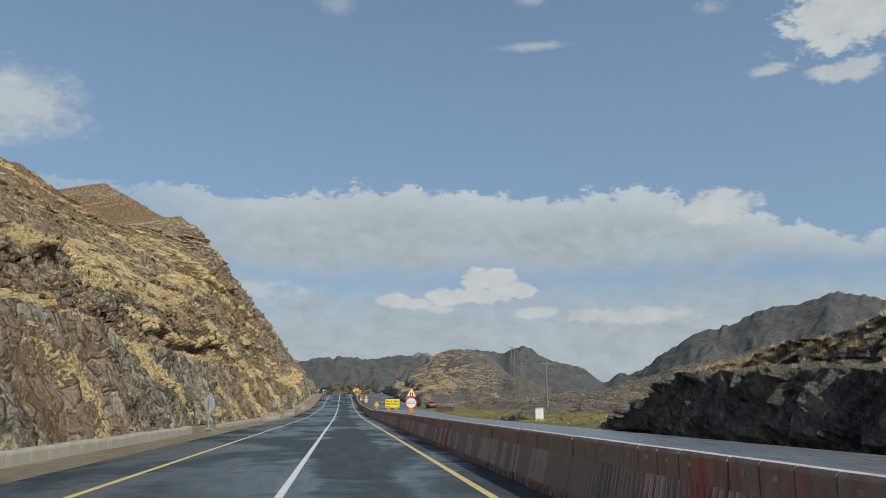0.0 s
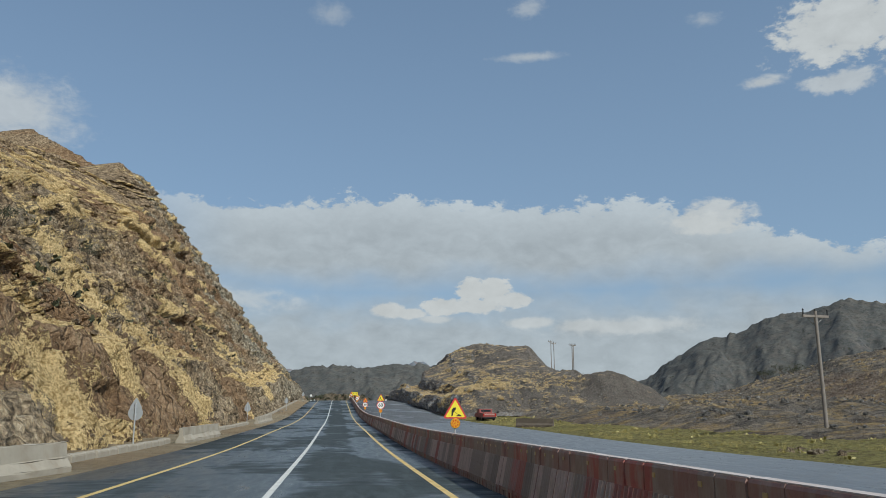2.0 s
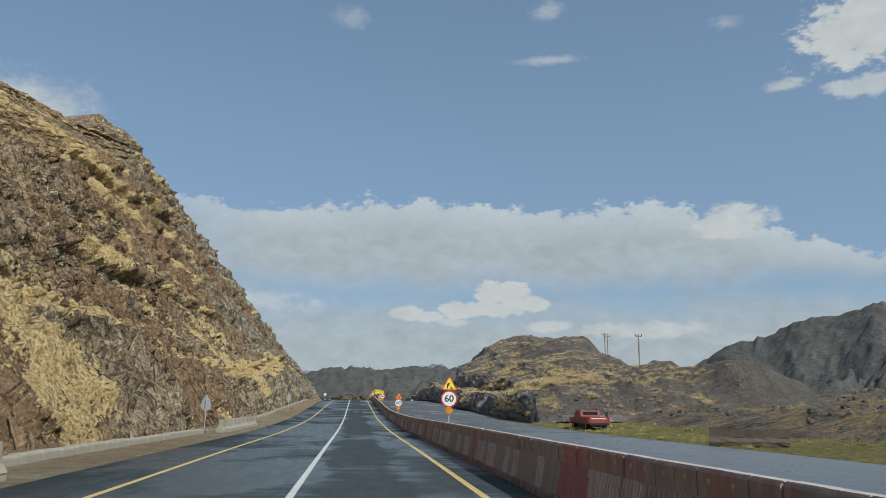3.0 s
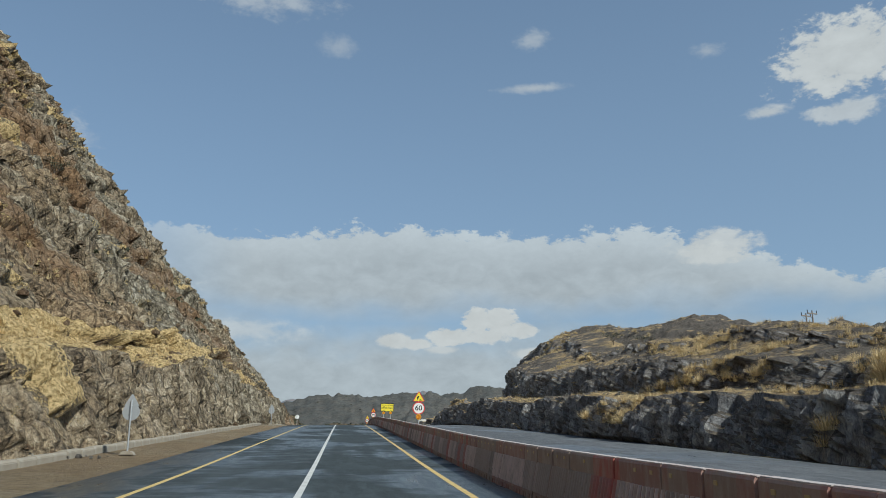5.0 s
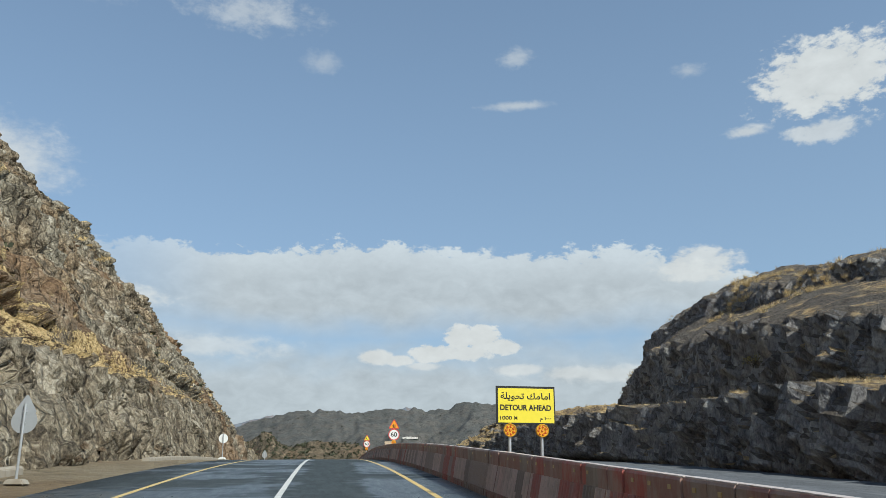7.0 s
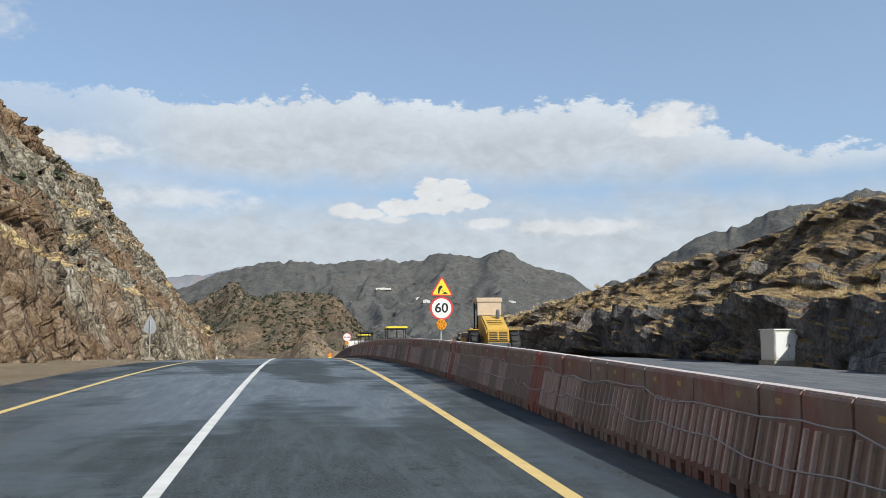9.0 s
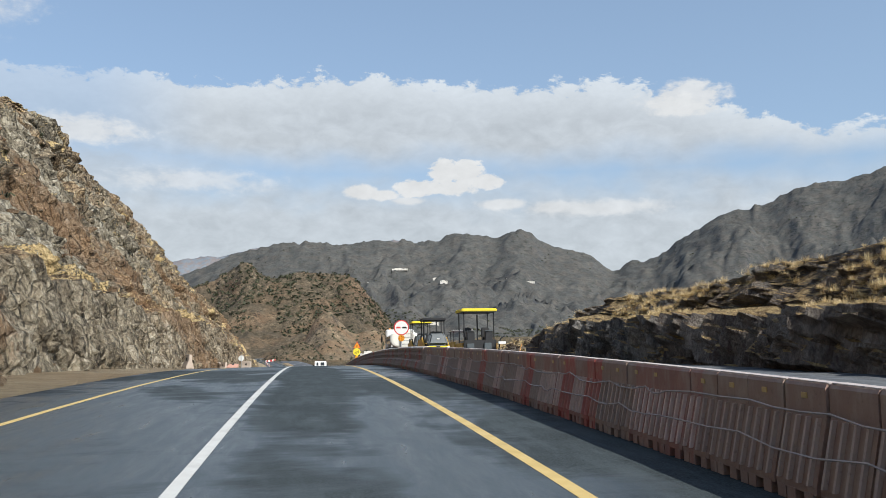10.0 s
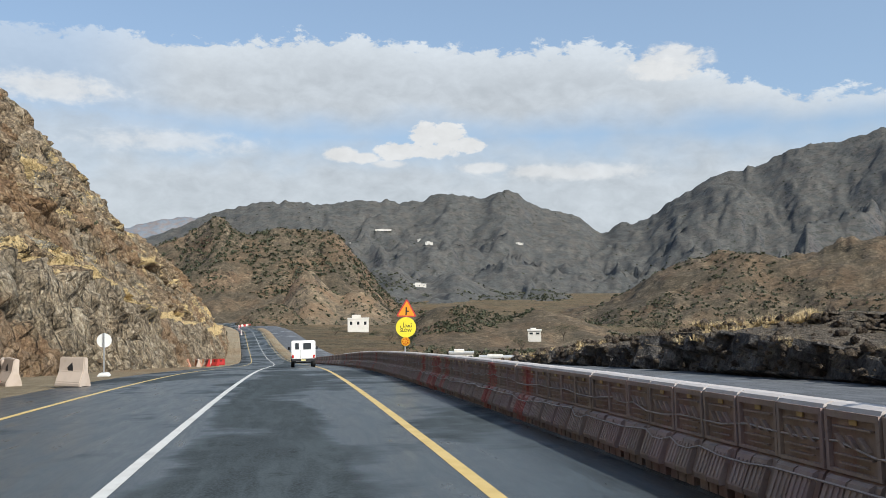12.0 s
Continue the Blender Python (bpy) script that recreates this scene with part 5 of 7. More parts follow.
def wheel(parent, x, y, z, r, w, rim_mat, treads=0, name="wheel"):
    """A tyre with its rim, turning about x."""
    bm = bmesh.new()
    prof = [(r * .55, -w / 2), (r * .9, -w / 2), (r, -w * .36), (r, w * .36), (r * .9, w / 2), (r * .55, w / 2)]
    n = 28
    rings = []
    for k in range(n):
        a = 2 * math.pi * k / n
        rings.append([bm.verts.new((x + o, y + rr * math.cos(a), z + rr * math.sin(a))) for rr, o in prof])
    for k in range(n):
        A, B = rings[k], rings[(k + 1) % n]
        for i in range(len(prof) - 1):
            bm.faces.new((A[i], A[i + 1], B[i + 1], B[i]))
    bmesh.ops.recalc_face_normals(bm, faces=bm.faces[:])
    tyre = part(name, bm, M_BLACK, parent)
    for k in range(treads):
        m = Matrix.Translation((x, y, z)) @ Matrix.Rotation(2 * math.pi * k / treads, 4, "X")
        for s in (-1, 1):
            bm = bmesh.new()
            add_box(bm, min(s * w * .04, s * w * .46), max(s * w * .04, s * w * .46), -r * .05, r * .05, r * .96, r * 1.05, 0, m @ Matrix.Rotation(s * .5, 4, "Z"))
            part("lug", bm, M_BLACK, tyre)
    bm = bmesh.new()
    add_cyl(bm, (x - w * .40, y, z), (x + w * .40, y, z), r * .57, r * .57, 24, .01)
    add_cyl(bm, (x - w * .46, y, z), (x + w * .46, y, z), r * .2, r * .2, 12)
    part("rim", bm, rim_mat, tyre)
    return tyre


def box_part(name, parent, mat, dims, bevel=.02, label=""):
    bm = bmesh.new()
    add_box(bm, *dims, bevel)
    return part(name, bm, mat, parent, label)


def prism_part(name, parent, mat, outline, axis, a, b, bevel=.02, label=""):
    bm = bmesh.new()
    add_prism(bm, outline, axis, a, b, bevel)
    return part(name, bm, mat, parent, label)


def tube_part(name, parent, mat, pts, r, label=""):
    bm = bmesh.new()
    tube(bm, pts, r, 8)
    return part(name, bm, mat, parent, label)


def tyre_roller(x, y, w, L, top, canopy_mat, label):
    """Compactor with a tapered grey hood to the rear, a yellow body and a canopy on posts; its rear looks to -y."""
    z0 = float(road_z(y + L / 2))
    sl = math.degrees(math.atan(float(road_z(y + L) - road_z(y)) / L))
    ob = thing("road_compactor", label, "road roller", pose(x, y, float(road_z(y)), sl, 0, 0), "machines parked on the closed carriageway")
    h = w / 2
    box_part("chassis", ob, M_DARK, (-h * .92, h * .92, .1, L - .1, .42, .78), .03)
    # hood: narrower at the top, sloping down to the rear
    bm = bmesh.new()
    lo = [(-h * .95, .0, .98), (h * .95, .0, .98), (h * .98, L * .42, .98), (-h * .98, L * .42, .98)]
    hi = [(-h * .62, .22, top * .685), (h * .62, .22, top * .685), (h * .68, L * .42, top * .71), (-h * .68, L * .42, top * .71)]
    vs = [bm.verts.new(p) for p in lo + hi]
    for f in ((3, 2, 1, 0), (4, 5, 6, 7), (0, 1, 5, 4), (1, 2, 6, 5), (2, 3, 7, 6), (3, 0, 4, 7)):
        bm.faces.new([vs[i] for i in f])
    bmesh.ops.recalc_face_normals(bm, faces=bm.faces[:])
    bmesh.ops.bevel(bm, geom=bm.edges[:], offset=.13, segments=4, affect="EDGES", clamp_overlap=True)
    hood = part("hood", bm, M_GREY, ob, "grey sloping engine hood")
    for s in (-1, 1):
        tube_part("hood_rib", hood, M_GREY, [(s * h * .80, .03, 1.03), (s * h * .50, .215, top * .675)], .018)
    box_part("louvre", hood, M_DARK, (-h * .45, h * .45, .27, L * .3, top * .69, top * .705), .004)
    box_part("badge", hood, S_WHITE, (-h * .08, h * .16, .085, .105, 1.28, 1.33), .003, "plain pale badge")
    bar = box_part("rear_bar", ob, M_CANOPY, (-h * .98, h * .98, -.06, .08, .86, .97), .02, "yellow rear bar")
    for s in (-1, 1):
        box_part("lamp", bar, M_LAMP_W, (s * h * .85 - .09, s * h * .85 + .09, -.085, -.055, .875, .945), .012)
    box_part("bar_gap", bar, M_DARK, (-.09, .09, -.075, -.058, .87, .965), .004)
    for s in (-1, 1):
        prism_part("side_panel", ob, M_YELLOW, [(.35, .55), (L * .95, .55), (L * .95, 1.25), (L * .6, 1.42), (L * .42, 1.42), (.42, 1.0)], "x", s * h * 1.0, s * h * 1.12, .03, "yellow side panel")
    box_part("front_body", ob, M_YELLOW, (-h * .9, h * .9, L * .72, L * .99, .6, 1.3), .06)
    for k in range(4):
        wheel(ob, -h * .75 + k * h * .5, .42, .40, .40, h * .40, M_YELLOW)
    for k in range(3):
        wheel(ob, -h * .55 + k * h * .55, L - .45, .40, .40, h * .42, M_YELLOW)
    box_part("platform", ob, M_DARK, (-h * .95, h * .95, L * .42, L * .74, 1.0, 1.08), .02)
    seat = box_part("seat", ob, M_DARK, (.0, h * .5, L * .62, L * .74, 1.1, 1.3), .04)
    box_part("backrest", seat, M_DARK, (.0, h * .5, L * .60, L * .64, 1.28, 1.65), .03)
    bm = bmesh.new()
    bmesh.ops.create_circle(bm, segments=16, radius=.16, matrix=Matrix.Translation((h * .25, L * .85, 1.6)) @ Matrix.Rotation(radians(50), 4, "X"))
    ring = [v.co.copy() for v in bm.verts]
    bm.free()
    tube_part("steering_wheel", ob, M_DARK, ring + [ring[0]], .014)
    tube_part("steering_column", ob, M_DARK, [(h * .25, L * .93, 1.2), (h * .25, L * .85, 1.6)], .025)
    can = None
    for s in (-1, 1):
        for yy in (L * .43, L * .76):
            tube_part("canopy_post", ob, M_DARK, [(s * h * .88, yy, 1.05), (s * h * .88, yy, top - .1)], .026)
    roof = box_part("canopy", ob, canopy_mat, (-h * 1.02, h * 1.02, L * .36, L * .84, top - .13, top), .03, "flat canopy roof")
    box_part("canopy_lining", roof, M_DARK, (-h * .97, h * .97, L * .38, L * .82, top - .155, top - .132), .004)
    tube_part("exhaust", ob, M_DARK, [(h * .18, L * .40, top * .68), (h * .18, L * .40, top * .93), (h * .26, L * .38, top * .97)], .035)
    for s in (-1, 1):
        tube_part("hand_rail", ob, M_DARK, [(s * h * .95, L * .44, 1.08), (s * h * .95, L * .44, 1.5), (s * h * .95, L * .74, 1.5), (s * h * .95, L * .74, 1.08)], .018)
        tube_part("mirror_arm", ob, M_DARK, [(s * h * .9, L * .5, 1.35), (s * h * 1.2, L * .47, 1.42)], .014)
        box_part("mirror", ob, M_DARK, (s * h * 1.2 - .03, s * h * 1.2 + .03, L * .46, L * .48, 1.3, 1.5), .008)
    return ob


tyre_roller(7.25, 386.8, 1.14, 2.8, 2.36, M_DARK, "grey-hooded compactor under a dark canopy")
tyre_roller(7.68, 394.7, 1.16, 2.8, 2.54, M_CANOPY, "grey-hooded compactor under a yellow canopy")


def paver(x, y, label):
    """Asphalt paver with its screed to the rear, control desks and a yellow canopy."""
    L = 4.2
    sl = math.degrees(math.atan(float(road_z(y + L) - road_z(y)) / L))
    ob = thing("asphalt_paver", label, "paver", pose(x, y, float(road_z(y)), sl, 0, 0), "machines parked on the closed carriageway")
    scr = box_part("screed", ob, M_DARK, (-1.75, 1.75, .0, .62, .16, .52), .03, "dark screed across the rear")
    box_part("screed_plate", scr, M_STEEL, (-1.72, 1.72, -.05, .6, .08, .16), .01)
    box_part("walkway", scr, M_DARK, (-1.6, 1.6, -.14, .14, .53, .57), .01)
    for s in (-1.05, .55):
        box_part("marker_lamp", scr, M_ORANGE, (s - .13, s + .13, -.02, -.002, .32, .42), .01, "orange marker lamp")
    for s in (-1, 1):
        box_part("end_gate", scr, M_DARK, (s * 1.78 - .04, s * 1.78 + .04, -.1, .7, .06, .62), .02)
        tube_part("tow_arm", ob, M_DARK, [(s * 1.0, .5, .45), (s * 1.0, 3.2, .55)], .06)
        prism_part("track_frame", ob, M_DARK, [(.9, .2), (1.0, .08), (3.6, .08), (3.8, .25), (3.7, .6), (1.0, .6)], "x", s * .62, s * .95, .03)
        tube_part("canopy_post", ob, M_DARK, [(s * .82, .95, 1.1), (s * .82, .95, 2.85)], .03)
        tube_part("canopy_post", ob, M_DARK, [(s * .82, 2.5, 1.1), (s * .82, 2.5, 2.85)], .03)
        desk = box_part("control_desk", ob, M_DARK, (s * .5 - .22, s * .5 + .22, .75, 1.0, 1.2, 1.75), .04)
        box_part("desk_lid", desk, M_GREY, (s * .5 - .24, s * .5 + .24, .72, 1.02, 1.76, 1.80), .01)
        box_part("seat", ob, M_DARK, (s * .5 - .22, s * .5 + .22, 1.3, 1.75, 1.2, 1.5), .05)
        box_part("seat_back", ob, M_DARK, (s * .5 - .22, s * .5 + .22, 1.72, 1.82, 1.45, 2.0), .04)
        box_part("hopper_wing", ob, M_YELLOW, (s * 1.0 - .05, s * 1.0 + .05, 3.0, 4.2, .6, 1.25), .02, "yellow hopper wing")
    box_part("body", ob, M_YELLOW, (-.98, .98, .85, 3.0, .62, 1.15), .05, "yellow machine body")
    box_part("rear_panel", ob, M_DARK, (-.9, .9, .68, .84, .6, 1.3), .03)
    for s, z in ((-.55, .95), (.4, .98)):
        box_part("hose_box", ob, M_GREY, (s - .2, s + .2, .58, .69, z - .2, z + .16), .02)
    tube_part("auger_post", ob, M_DARK, [(.95, .5, .6), (1.05, .4, 1.35), (1.3, .35, 1.5)], .03)
    box_part("sensor_box", ob, S_WHITE, (.92, 1.32, .3, .42, 1.05, 1.2), .01, "pale box on an arm")
    roof = box_part("canopy", ob, M_CANOPY, (-.98, .98, .7, 2.75, 2.83, 3.0), .04, "yellow canopy roof")
    box_part("canopy_lining", roof, M_DARK, (-.94, .94, .74, 2.72, 2.80, 2.828), .004)
    tube_part("exhaust", ob, M_DARK, [(.2, 2.4, 1.15), (.2, 2.4, 2.75)], .04)
    tube_part("rake_handle", ob, M_ORANGE, [(1.9, .3, .1), (2.25, .5, 1.05)], .02)
    return ob


paver(10.25, 390.6, "asphalt paver with dark screed and yellow canopy")


CREAM_ROOF = plain("canopy_cream", (.62, .50, .36), .5)
M_CHROME = plain("polished_tank_side", (.62, .63, .64), .18, 1.0, spot=.1, scale=3)


def soil_roller(x, y):
    """Yellow single-drum roller seen from its engine end."""
    L = 4.6
    ob = thing("drum_roller", "yellow single-drum roller with big lugged tyres", "road roller", pose(x, y, float(road_z(y)), 0, 0, -4), "machines parked on the closed carriageway")
    for s in (-1, 1):
        wheel(ob, s * .70, .95, .60, .60, .36, M_YELLOW, 16)
    # engine hood drops to the rear
    bm = bmesh.new()
    add_prism(bm, [(-.0, .74), (-.04, .84), (.02, 1.22), (.25, 1.36), (1.25, 1.72), (1.75, 1.74), (1.9, 1.2), (1.9, .62), (.45, .62)], "x", -.40, .40, .05)
    hood = part("hood", bm, M_YELLOW, ob, "sloping yellow engine hood")
    box_part("grille_frame", hood, M_YELLOW, (-.37, .37, -.075, -.02, .86, 1.20), .02)
    for k in range(5):
        z = .90 + k * .06
        for s in (-1, 1):
            box_part("grille_slot", hood, M_DARK, (s * .17 - .145, s * .17 + .145, -.081, -.074, z, z + .032), .003)
    for k in range(3):
        box_part("vent_slot", hood, M_DARK, (-.26, .26, .42 + k * .16, .52 + k * .16, 1.432 + k * .058, 1.446 + k * .058), .002)
    box_part("bumper", ob, M_GREY, (-.42, .42, -.16, .0, .62, .80), .03, "grey rear bumper")
    for s in (-1, 1):
        box_part("bumper_slot", ob, M_DARK, (s * .33 - .04, s * .33 + .04, -.168, -.158, .66, .75), .004)
    box_part("undercarriage", ob, M_DARK, (-.34, .34, .05, 1.9, .28, .64), .06)
    box_part("platform", ob, M_DARK, (-.55, .55, 1.85, 2.6, .8, .92), .03)
    box_part("seat", ob, M_DARK, (-.22, .22, 1.95, 2.25, .92, 1.2), .05)
    box_part("seat_back", ob, M_DARK, (-.22, .22, 1.88, 1.98, 1.15, 1.6), .04)
    for s in (-1, 1):
        for yy in (1.85, 2.6):
            tube_part("canopy_post", ob, M_DARK, [(s * .42, yy, .9), (s * .42, yy, 2.24)], .03)
        box_part("fender", ob, M_YELLOW, (s * .70 - .19, s * .70 + .19, .75, 1.45, 1.22, 1.26), .015)
    roof = box_part("canopy", ob, CREAM_ROOF, (-.48, .48, 1.7, 2.75, 2.22, 2.40), .03, "cream canopy roof")
    box_part("front_shield", ob, CREAM_ROOF, (-.44, .44, 1.72, 1.76, 1.75, 2.22), .01, "cream panel under the canopy")
    box_part("exhaust", ob, M_STEEL, (.12, .24, .95, 1.1, 1.62, 1.95), .03)
    # front frame and drum
    fr = box_part("drum_frame", ob, M_YELLOW, (-.86, .86, 2.75, 4.55, .45, .75), .03, "yellow frame round the drum")
    for s in (-1, 1):
        box_part("frame_lug", fr, M_YELLOW, (s * .8 - .08, s * .8 + .08, 2.72, 2.95, .74, .95), .02)
    bm = bmesh.new()
    add_cyl(bm, (-.76, 3.65, .56), (.76, 3.65, .56), .55, .55, 40, .02)
    # Dull dark brown stands for steel lying in shade.
    part("drum", bm, plain("shade_brown_drum", (.14, .10, .075), .6, .5, spot=.25, scale=4), ob, "smooth steel drum coloured dark brown as in shade")
    return ob


soil_roller(8.0, 344.9)


def small_roller(x, y):
    """Red tractor-like roller under a ribbed shade."""
    ob = thing("tractor", "small red tractor under a flat ribbed shade", "tractor", pose(x, y, float(road_z(y)), -5, 0, 0), "machines parked on the closed carriageway")
    for s in (-1, 1):
        wheel(ob, s * .58, .55, .48, .48, .24, M_DARK, 14)
        wheel(ob, s * .5, 2.2, .32, .32, .18, M_DARK)
        tube_part("shade_post", ob, M_DARK, [(s * .62, .2, .9), (s * .62, .2, 2.2)], .025)
        tube_part("shade_post", ob, M_DARK, [(s * .62, 1.4, .9), (s * .62, 1.4, 2.2)], .025)
        box_part("fender", ob, M_RED, (s * .58 - .14, s * .58 + .14, .1, 1.0, .97, 1.02), .02, "red fender")
    box_part("body", ob, M_RED, (-.42, .42, .2, .9, .6, 1.05), .05, "red body")
    box_part("engine_hood", ob, M_RED, (-.28, .28, 1.3, 2.6, .55, 1.05), .06)
    box_part("gearbox", ob, M_DARK, (-.25, .25, .1, 2.2, .3, .6), .03)
    box_part("seat", ob, M_DARK, (-.2, .2, .7, 1.1, 1.05, 1.2), .04)
    box_part("seat_back", ob, M_DARK, (-.2, .2, .66, .74, 1.2, 1.55), .03)
    tube_part("steering_column", ob, M_DARK, [(0, 1.4, 1.05), (0, 1.2, 1.42)], .02)
    roof = box_part("shade", ob, M_STEEL, (-.75, .75, .0, 1.7, 2.2, 2.26), .01, "flat shade roof")
    for k in range(9):
        box_part("shade_rib", roof, M_WHITE, (-.7 + k * .165, -.62 + k * .165, -.02, 1.72, 2.262, 2.29), .004)
    box_part("tool_box", ob, S_WHITE, (-.3, .3, .0, .18, .9, 1.1), .02)
    return ob


small_roller(11.6, 403.5)


def tanker(x, y):
    """White tank truck seen from the rear; x is its middle, y its rear end."""
    L = 4.6
    sl = math.degrees(math.atan(float(road_z(y + L) - road_z(y)) / L))
    ob = thing("tanker_truck", "cream-white tank truck with polished steel sides", "truck", pose(x, y, float(road_z(y)), sl, 0, 0) @ Matrix.Diagonal((1.22, 1, 1, 1)), "machines parked on the closed carriageway")
    box_part("chassis", ob, M_DARK, (-.45, .45, .05, L - .1, .62, .86), .03)
    box_part("side_skirt_tray", ob, M_DARK, (-.82, .82, .3, 2.95, .86, 1.12), .03)
    n, tank = 36, bmesh.new()

    def ring(yy, k):
        return [tank.verts.new((.86 * k * math.copysign(abs(math.cos(a)) ** .72, math.cos(a)), yy, 1.74 + .56 * k * math.copysign(abs(math.sin(a)) ** .72, math.sin(a)))) for a in [2 * math.pi * i / n for i in range(n)]]
    rings = [ring(yy, k) for yy, k in ((.02, .80), (.05, .93), (.12, 1.0), (2.85, 1.0), (2.93, .93), (2.96, .8))]
    for A, B in zip(rings, rings[1:]):
        for i in range(n):
            tank.faces.new((A[i], A[(i + 1) % n], B[(i + 1) % n], B[i]))
    tank.faces.new(rings[0])
    tank.faces.new(rings[-1])
    bmesh.ops.recalc_face_normals(tank, faces=tank.faces[:])
    t = part("tank", tank, M_CREAM, ob, "white oval tank")
    for s in (-1, 1):
        box_part("side_panel", t, M_CHROME, (s * .862 - .012, s * .862 + .012, .2, 2.8, 1.48, 2.0), .01, "polished steel side panel")
        box_part("band", t, M_BLUE, (s * .88 - .006, s * .88 + .006, .35, 2.75, 1.68, 1.8), .003, "dark band")
        box_part("side_rail", ob, M_DARK, (s * .86 - .05, s * .86 + .05, .25, 2.95, 1.16, 1.25), .02)
        for k in range(4):
            box_part("side_board", ob, M_ORANGE, (s * .84 - .015, s * .84 + .015, (1.5, 1.5, .05, .05)[k], (2.1, 2.1, .42, .42)[k], (.98, .66, .98, .66)[k], (1.06, .74, 1.06, .74)[k]), .006, "orange striped board")
        for yy in (.85, 1.52):
            wheel(ob, s * .66, yy, .36, .36, .3, M_STEEL)
        wheel(ob, s * .72, 3.75, .36, .36, .22, M_STEEL)
        tube_part("ladder_rail", ob, M_STEEL, [(s * .33 + .02, -.05, .7), (s * .33 + .02, -.05, 2.38), (s * .33 + .02, .3, 2.46)], .018)
        box_part("tail_lamp", ob, M_LAMP_R, (s * .62 - .13, s * .62 + .13, -.06, .0, .84, .94), .01, "red tail lamp")
        tube_part("top_post", ob, M_STEEL, [(s * .45 - .1, .2, 2.28), (s * .45 - .1, .2, 2.52)], .012)
        bm = bmesh.new()
        bmesh.ops.create_uvsphere(bm, u_segments=12, v_segments=8, radius=.06, matrix=Matrix.Translation((s * .80, -.03, 1.28)))
        part("work_lamp", bm, M_LAMP_W, ob)
    box_part("rear_plate", ob, M_CREAM, (-.30, .34, -.02, .10, 1.22, 2.40), .02, "raised cream plate behind the ladder")
    for k in range(4):
        tube_part("ladder_rung", ob, M_STEEL, [(-.31, -.05, 1.42 + k * .24), (.35, -.05, 1.42 + k * .24)], .012)
    tube_part("hose", ob, S_WHITE, [(-.1, -.05, 1.2), (.1, -.1, 1.02), (.35, -.12, .95), (.6, -.1, 1.05), (.75, -.04, 1.28)], .028, "pale hose loop")
    box_part("rear_bumper", ob, M_STEEL, (-.8, .8, -.04, .04, .5, .62), .02)
    box_part("lamp_panel", ob, M_STEEL, (-.75, .75, -.03, .03, .80, 1.0), .01)
    # cab
    cab = prism_part("cab", ob, M_WHITE, [(3.1, .75), (4.45, .75), (4.5, 1.5), (4.32, 2.52), (3.6, 2.62), (3.1, 2.5)], "x", -.84, .84, .05, "white cab")
    for s in (-1, 1):
        prism_part("side_window", cab, GLASS, [(3.55, 1.62), (4.3, 1.62), (4.2, 2.2), (3.55, 2.2)], "x", s * .835, s * .848, .004)
        tube_part("mirror_arm", cab, M_DARK, [(s * .84, 4.3, 2.3), (s * 1.05, 4.4, 2.3), (s * 1.05, 4.4, 1.6)], .014)
        box_part("mirror", cab, M_DARK, (s * 1.05 - .05, s * 1.05 + .05, 4.34, 4.42, 1.72, 2.12), .015)
    box_part("rear_window", cab, GLASS, (-.4, .4, 3.088, 3.1, 1.95, 2.3), .004)
    box_part("beacon", cab, M_ORANGE, (-.66, -.56, 3.5, 3.6, 2.6, 2.72), .02)
    return ob


tanker(7.78, 405.2)


def offroad_wagon(x, y, yaw):
    """White boxy off-road wagon seen from behind."""
    sl = math.degrees(math.atan(float(road_z(y + 2) - road_z(y - 2)) / 4))
    ob = thing("offroad_wagon", "white boxy off-road wagon driving on the asphalt", "car", pose(x, y, float(road_z(y)) + .02, sl, 0, yaw))
    prism = [(0, .52), (.0, 1.05), (.12, 1.72), (.3, 1.80), (2.9, 1.78), (3.35, 1.18), (4.35, 1.05), (4.4, .55)]
    body = prism_part("body", ob, M_WHITE, prism, "x", -.80, .80, .06, "white body")
    for s, w0 in ((-1, .26), (1, .52)):
        cx = -.42 if s < 0 else .26
        prism_part("rear_window", body, GLASS, [(cx - w0 / 2, 1.2), (cx + w0 / 2, 1.2), (cx + w0 / 2 - .02, 1.62), (cx - w0 / 2 + .02, 1.62)], "y", -.005, .10, .0)
        for a, b in ((.5, 1.5), (1.65, 2.75)):
            prism_part("side_window", body, GLASS, [(a, 1.2), (b, 1.2), (b - .05, 1.62), (a + .05, 1.62)], "x", s * .795, s * .812, .004)
        wheel(ob, s * .70, .85, .37, .37, .24, M_STEEL)
        wheel(ob, s * .70, 3.5, .37, .37, .24, M_STEEL)
        box_part("tail_lamp", ob, M_LAMP_R, (s * .70 - .06, s * .70 + .06, -.03, .0, .62, .82), .01)
        tube_part("mirror_arm", ob, M_DARK, [(s * .8, 2.75, 1.25), (s * .93, 2.72, 1.3)], .02)
        box_part("mirror", ob, M_DARK, (s * .97 - .07, s * .97 + .07, 2.66, 2.74, 1.2, 1.42), .02)
        box_part("arch", ob, M_DARK, (s * .80 - .02, s * .80 + .02, .45, 1.25, .62, .80), .01)
    box_part("bumper", ob, M_DARK, (-.78, .78, -.1, .04, .40, .56), .03, "black rear bumper")
    box_part("underbody", ob, M_DARK, (-.62, .62, .1, 4.2, .28, .52), .04)
    box_part("door_seam", ob, M_DARK, (-.215, -.20, -.006, .0, .6, 1.15), .001)
    box_part("plate_bar", ob, S_PALE, (-.16, .16, -.115, -.1, .44, .52), .003)
    box_part("step", ob, M_STEEL, (-.5, .5, -.16, -.1, .38, .42), .01)
    return ob


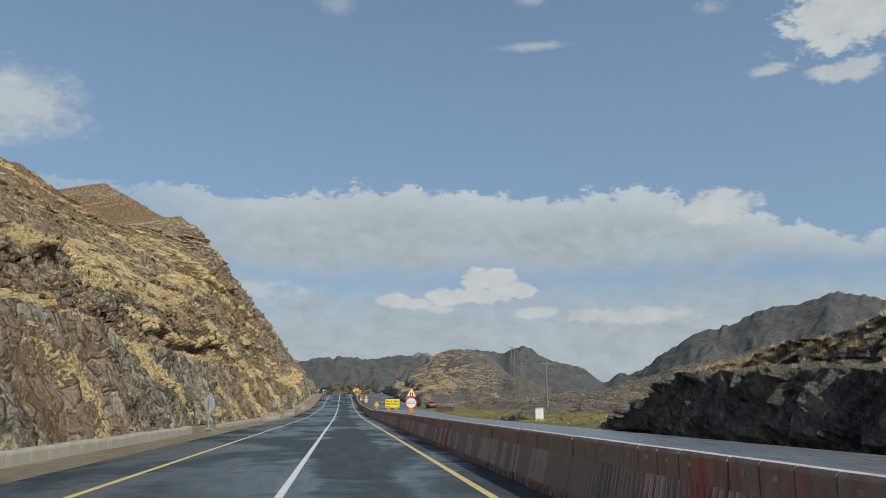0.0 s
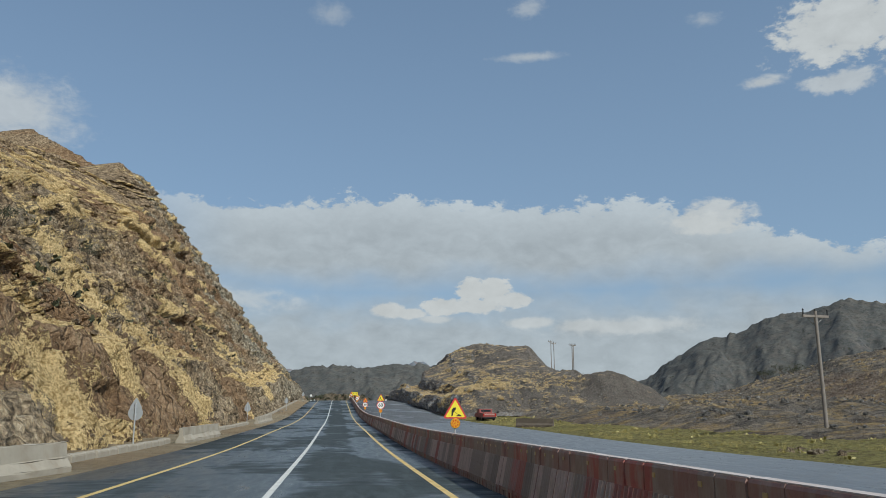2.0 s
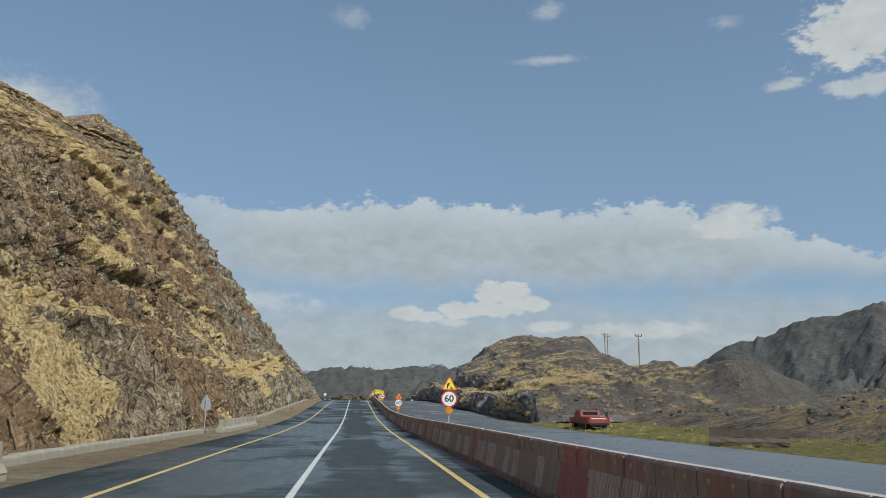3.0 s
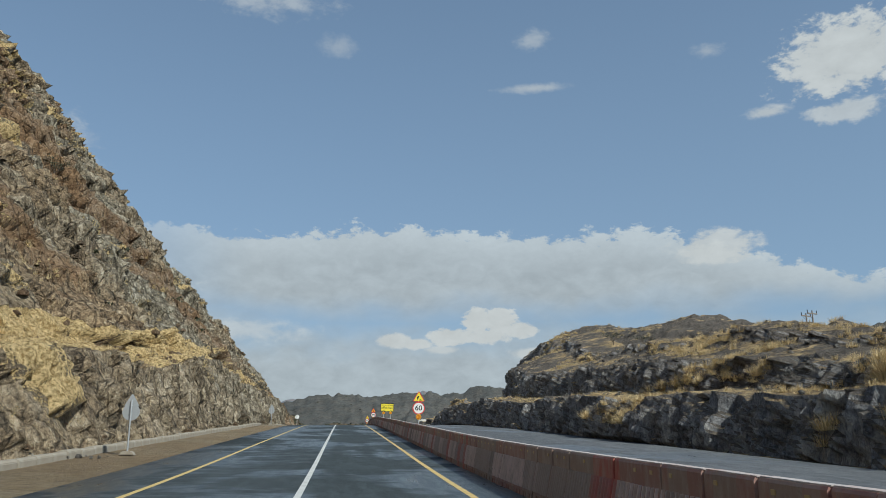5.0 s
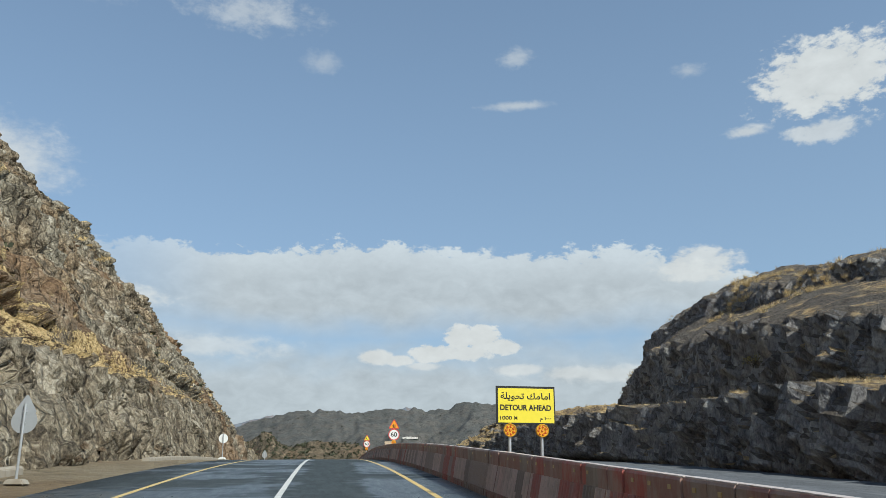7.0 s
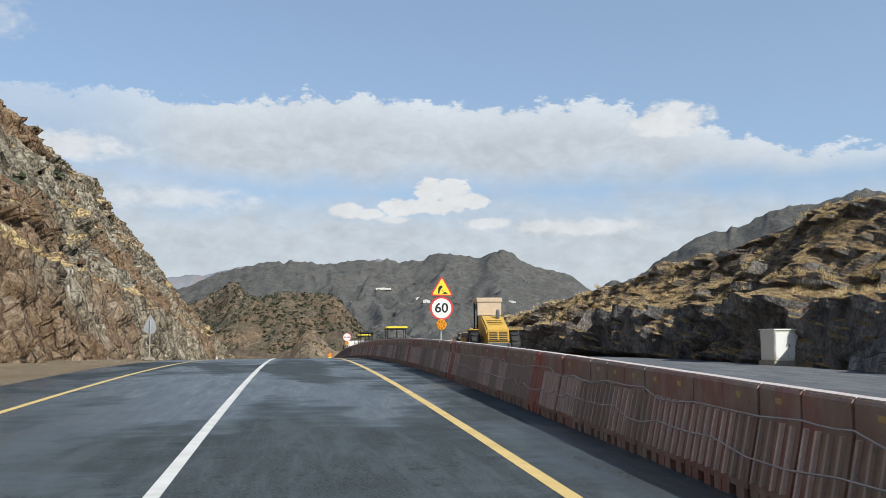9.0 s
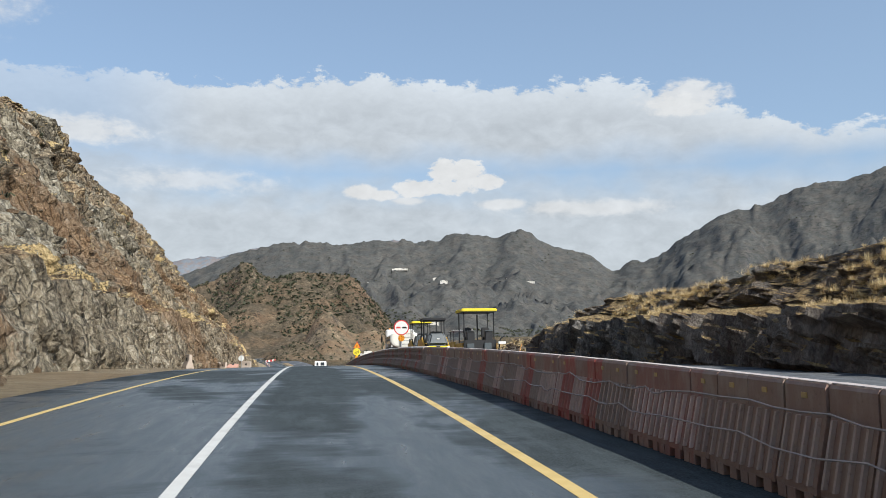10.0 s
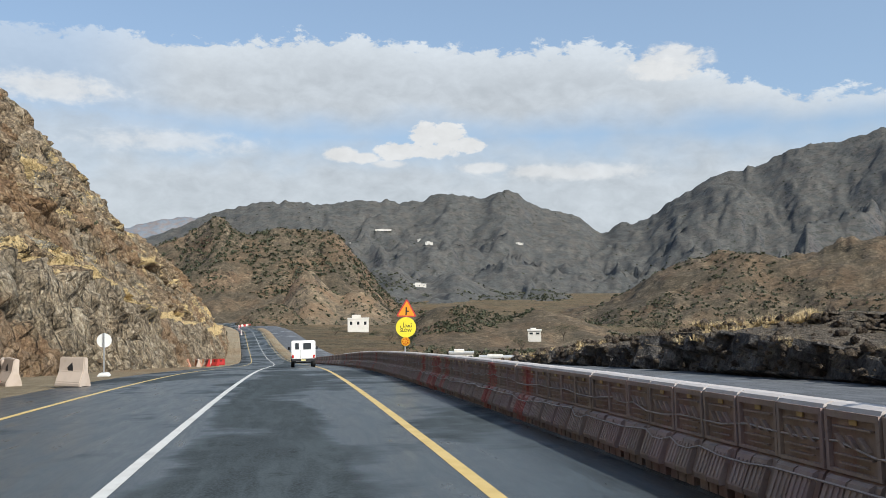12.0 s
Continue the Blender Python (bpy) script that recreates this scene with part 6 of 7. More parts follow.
offroad_wagon(2.55, 461.8, 0)


PICKUP_RED = plain("dusty_red_paint", (.30, .055, .045), .5, spot=.2, scale=5, dirt=(.2, .12, .09, .5))


def pickup(x, y, yaw):
    ob = thing("pickup_truck", "red pickup truck stopped at the road edge", "car", pose(x, y, float(road_z(y)) - .05, 1.5, 0, yaw))
    prism_part("cab", ob, PICKUP_RED, [(1.9, .5), (1.9, 1.0), (2.0, 1.5), (3.1, 1.5), (3.6, 1.0), (4.7, .95), (4.75, .5)], "x", -.82, .82, .05, "red cab")
    for s in (-1, 1):
        box_part("bed_side", ob, PICKUP_RED, (s * .80 - .04, s * .80 + .04, .0, 1.9, .5, 1.02), .02, "red bed side")
        wheel(ob, s * .70, .8, .36, .36, .24, M_STEEL)
        wheel(ob, s * .70, 3.8, .36, .36, .24, M_STEEL)
        box_part("tail_lamp", ob, M_LAMP_R, (s * .74 - .06, s * .74 + .06, -.03, .0, .7, .92), .01)
        box_part("load_stake", ob, M_DARK, (s * .72 - .03, s * .72 + .03, .1, .16, 1.0, 1.5), .01)
    box_part("tailgate", ob, PICKUP_RED, (-.76, .76, -.02, .05, .55, 1.0), .02, "red tailgate")
    box_part("tailgate_strip", ob, S_WHITE, (-.6, .6, -.026, -.019, .86, .92), .002)
    box_part("bed_floor", ob, M_DARK, (-.76, .76, .0, 1.9, .5, .56), .01)
    box_part("rear_window", ob, GLASS, (-.6, .6, 1.93, 1.97, 1.08, 1.4), .01)
    box_part("bumper", ob, M_DARK, (-.76, .76, -.12, .0, .38, .52), .03)
    box_part("underbody", ob, M_DARK, (-.6, .6, .1, 4.5, .26, .5), .04)
    return ob


pickup(19.6, 171.5, 3)


# ---------------------------------------------------------------- concrete, posts and boxes
def rz(y, dz=0.0):
    return float(road_z(y)) + dz


def jersey(name, x0, y0, x1, y1, h, label, w=.5, group="concrete edge walls", mat=None):
    """A worn concrete wall piece with a sloping foot, from one end to the other."""
    d = Vector((x1 - x0, y1 - y0))
    L = d.length
    bm = bmesh.new()
    add_prism(bm, [(-w / 2, 0), (-w / 2, h * .22), (-w * .22, h * .5), (-w * .16, h), (w * .16, h), (w * .22, h * .5), (w / 2, h * .22), (w / 2, 0)], "y", 0, L, .02)
    rng = random.Random(int(y0 * 7))
    bmesh.ops.subdivide_edges(bm, edges=[e for e in bm.edges if e.calc_length() > L * .6], cuts=10)
    for v in bm.verts:
        v.co += Vector((rng.uniform(-.02, .02), 0, rng.uniform(-.03, .02) if v.co.z > .1 else 0))
    me = bpy.data.meshes.new(name)
    bm.to_mesh(me)
    bm.free()
    me.materials.append(mat or CONCRETE)
    ob = new(name, me)
    ob.matrix_basis = pose(x0, y0, rz(y0, -.03), math.degrees(math.atan((rz(y1) - rz(y0)) / L)), 0, math.degrees(math.atan2(-(x1 - x0), y1 - y0)))
    tagged(ob, label, "concrete barrier", group)
    return ob


def kerb_run(y0, y1, x0, x1, h, step=1.5):
    """A low kerb of cast pieces."""
    run = thing("kerb", "low weathered concrete kerb beside the shoulder", "kerb", kind="structure")
    rng = random.Random(int(y0))
    bm = bmesh.new()
    add_prism(bm, [(-.2, -.1), (-.2, h * .85), (-.12, h), (.14, h), (.2, h * .8), (.2, -.1)], "y", .01, step - .01, .02)
    me = bpy.data.meshes.new("kerb_stone")
    bm.to_mesh(me)
    bm.free()
    me.materials.append(CONCRETE)
    y = y0
    while y < y1:
        f = (y - y0) / (y1 - y0)
        o = new("kerb_stone", me)
        o.parent = run
        o.matrix_basis = pose(x0 + (x1 - x0) * f + rng.uniform(-.03, .03), y, rz(y, rng.uniform(-.03, .02)),
                              math.degrees(math.atan((rz(y + 1) - rz(y)))), rng.uniform(-2, 2), rng.uniform(-.8, .8))
        y += step


kerb_run(-8, 47, -7.5, -7.4, .42)
kerb_run(60, 88, -7.6, -7.6, .28)
kerb_run(100, 117, -7.6, -7.6, .30)
kerb_run(130, 160, -7.9, -7.9, .30)
kerb_run(180, 282, -8.9, -8.7, .34)
kerb_run(300, 345, -8.4, -8.2, .25)
jersey("concrete_wall", -7.2, 89.7, -6.4, 97.4, .85, "weathered concrete wall piece on the shoulder")
jersey("concrete_wall", -6.9, 118.0, -6.5, 128.6, .85, "weathered concrete wall piece on the shoulder")
jersey("concrete_wall", -7.1, 161.9, -6.8, 177.0, .8, "long weathered concrete wall piece on the shoulder")
jersey("concrete_wall", 17.6, 147.2, 20.6, 145.4, .8, "dark concrete wall piece beside the road", .55, mat=plain("dark_concrete", (.13, .105, .08), .9, spot=.2, scale=3, bumpy=.01))

WATER_BAR = plain("faded_plastic", (.55, .46, .38), .6, spot=.12, scale=4, dirt=(.25, .18, .12, .5))


def loose_barrier(x, y, yaw, tilt, label, mat=None, h=.95, L=1.0):
    """A loose plastic barrier unit with a slot through it."""
    ob = thing("loose_barrier", label, "barrier", pose(x, y, rz(y, .02), 0, tilt, yaw), "loose barrier units")
    bm = bmesh.new()
    add_prism(bm, [(-.26, 0), (-.26, .14), (-.12, .5), (-.09, h), (.09, h), (.12, .5), (.26, .14), (.26, 0)], "y", -L / 2, L / 2, .03)
    b = part("body", bm, mat or WATER_BAR, ob)
    for s in (-1, 1):
        bm = bmesh.new()
        add_prism(bm, [(-.1, .5), (.1, .45), (.14, .62), (-.04, .78)], "x", s * .118 - .006, s * .118 + .006)
        part("slot", bm, M_DARK, b)
        bm = bmesh.new()
        add_box(bm, s * .2 - .05, s * .2 + .05, -L / 2 - .01, L / 2 + .01, .0, .1, .01)
        part("foot", bm, mat or WATER_BAR, b)
    return ob


loose_barrier(-5.3, 434.6, 62, 4, "faded beige plastic barrier unit with dark slot")
loose_barrier(-8.2, 437.5, 20, -8, "faded pinkish plastic barrier unit beside the rock")
loose_barrier(-7.8, 436.4, 35, 6, "faded pinkish plastic barrier unit beside the rock")
loose_barrier(-6.95, 405.4, 25, 3, "faded beige plastic barrier unit on the shoulder")
ORANGE_TILE = plain("faded_pink_plastic", (.60, .34, .26), .6, spot=.12, dirt=(.35, .25, .18, .5))
loose_barrier(-6.2, 428.3, 70, 48, "faded pink plastic barrier unit tipped over", ORANGE_TILE, .7)
ORANGE_PALE = plain("faded_orange", (.62, .28, .17), .6, spot=.12, dirt=(.35, .25, .18, .5))
for k in range(9):
    loose_barrier(-9.4 + (k % 3) * .7, 500 + k * 3.2, 10 * k, (k % 3) * 6 - 6, "faded red or beige plastic unit at the road edge", (ORANGE_PALE, WATER_BAR, M_RED)[k % 3], .9)


def stones(name, centre, n, spread, sizes, mat, label, category, seed, heap=.0, kind=""):
    """A scatter or heap of broken stones, each with its own facets."""
    rng = random.Random(seed)
    ob = thing(name, label, category, Matrix.Translation(centre), kind=kind)
    for i in range(n):
        r = sizes[0] + (sizes[1] - sizes[0]) * rng.random() ** 2
        a, d = rng.uniform(0, 6.283), math.sqrt(rng.random())
        x, y = math.cos(a) * d * spread[0], math.sin(a) * d * spread[1]
        z = heap * max(0, 1 - d) * rng.uniform(.3, 1) + r * .3
        bm = bmesh.new()
        bmesh.ops.create_icosphere(bm, subdivisions=1, radius=r)
        for v in bm.verts:
            v.co = Vector((v.co.x * rng.uniform(.7, 1.2), v.co.y * rng.uniform(.7, 1.2), v.co.z * rng.uniform(.5, .95)))
        bmesh.ops.transform(bm, matrix=pose(x, y, z, rng.uniform(0, 360), rng.uniform(0, 360), 0), verts=bm.verts[:])
        part("stone", bm, mat, ob)
    return ob


STONE_GREY = rock_material("grey_stone", [(.42, (.08, .08, .08)), (.5, (.25, .24, .225)), (.6, (.50, .48, .43))], grass_amount=0, streak=(2, 2, 2), rust=.1)
STONE_BROWN = rock_material("brown_stone", [(.42, (.05, .042, .034)), (.5, (.15, .12, .09)), (.6, (.34, .28, .21))], grass_amount=0, streak=(2, 2, 2), rust=.2)
STONE_TAN = rock_material("tan_stone", [(.42, (.15, .11, .075)), (.5, (.31, .24, .16)), (.6, (.50, .42, .30))], grass_amount=0, streak=(2, 2, 2))
stones("rock_heap", (18.6, 83.2, rz(83) - .1), 120, (1.5, 1.2), (.1, .24), STONE_GREY, "heap of broken dark grey rock beside the road", "rock heap", 3, heap=1.2)
stones("earth_heap", (18.4, 86.2, rz(86) - .3), 40, (1.3, 1.0), (.18, .4), STONE_TAN, "heap of reddish earth clods", "earth heap", 4, heap=.7)
stones("rubble", (20.3, 104, rz(104) - .1), 26, (1.6, 3.0), (.12, .35), STONE_TAN, "pale rubble lying on the grass", "rubble", 6)
stones("rubble", (-8.4, 137, rz(137)), 22, (.5, 6.0), (.05, .2), STONE_GREY, "dark stones lying along the rock foot", "rubble", 7)
stones("rubble", (-8.6, 30, rz(30)), 34, (.5, 18.0), (.05, .22), STONE_TAN, "loose stones lying along the rock foot", "rubble", 8)
stones("rubble", (-8.0, 372, rz(372) - .1), 20, (.6, 3.0), (.06, .25), STONE_TAN, "loose tan stones beside the sign foot", "rubble", 9)
stones("rubble", (-8.2, 216, rz(216)), 18, (.5, 3.0), (.05, .18), STONE_GREY, "dark stones beside the sign foot", "rubble", 10)


def cabinet(x, y, w, h, yaw, label):
    ob = thing("equipment_cabinet", label, "cabinet", pose(x, y, rz(y, .05), 0, 0, yaw))
    box_part("plinth", ob, CONCRETE, (-w / 2 - .08, w / 2 + .08, -.05, .75, -.2, .1), .02)
    body = box_part("body", ob, plain("cabinet_white", (.74, .72, .64), .45, spot=.06, dirt=(.35, .28, .2, .4)), (-w / 2, w / 2, 0, .7, .1, h), .02)
    box_part("lid", ob, S_WHITE, (-w / 2 - .04, w / 2 + .04, -.04, .74, h, h + .05), .01)
    for s in (-1, 1):
        d = box_part("door", body, S_WHITE, (s * w * .245 - w * .22, s * w * .245 + w * .22, -.012, -.001, .18, h - .08), .006)
        box_part("handle", d, M_DARK, (s * .05 - .01, s * .05 + .01, -.03, -.012, h * .5, h * .58), .004)
    return ob


cabinet(20.3, 80.4, .85, 1.15, 4, "off-white steel cabinet standing beside the road")
cabinet(17.35, 342.6, 1.05, 1.1, 8, "off-white steel cabinet beside the rock cut")

POLE = plain("pole_wood", (.26, .23, .20), .8, spot=.2, scale=4)


def utility_pole(x, y, z, h, label, yaw=0.0, arm=True):
    ob = thing("utility_pole", label, "utility pole", pose(x, y, z, 0, .3, yaw))
    bm = bmesh.new()
    add_cyl(bm, (0, 0, -.4), (0, 0, h), .13, .09, 12)
    part("pole", bm, POLE, ob)
    bm = bmesh.new()
    add_cyl(bm, (.13, .04, -.3), (.13, .04, h - .3), .05, .05, 8)
    part("conduit", bm, M_STEEL, ob)
    if arm:
        cr = box_part("crossarm", ob, POLE, (-.95, .95, -.06, .06, h - .42, h - .26), .01)
        for s in (-.9, 0, .9):
            bm = bmesh.new()
            add_cyl(bm, (s, 0, h - .26), (s, 0, h + .12), .05, .035, 10)
            add_cyl(bm, (s, 0, h + .02), (s, 0, h + .05), .08, .08, 10)
            part("insulator", bm, M_DARK, cr)
        for s in (-1, 1):
            tube_part("brace", ob, M_STEEL, [(s * .6, .07, h - .4), (0, .1, h - .95)], .02)
    return ob


utility_pole(31.0, 120.0, rz(120, -.2), 8.0, "weathered utility pole with a single crossarm", 8)


# ---------------------------------------------------------------- the gravel slope beside the verge
SCREE = rock_material("dark_scree", [(.41, (.04, .036, .032)), (.47, (.13, .115, .098)), (.54, (.26, .225, .18)), (.62, (.46, .39, .29))], grass=(.62, .45, .19), grass_amount=.75, streak=(1.6, 1.6, 1.6), scale=1.6, flat_at=.93, rust=.25)


def build_scree():
    xs, ys = np.arange(24, 170, .9), np.arange(56, 262, .9)
    X, Y = np.meshgrid(xs, ys, indexing="ij")
    H = lerp([(24, 0), (31, 1.8), (42, 2.4), (57, 2.6), (68, 3.4), (84, 9), (110, 15), (170, 17)], X)
    front = np.clip((Y - 84 - (X - 40) * .25) / 62, 0, 1)
    front = front * front * (3 - 2 * front)
    back = np.clip((262 - Y) / 60, 0, 1)
    h = H * front * back
    h = h + (fbm(X * .08, Y * .08, 4, 50) * .7 + facets(X * .55, Y * .55, 4) * .16 + facets(X * 1.05, Y * 1.05, 9) * .10) * np.clip(h / 2, 0, 1)
    Z = road_z(Y) - .55 + h
    SAMPLES["scree"] = (X, Y, Z, np.full(X.shape, 9.0))
    tagged(grid_mesh("gravel_hill", X, Y, Z, SCREE, True), "hill of dark gravel and loose rock", "hill", kind="structure")


build_scree()


def verge():
    xs, ys = np.concatenate([np.arange(16.9, 19.5, .35), np.arange(19.5, 34, .8)]), np.arange(50, 205, .8)
    X, Y = np.meshgrid(xs, ys, indexing="ij")
    Z = road_z(Y) - .06 + np.clip((X - 17.4) / 2, 0, 1) * (.12 + fbm(X * .5, Y * .35, 4, 70) * .16) + np.clip((X - 24) / 10, 0, 1) * .25
    SAMPLES["verge"] = (X, Y, Z, np.full(X.shape, 9.0))
    tagged(grid_mesh("verge", X, Y, Z, VERGE, True), "grassy verge of dry yellow-green grass and soil", "verge", kind="structure")


VERGE = rock_material("verge_soil", [(.41, (.08, .064, .035)), (.47, (.17, .145, .066)), (.54, (.27, .235, .105)), (.62, (.38, .33, .18))], grass=(.36, .33, .11), grass_amount=.8, streak=(1, 1, 1), scale=1.4, rust=.15)
verge()


# ---------------------------------------------------------------- plants
def leaf_material(name, a, b):
    m, nt, bs = material(name)
    g = nt.nodes.new("ShaderNodeNewGeometry")
    nt.links.new(mixc(nt, g.outputs["Random Per Island"], a, b), bs.inputs["Base Color"])
    bs.inputs["Roughness"].default_value = .75
    return m


STRAW = leaf_material("dry_straw", (.44, .33, .16), (.84, .68, .40))
GREENISH = leaf_material("green_straw", (.24, .21, .06), (.55, .47, .19))
LEAF = leaf_material("scrub_leaf", (.026, .034, .018), (.075, .078, .038))
BARK = plain("bark", (.13, .10, .07), .9, spot=.25, scale=12)


def tufts(name, where, n, seed, mat, label, keep, height=(.18, .42)):
    """Many small dry grass tufts on a surface, as one piece of undergrowth."""
    X, Y, Z, S = SAMPLES[where]
    rng = np.random.default_rng(seed)
    ok = np.argwhere(keep(X, Y, Z, S))
    if not len(ok):
        return
    pick = ok[rng.integers(0, len(ok), n)]
    i, j = pick.T
    blades = 64
    at = np.stack([X[i, j], Y[i, j], Z[i, j] - .05], -1) + np.concatenate([rng.uniform(-.3, .3, (n, 2)), np.zeros((n, 1))], 1)
    h0 = rng.uniform(*height, (n, 1)) * (.75 + .5 * rng.random((n, 1)))
    a = rng.uniform(0, 6.283, (n, blades))
    out = np.stack([np.cos(a), np.sin(a), 0 * a], -1)
    side = np.stack([-np.sin(a), np.cos(a), 0 * a], -1)
    # blades of like length fan out into a rounded tuft
    e = rng.uniform(.15, 1.5, (n, blades))
    tip = (out * np.cos(e)[..., None] + np.array([0, 0, 1]) * np.sin(e)[..., None]) * (h0 * rng.uniform(.8, 1.0, (n, blades)))[..., None]
    root = at[:, None] + out * (rng.uniform(0, .16, (n, blades)) * h0 / .3)[..., None]
    wd = side * (.022 * h0)[..., None]
    tri = np.stack([root - wd, root + wd, root + tip], 2).reshape(-1, 3)
    ob = new(name, mesh_of(name, tri, np.arange(len(tri)).reshape(-1, 3), mat))
    tagged(ob, label, "dry grass", kind="stuff")


tufts("grass", "verge", 5000, 1, GREENISH, "yellow-green dry grass on the verge", lambda X, Y, Z, S: (X > 18.2) & (fbm(X * .15, Y * .12, 3, 90) > -.25) & (Y < 195), (.08, .24))
tufts("grass", "rock_hill", 1500, 2, STRAW, "golden dry grass along the rock ledge", lambda X, Y, Z, S: (S > 1.1) & (S < 2.02) & (fbm(Y * .2, Y * 0, 3, 12) > -.1), (.14, .28))
tufts("grass", "rock_hill", 1500, 12, STRAW, "golden rounded tussocks on the gravel slope", lambda X, Y, Z, S: (S > 2.5) & (S < 3.35) & (fbm(X * .25, Y * .12, 3, 13) > .30), (.28, .5))
tufts("grass", "rock_hill", 700, 9, STRAW, "golden dry grass clumps on the rock face", lambda X, Y, Z, S: (S > .35) & (S < 3.0) & (Y > 190) & (Y < 238) & (fbm(Y * .25, Z * .35, 3, 21) > .25), (.3, .55))
tufts("grass", "rock_hill", 420, 14, STRAW, "large rounded golden tussocks hanging on the rock face", lambda X, Y, Z, S: (S > .3) & (S < 2.9) & (Y > 191) & (Y < 216) & (fbm(Y * .3, Z * .4, 3, 24) > -.05), (.4, .7))
tufts("grass", "rock_hill", 900, 15, STRAW, "golden dry grass along the hill top", lambda X, Y, Z, S: (S > 2.9) & (S < 3.3) & (Y < 232), (.22, .42))
tufts("grass", "rock_spur", 2000, 3, STRAW, "golden dry grass on the rock shelf", lambda X, Y, Z, S: (S > 1.1) & (S < 3.4) & (fbm(X * .3, Y * .3, 3, 14) > -.1), (.15, .38))
tufts("grass", "rock_cut", 1200, 4, STRAW, "dry grass on top of the rock cut", lambda X, Y, Z, S: (S > 1.1) & (S < 3.3) & (Y > -10), (.15, .38))
tufts("grass", "rubble_bank", 1100, 5, STRAW, "dry tufts among the broken rock", lambda X, Y, Z, S: (S > .8) & (S < 3.5) & (fbm(X * .4, Y * .3, 3, 15) > .0), (.15, .38))
tufts("grass", "cliff", 4500, 6, STRAW, "dry golden grass on the cliff ledges", lambda X, Y, Z, S: (((S > 1.05) & (S < 2.02)) | ((S > 2.05) & (S < 3.0) & (fbm(Y * .09, Z * .22, 3, 16) > .35))) & (Y > 0) & (Y < 260), (.18, .42))
tufts("grass", "cliff", 3000, 11, STRAW, "dry golden grass along the top of the cut", lambda X, Y, Z, S: (S > 2.88) & (S < 3.12) & (Y > 5) & (Y < 240), (.2, .45))
tufts("grass", "cliff", 1100, 7, STRAW, "sparse dry grass on the grey cliff", lambda X, Y, Z, S: (((S > 1.05) & (S < 2.02)) | ((S > 2.05) & (S < 3.0) & (fbm(Y * .09, Z * .22, 3, 18) > .55))) & (Y >= 260) & (Y < 560), (.18, .4))
tufts("grass", "scree", 2600, 8, STRAW, "dry grass on the gravel hill", lambda X, Y, Z, S: (Z - road_z(Y) > 1.5) & (fbm(X * .12, Y * .12, 3, 19) > .2), (.18, .42))


def shrub(x, y, z, h, r, label, seed, leaves=420, trunk=True, mat=None):
    """A thorny shrub or small tree: limbs and a loose crown of small leaf clumps."""
    rng = random.Random(seed)
    ob = thing("shrub" if h < 2.2 else "tree", label, "shrub" if h < 2.2 else "tree", Matrix.Translation((x, y, z)))
    bm = bmesh.new()
    tips = []
    th = h * .35
    add_cyl(bm, (0, 0, -.3), (0, 0, th), h * .035, h * .026, 8)
    for k in range(7):
        a = k * .9 + rng.uniform(-.3, .3)
        p = Vector((math.cos(a) * r * .45, math.sin(a) * r * .45, h * rng.uniform(.5, .75)))
        add_cyl(bm, (0, 0, th * rng.uniform(.5, 1)), p, h * .018, h * .010, 6)
        for j in range(3):
            q = p + Vector((rng.uniform(-.5, .5) * r, rng.uniform(-.5, .5) * r, h * rng.uniform(.05, .3)))
            add_cyl(bm, p, q, h * .009, h * .004, 5)
            tips.append(q)
    part("trunk", bm, BARK, ob)
    vs, fs = [], []
    for i in range(leaves):
        c = rng.choice(tips)
        c = c + Vector((rng.gauss(0, r * .22), rng.gauss(0, r * .22), rng.gauss(0, h * .07)))
        s = rng.uniform(.05, .13) * (h / 2.5) ** .5
        e = Euler((rng.uniform(0, 6.28), rng.uniform(0, 6.28), rng.uniform(0, 6.28))).to_matrix()
        b = len(vs)
        vs += [tuple(c + e @ Vector(p)) for p in ((-s, 0, 0), (0, -s * .5, 0), (s, 0, 0), (0, s * .5, s * .2))]
        fs += [(b, b + 1, b + 2, b + 3)]
    o = new("crown", mesh_from("crown", vs, fs, mat or LEAF))
    o.parent = ob
    return ob


def surface_z(where, x, y):
    X, Y, Z, S = SAMPLES[where]
    k = np.argmin((X - x) ** 2 + (Y - y) ** 2)
    return float(Z.flat[k])


shrub(35.5, 286, surface_z("rock_hill", 35.5, 286) - .1, 1.6, 1.5, "thorny shrub on the hill crest", 1, 260)
shrub(33, 268, surface_z("rock_hill", 33, 268) - .1, 1.2, 1.2, "thorny shrub on the hill crest", 2, 200)
shrub(24.5, 296, surface_z("rock_hill", 24.5, 296) - .1, .9, .7, "pale spiky shrub on a rock ledge", 3, 150, mat=GREENISH)
shrub(36.3, 389.5, surface_z("rock_spur", 36.3, 389.5) - .2, 3.6, 2.4, "feathery green tree behind the rock shelf", 4, 800, mat=leaf_material("feather_leaf", (.05, .09, .02), (.16, .19, .06)))
shrub(30.0, 378, surface_z("rock_spur", 30, 378) - .1, 1.5, 1.2, "green shrub on the rock shelf", 5, 300)
shrub(25, 352, surface_z("rock_spur", 25, 352) - .1, 1.0, .8, "green shrub on the rock shelf", 6, 220, mat=GREENISH)
for k, (x, y, h) in enumerate(((97, 232, 3.4), (91, 228, 4.2), (84, 224, 2.8), (103, 236, 3.0))):
    shrub(x, y, surface_z("scree", x, y) - .3, h, h * .8, "dark green acacia tree on the ridge", 20 + k, 600)
shrub(60, 276, surface_z("rock_hill", 60, 276) - .3, 2.8, 2.0, "dark green acacia tree beside the poles", 31, 500)
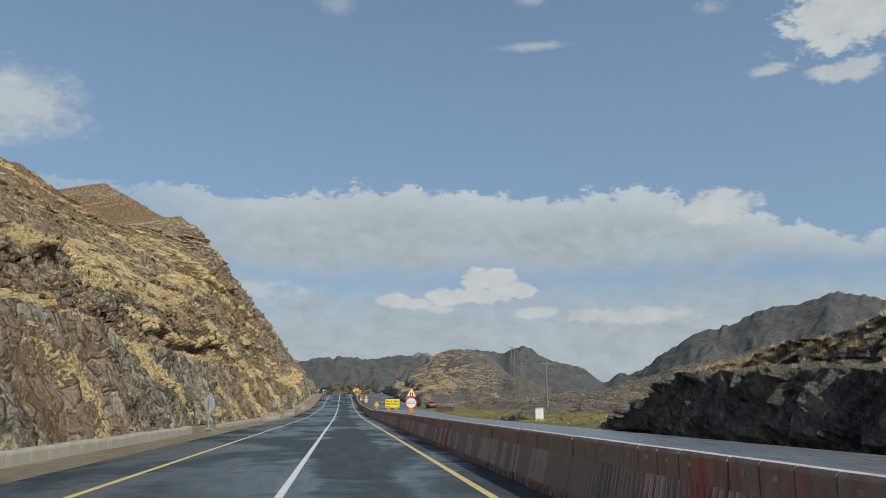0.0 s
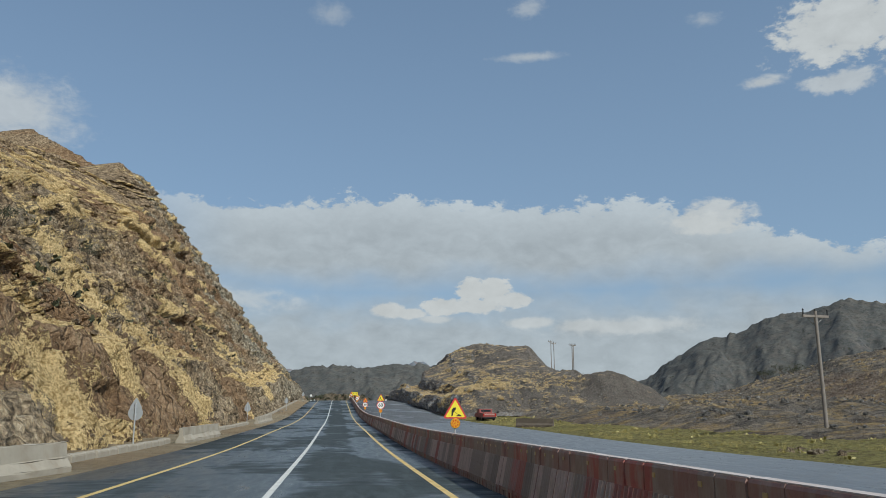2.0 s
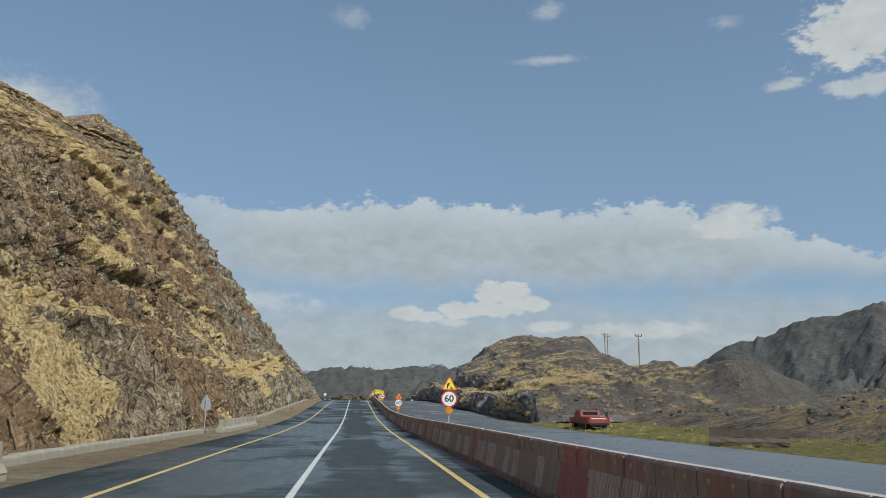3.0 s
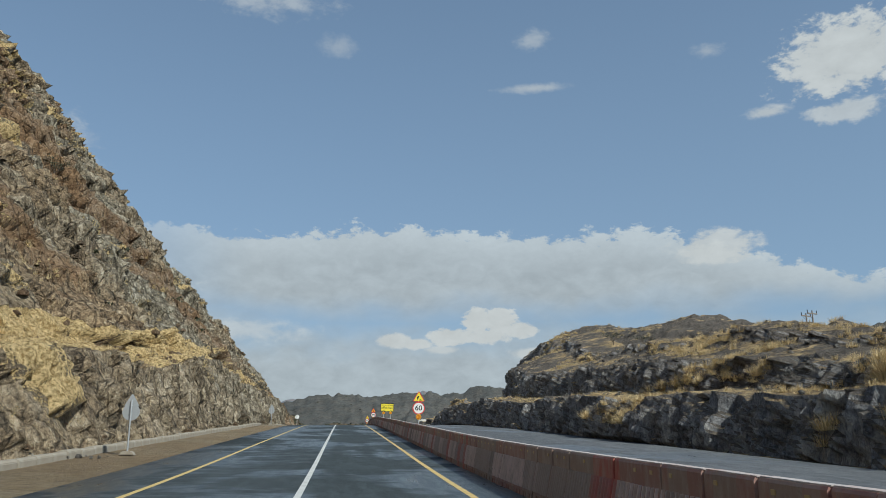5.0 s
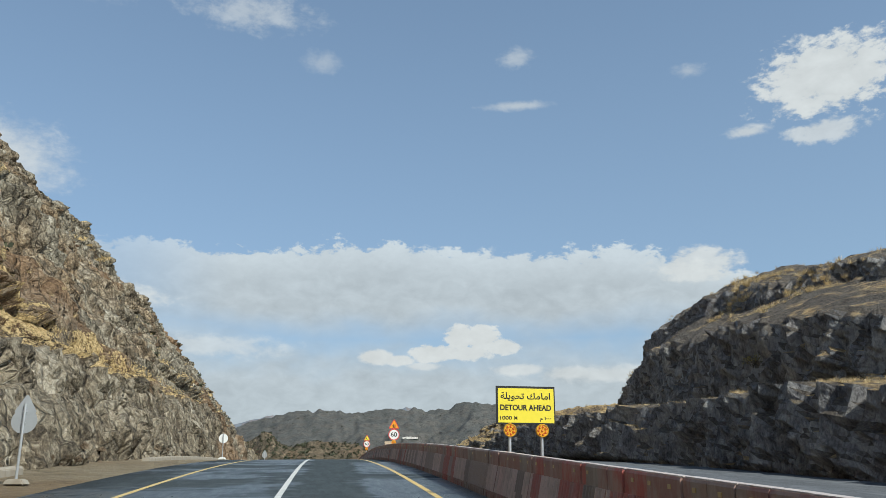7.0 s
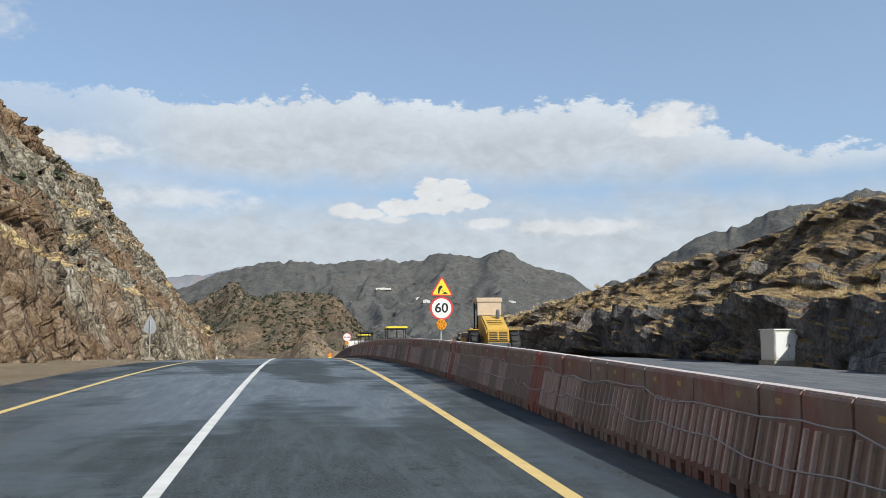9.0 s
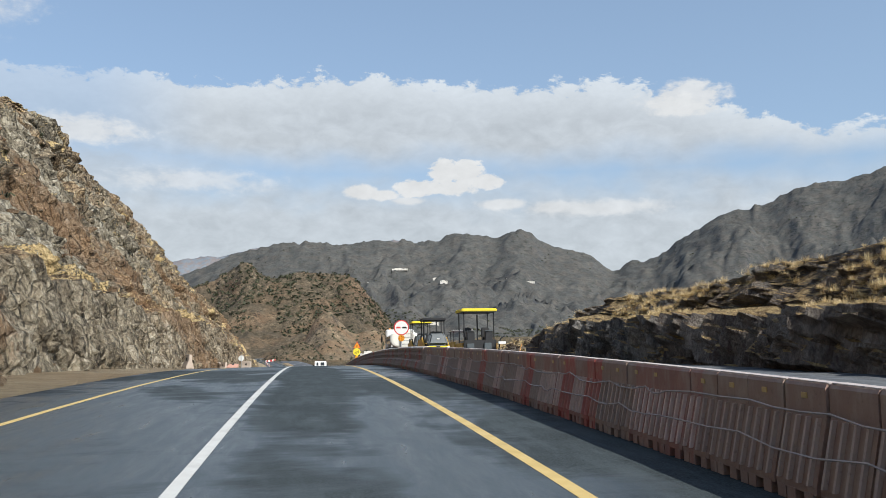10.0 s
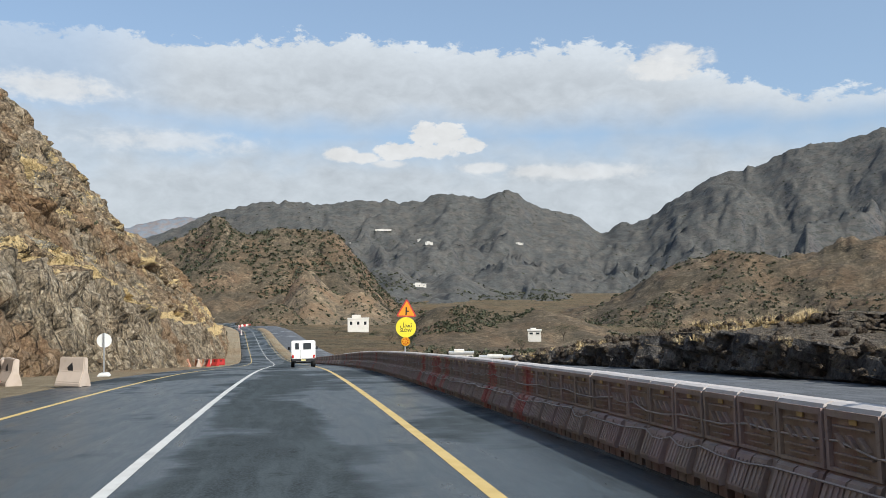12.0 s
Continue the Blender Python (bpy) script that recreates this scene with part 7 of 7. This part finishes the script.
for k, (y, s) in enumerate(((66, 2.35), (96, 2.3), (150, 2.5), (176, 2.42), (205, 2.3), (128, 2.6), (196, 2.6), (236, 2.5), (262, 2.45))):
    X, Y, Z, S = SAMPLES["cliff"]
    i = int(np.argmin(np.abs(Y[:, 0] - y)))
    j = int(np.argmin(np.abs(S[0] - s)))
    shrub(float(X[i, j]) + .2, float(Y[i, j]), float(Z[i, j]) - .2, 1.5 + .2 * (k % 3), 1.3, "dark green shrub clinging to the cliff", 50 + k, 320)
for k, (x, y, top) in enumerate(((68.5, 327, 19.4), (70.5, 331, 19.3), (63.5, 286, 15.4), (65, 290, 15.6))):
    zb = surface_z("rock_hill", x, y)
    utility_pole(x, y, zb - .3, max(4.5, rz(y) + top - zb), "distant utility pole with a crossarm", 20, True)

# ---------------------------------------------------------------- valley: buildings and trees
PLASTER = plain("white_plaster", (.78, .75, .68), .8, spot=.06, scale=1.5, dirt=(.5, .42, .32, .4))
TIN = plain("tin_roof", (.60, .60, .58), .5, .3, spot=.1)
REDROOF = plain("red_roof", (.42, .08, .07), .6)


def house(x, y, z, w, d, h, yaw, label, roof=None, windows=3):
    ob = thing("house", label, "house", pose(x, y, z, 0, 0, yaw))
    wall = box_part("wall", ob, PLASTER, (-w / 2, w / 2, -d / 2, d / 2, -1.5, h), .05)
    rf = box_part("roof", ob, roof or PLASTER, (-w / 2 - .2, w / 2 + .2, -d / 2 - .2, d / 2 + .2, h, h + .35), .05)
    box_part("parapet", rf, PLASTER, (-w * .3, w * .12, -d * .4, d * .4, h + .352, h * 1.28 + .35), .05)
    for k in range(windows):
        cx = (k + .5) / windows * w - w / 2
        win = box_part("window", ob, GLASS, (cx - .5, cx + .5, -d / 2 - .03, -d / 2 + .02, h * .45, h * .75), .01)
        box_part("sill", win, PLASTER, (cx - .6, cx + .6, -d / 2 - .12, -d / 2 + .0, h * .42, h * .45), .01)
    return ob


def at_view(az, el, dist):
    """A spot by bearing, elevation and distance from the crest of the road."""
    a = radians(az)
    return (1.7 + dist * math.sin(a), 406 + dist * math.cos(a), 10.6 + dist * math.tan(radians(el)))


def on_slope(where, az, el):
    """The spot of a mountainside that shows at a bearing and elevation from the crest of the road."""
    X, Y, Z, T = SAMPLES[where]
    ax, dist = np.degrees(np.arctan2(X - 1.7, Y - 406)), np.hypot(X - 1.7, Y - 406)
    miss = np.abs(ax - az) + np.abs(np.degrees(np.arctan2(Z - 10.6, dist)) - el) * 2 + (T > .74) * 99
    k = int(np.argmin(miss))
    return float(X.flat[k]), float(Y.flat[k]), float(Z.flat[k])


for az, el, dd, w, h, lab, wn in ((4.6, -3.7, 352, 9, 4.5, "white plastered house among trees", 3), (6.4, 3.0, 1380, 42, 3.5, "long white building on the mountainside", 6), (9.0, 2.25, 1400, 16, 6, "white house on the mountainside", 3),
                              (9.7, 2.0, 1390, 18, 7, "white house on the mountainside", 3), (14.3, 2.2, 1420, 12, 6, "white house on the mountainside", 3), (15.9, 1.9, 1420, 20, 4, "white building on the mountainside", 4),
                              (4.2, 2.0, 1330, 11, 5, "white house on the mountainside", 2), (16.9, -4.35, 250, 4, 1.7, "small white shed below the crest", 2), (11.8, -6.0, 190, 5.5, 1.8, "low white site cabin in the valley", 4),
                              (14.4, -6.1, 195, 9, .9, "long low white cabin in the valley", 4), (38.9, -3.3, 150, 3.5, 1.5, "small pale hut with a red roof", 1), (8.9, -1.0, 800, 16, 4, "pale building on the valley side", 3),
                              (19.0, -5.9, 210, 7, .8, "low pale shed in the valley", 3)):
    x, y, z = on_slope("mountain_range", az, el) if dd > 1000 else on_slope("mid_ridge", az, el) if dd > 700 else at_view(az, el, dd)
    w, h = (w * .8, h * .6) if dd > 1000 else (w, h)
    house(x, y, z - h * .3, w, max(3, w * .35), h, -az, lab, REDROOF if "red roof" in lab else TIN if "cabin" in lab else None, wn)
for k, (az, el, dd, h) in enumerate(((6.8, -4.3, 300, 4.5), (7.6, -4.5, 280, 4), (3.0, -3.9, 330, 4), (5.8, -4.2, 340, 4), (16.0, -4.9, 215, 3.5), (18.9, -3.9, 240, 4.5), (25.2, -3.6, 150, 4.0), (26.8, -4.4, 130, 3.0), (10.1, -5.2, 240, 3.5), (21.0, -5.4, 170, 2.6))):
    x, y, z = at_view(az, el, dd)
    shrub(x, y, z - h * .75, h, h * .7, "dusty green tree in the valley", 80 + k, 480)

def detour_unit(x, y, z, yaw, mat, label):
    """One water-filled unit of the far detour: flared foot, waist, narrow top."""
    ob = thing("detour_barrier", label, "barrier", pose(x, y, z, 0, 0, yaw), "detour units across the road")
    bm = bmesh.new()
    add_prism(bm, [(-.3, 0), (-.3, .15), (-.12, .45), (-.1, .95), (.1, .95), (.12, .45), (.3, .15), (.3, 0)], "y", -.95, .95)
    part("body", bm, mat, ob)
    bm = bmesh.new()
    add_box(bm, -.08, .08, -.7, .7, .95, 1.0, .01)
    part("top_rail", bm, mat, ob)


for k in range(34):
    f = k / 33
    dy = lerp([(0, 742), (.3, 792), (.5, 822), (.7, 836), (1, 842)], f)
    dx = float(road_x(dy)) + float(lerp([(0, -5.0), (.3, -4.6), (.5, -1.5), (.7, 8), (1, 24)], f))
    detour_unit(dx, float(dy), float(road_z(dy)) + .05, float(lerp([(0, 8), (.4, 10), (.6, -40), (1, -80)], f)), M_RED if k % 2 else PLASTER,
                "red plastic detour barrier unit" if k % 2 else "white plastic detour barrier unit")
med = strip("median", [3.9, 4.4, 6.9, 7.3], np.arange(545, 800, 5.0), [-.1, .35, .35, -.1], GRAVEL)
tagged(med, "raised tan earth median between the far carriageways", "median", kind="structure")


def scrub(where, n, size, seed, label, keep=None, mat=None):
    """Far scrub: many small leafy clumps on a hillside, as one piece of undergrowth."""
    X, Y, Z, T = SAMPLES[where]
    rng = np.random.default_rng(seed)
    ok = np.argwhere(keep(X, Y, Z, T)) if keep else np.argwhere((T > .03) & (T < .76))
    pick = ok[rng.integers(0, len(ok), n)]
    i, j = pick.T
    i2, j2 = np.minimum(i + 1, X.shape[0] - 1), np.minimum(j + 1, X.shape[1] - 1)
    f, g = rng.random(n), rng.random(n)
    at = np.stack([A[i, j] + f * (A[i2, j] - A[i, j]) + g * (A[i, j2] - A[i, j]) for A in (X, Y, Z)], -1)
    size = rng.uniform(.35, 1.0, (n, 1)) * size
    at[:, 2] += size[:, 0] * .25
    c = at[:, None] + rng.normal(0, .33, (n, 9, 3)) * size[..., None] * np.array([1, 1, .6])
    u, w = rng.normal(0, 1, (2, n, 9, 3))
    u, w = [q / np.linalg.norm(q, axis=-1, keepdims=True) * size[..., None] * .36 for q in (u, w)]
    quad = np.stack([c - u, c - w, c + u, c + w], 2).reshape(-1, 3)
    tagged(new("scrub", mesh_of("scrub", quad, np.arange(len(quad)).reshape(-1, 4), mat or LEAF)), label, "scrub", kind="stuff")


scrub("knob_hill", 3000, 2.6, 1, "dark green scrub on the hill", lambda X, Y, Z, T: (T > .05) & (T < .76) & (fbm(X * .02, Y * .02, 3, 5) > -.15))
scrub("foothill", 2200, 2.0, 2, "dark green scrub on the foothill", lambda X, Y, Z, T: (T > .03) & (T < .76) & (fbm(X * .02, Y * .02, 3, 6) > -.1))
scrub("valley_hill", 900, 1.5, 3, "dark green scrub on the mound", lambda X, Y, Z, T: (T > .03) & (T < .76) & (fbm(X * .05, Y * .05, 3, 5) > .0))
scrub("ground", 1500, 2.0, 16, "dark scrub and small trees across the valley", lambda X, Y, Z, T: (X > 34) & (X < 420) & (Y > 450) & (Y < 1000) & (fbm(X * .02, Y * .02, 3, 9) > -.05))
scrub("rubble_mound", 160, 1.6, 13, "dark scrub among the rock")
scrub("cut_slope", 260, 1.8, 14, "dark scrub on the cut slope")
scrub("mid_ridge", 2200, 3.2, 15, "scattered scrub on the lower ridge", lambda X, Y, Z, T: (T > .03) & (T < .76) & (fbm(X * .012, Y * .012, 3, 6) > -.1))
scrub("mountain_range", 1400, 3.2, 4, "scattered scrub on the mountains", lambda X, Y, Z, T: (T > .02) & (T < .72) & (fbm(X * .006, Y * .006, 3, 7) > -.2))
scrub("cliff", 700, .7, 5, "dusty green scrub on the cliff", lambda X, Y, Z, S: (S > 2.1) & (S < 3.0) & (Y > 20) & (fbm(Y * .05, Z * .1, 3, 8) > .1))
scrub("verge", 160, .35, 6, "low green weeds on the verge", lambda X, Y, Z, S: (X > 19) & (Y < 190), GREENISH)


def loose_rock(where, n, sizes, seed, mat, label, keep):
    """Broken stones lying on a slope, as one mass of rubble."""
    X, Y, Z, S = SAMPLES[where]
    rng = np.random.default_rng(seed)
    ok = np.argwhere(keep(X, Y, Z, S))
    pick = ok[rng.integers(0, len(ok), n)]
    base = np.array([(0, 0, 1), (.9, 0, .45), (.28, .85, .45), (-.72, .53, .45), (-.72, -.53, .45), (.28, -.85, .45), (.72, .53, -.3), (-.28, .85, -.3), (-.9, 0, -.3), (-.28, -.85, -.3), (.72, -.53, -.3)])
    tri = [(0, 1, 2), (0, 2, 3), (0, 3, 4), (0, 4, 5), (0, 5, 1), (1, 6, 2), (2, 6, 7), (2, 7, 3), (3, 7, 8), (3, 8, 4), (4, 8, 9), (4, 9, 5), (5, 9, 10), (5, 10, 1), (1, 10, 6)]
    i, j = pick.T
    r = (sizes[0] + (sizes[1] - sizes[0]) * rng.random(n) ** 2.2)[:, None]
    p = base * rng.uniform(.65, 1.25, (n, *base.shape)) * (r * rng.uniform(.7, 1.2, (n, 3)))[:, None]
    a = rng.uniform(0, 6.28, (n, 1))
    p = np.stack([p[..., 0] * np.cos(a) - p[..., 1] * np.sin(a), p[..., 0] * np.sin(a) + p[..., 1] * np.cos(a), p[..., 2]], -1)
    p = p + np.stack([X[i, j] + rng.uniform(-.3, .3, n), Y[i, j] + rng.uniform(-.3, .3, n), Z[i, j] + r[:, 0] * .15], -1)[:, None]
    co = p.reshape(-1, 3)
    faces = (np.array(tri)[None] + np.arange(n)[:, None, None] * len(base)).reshape(-1, 3)
    tagged(new("loose_rock", mesh_of("loose_rock", co, faces, mat)), label, "rubble", kind="stuff")


loose_rock("rubble_bank", 3000, (.05, .22), 1, STONE_BROWN, "dark broken rock along the bank", lambda X, Y, Z, S: (S > .1) & (S < 3.3))
loose_rock("scree", 3500, (.08, .34), 2, STONE_GREY, "loose grey rock on the gravel hill", lambda X, Y, Z, S: (Z - road_z(Y) > .6) & (X < 110))
loose_rock("rock_hill", 900, (.06, .24), 3, STONE_GREY, "loose grey rock on the hill", lambda X, Y, Z, S: (S > 1.2) & (S < 3.4) & (Y < 262))
loose_rock("cliff", 2600, (.08, .4), 4, STONE_TAN, "loose stones on the cliff ledges", lambda X, Y, Z, S: (S > 1.0) & (S < 2.9) & (Y > 0) & (Y < 420))
loose_rock("cliff", 900, (.06, .28), 5, STONE_TAN, "small fallen stones at the cliff foot", lambda X, Y, Z, S: (S > -.05) & (S < .12) & (Y > 0) & (Y < 470))

build_barrier()
build_cables()
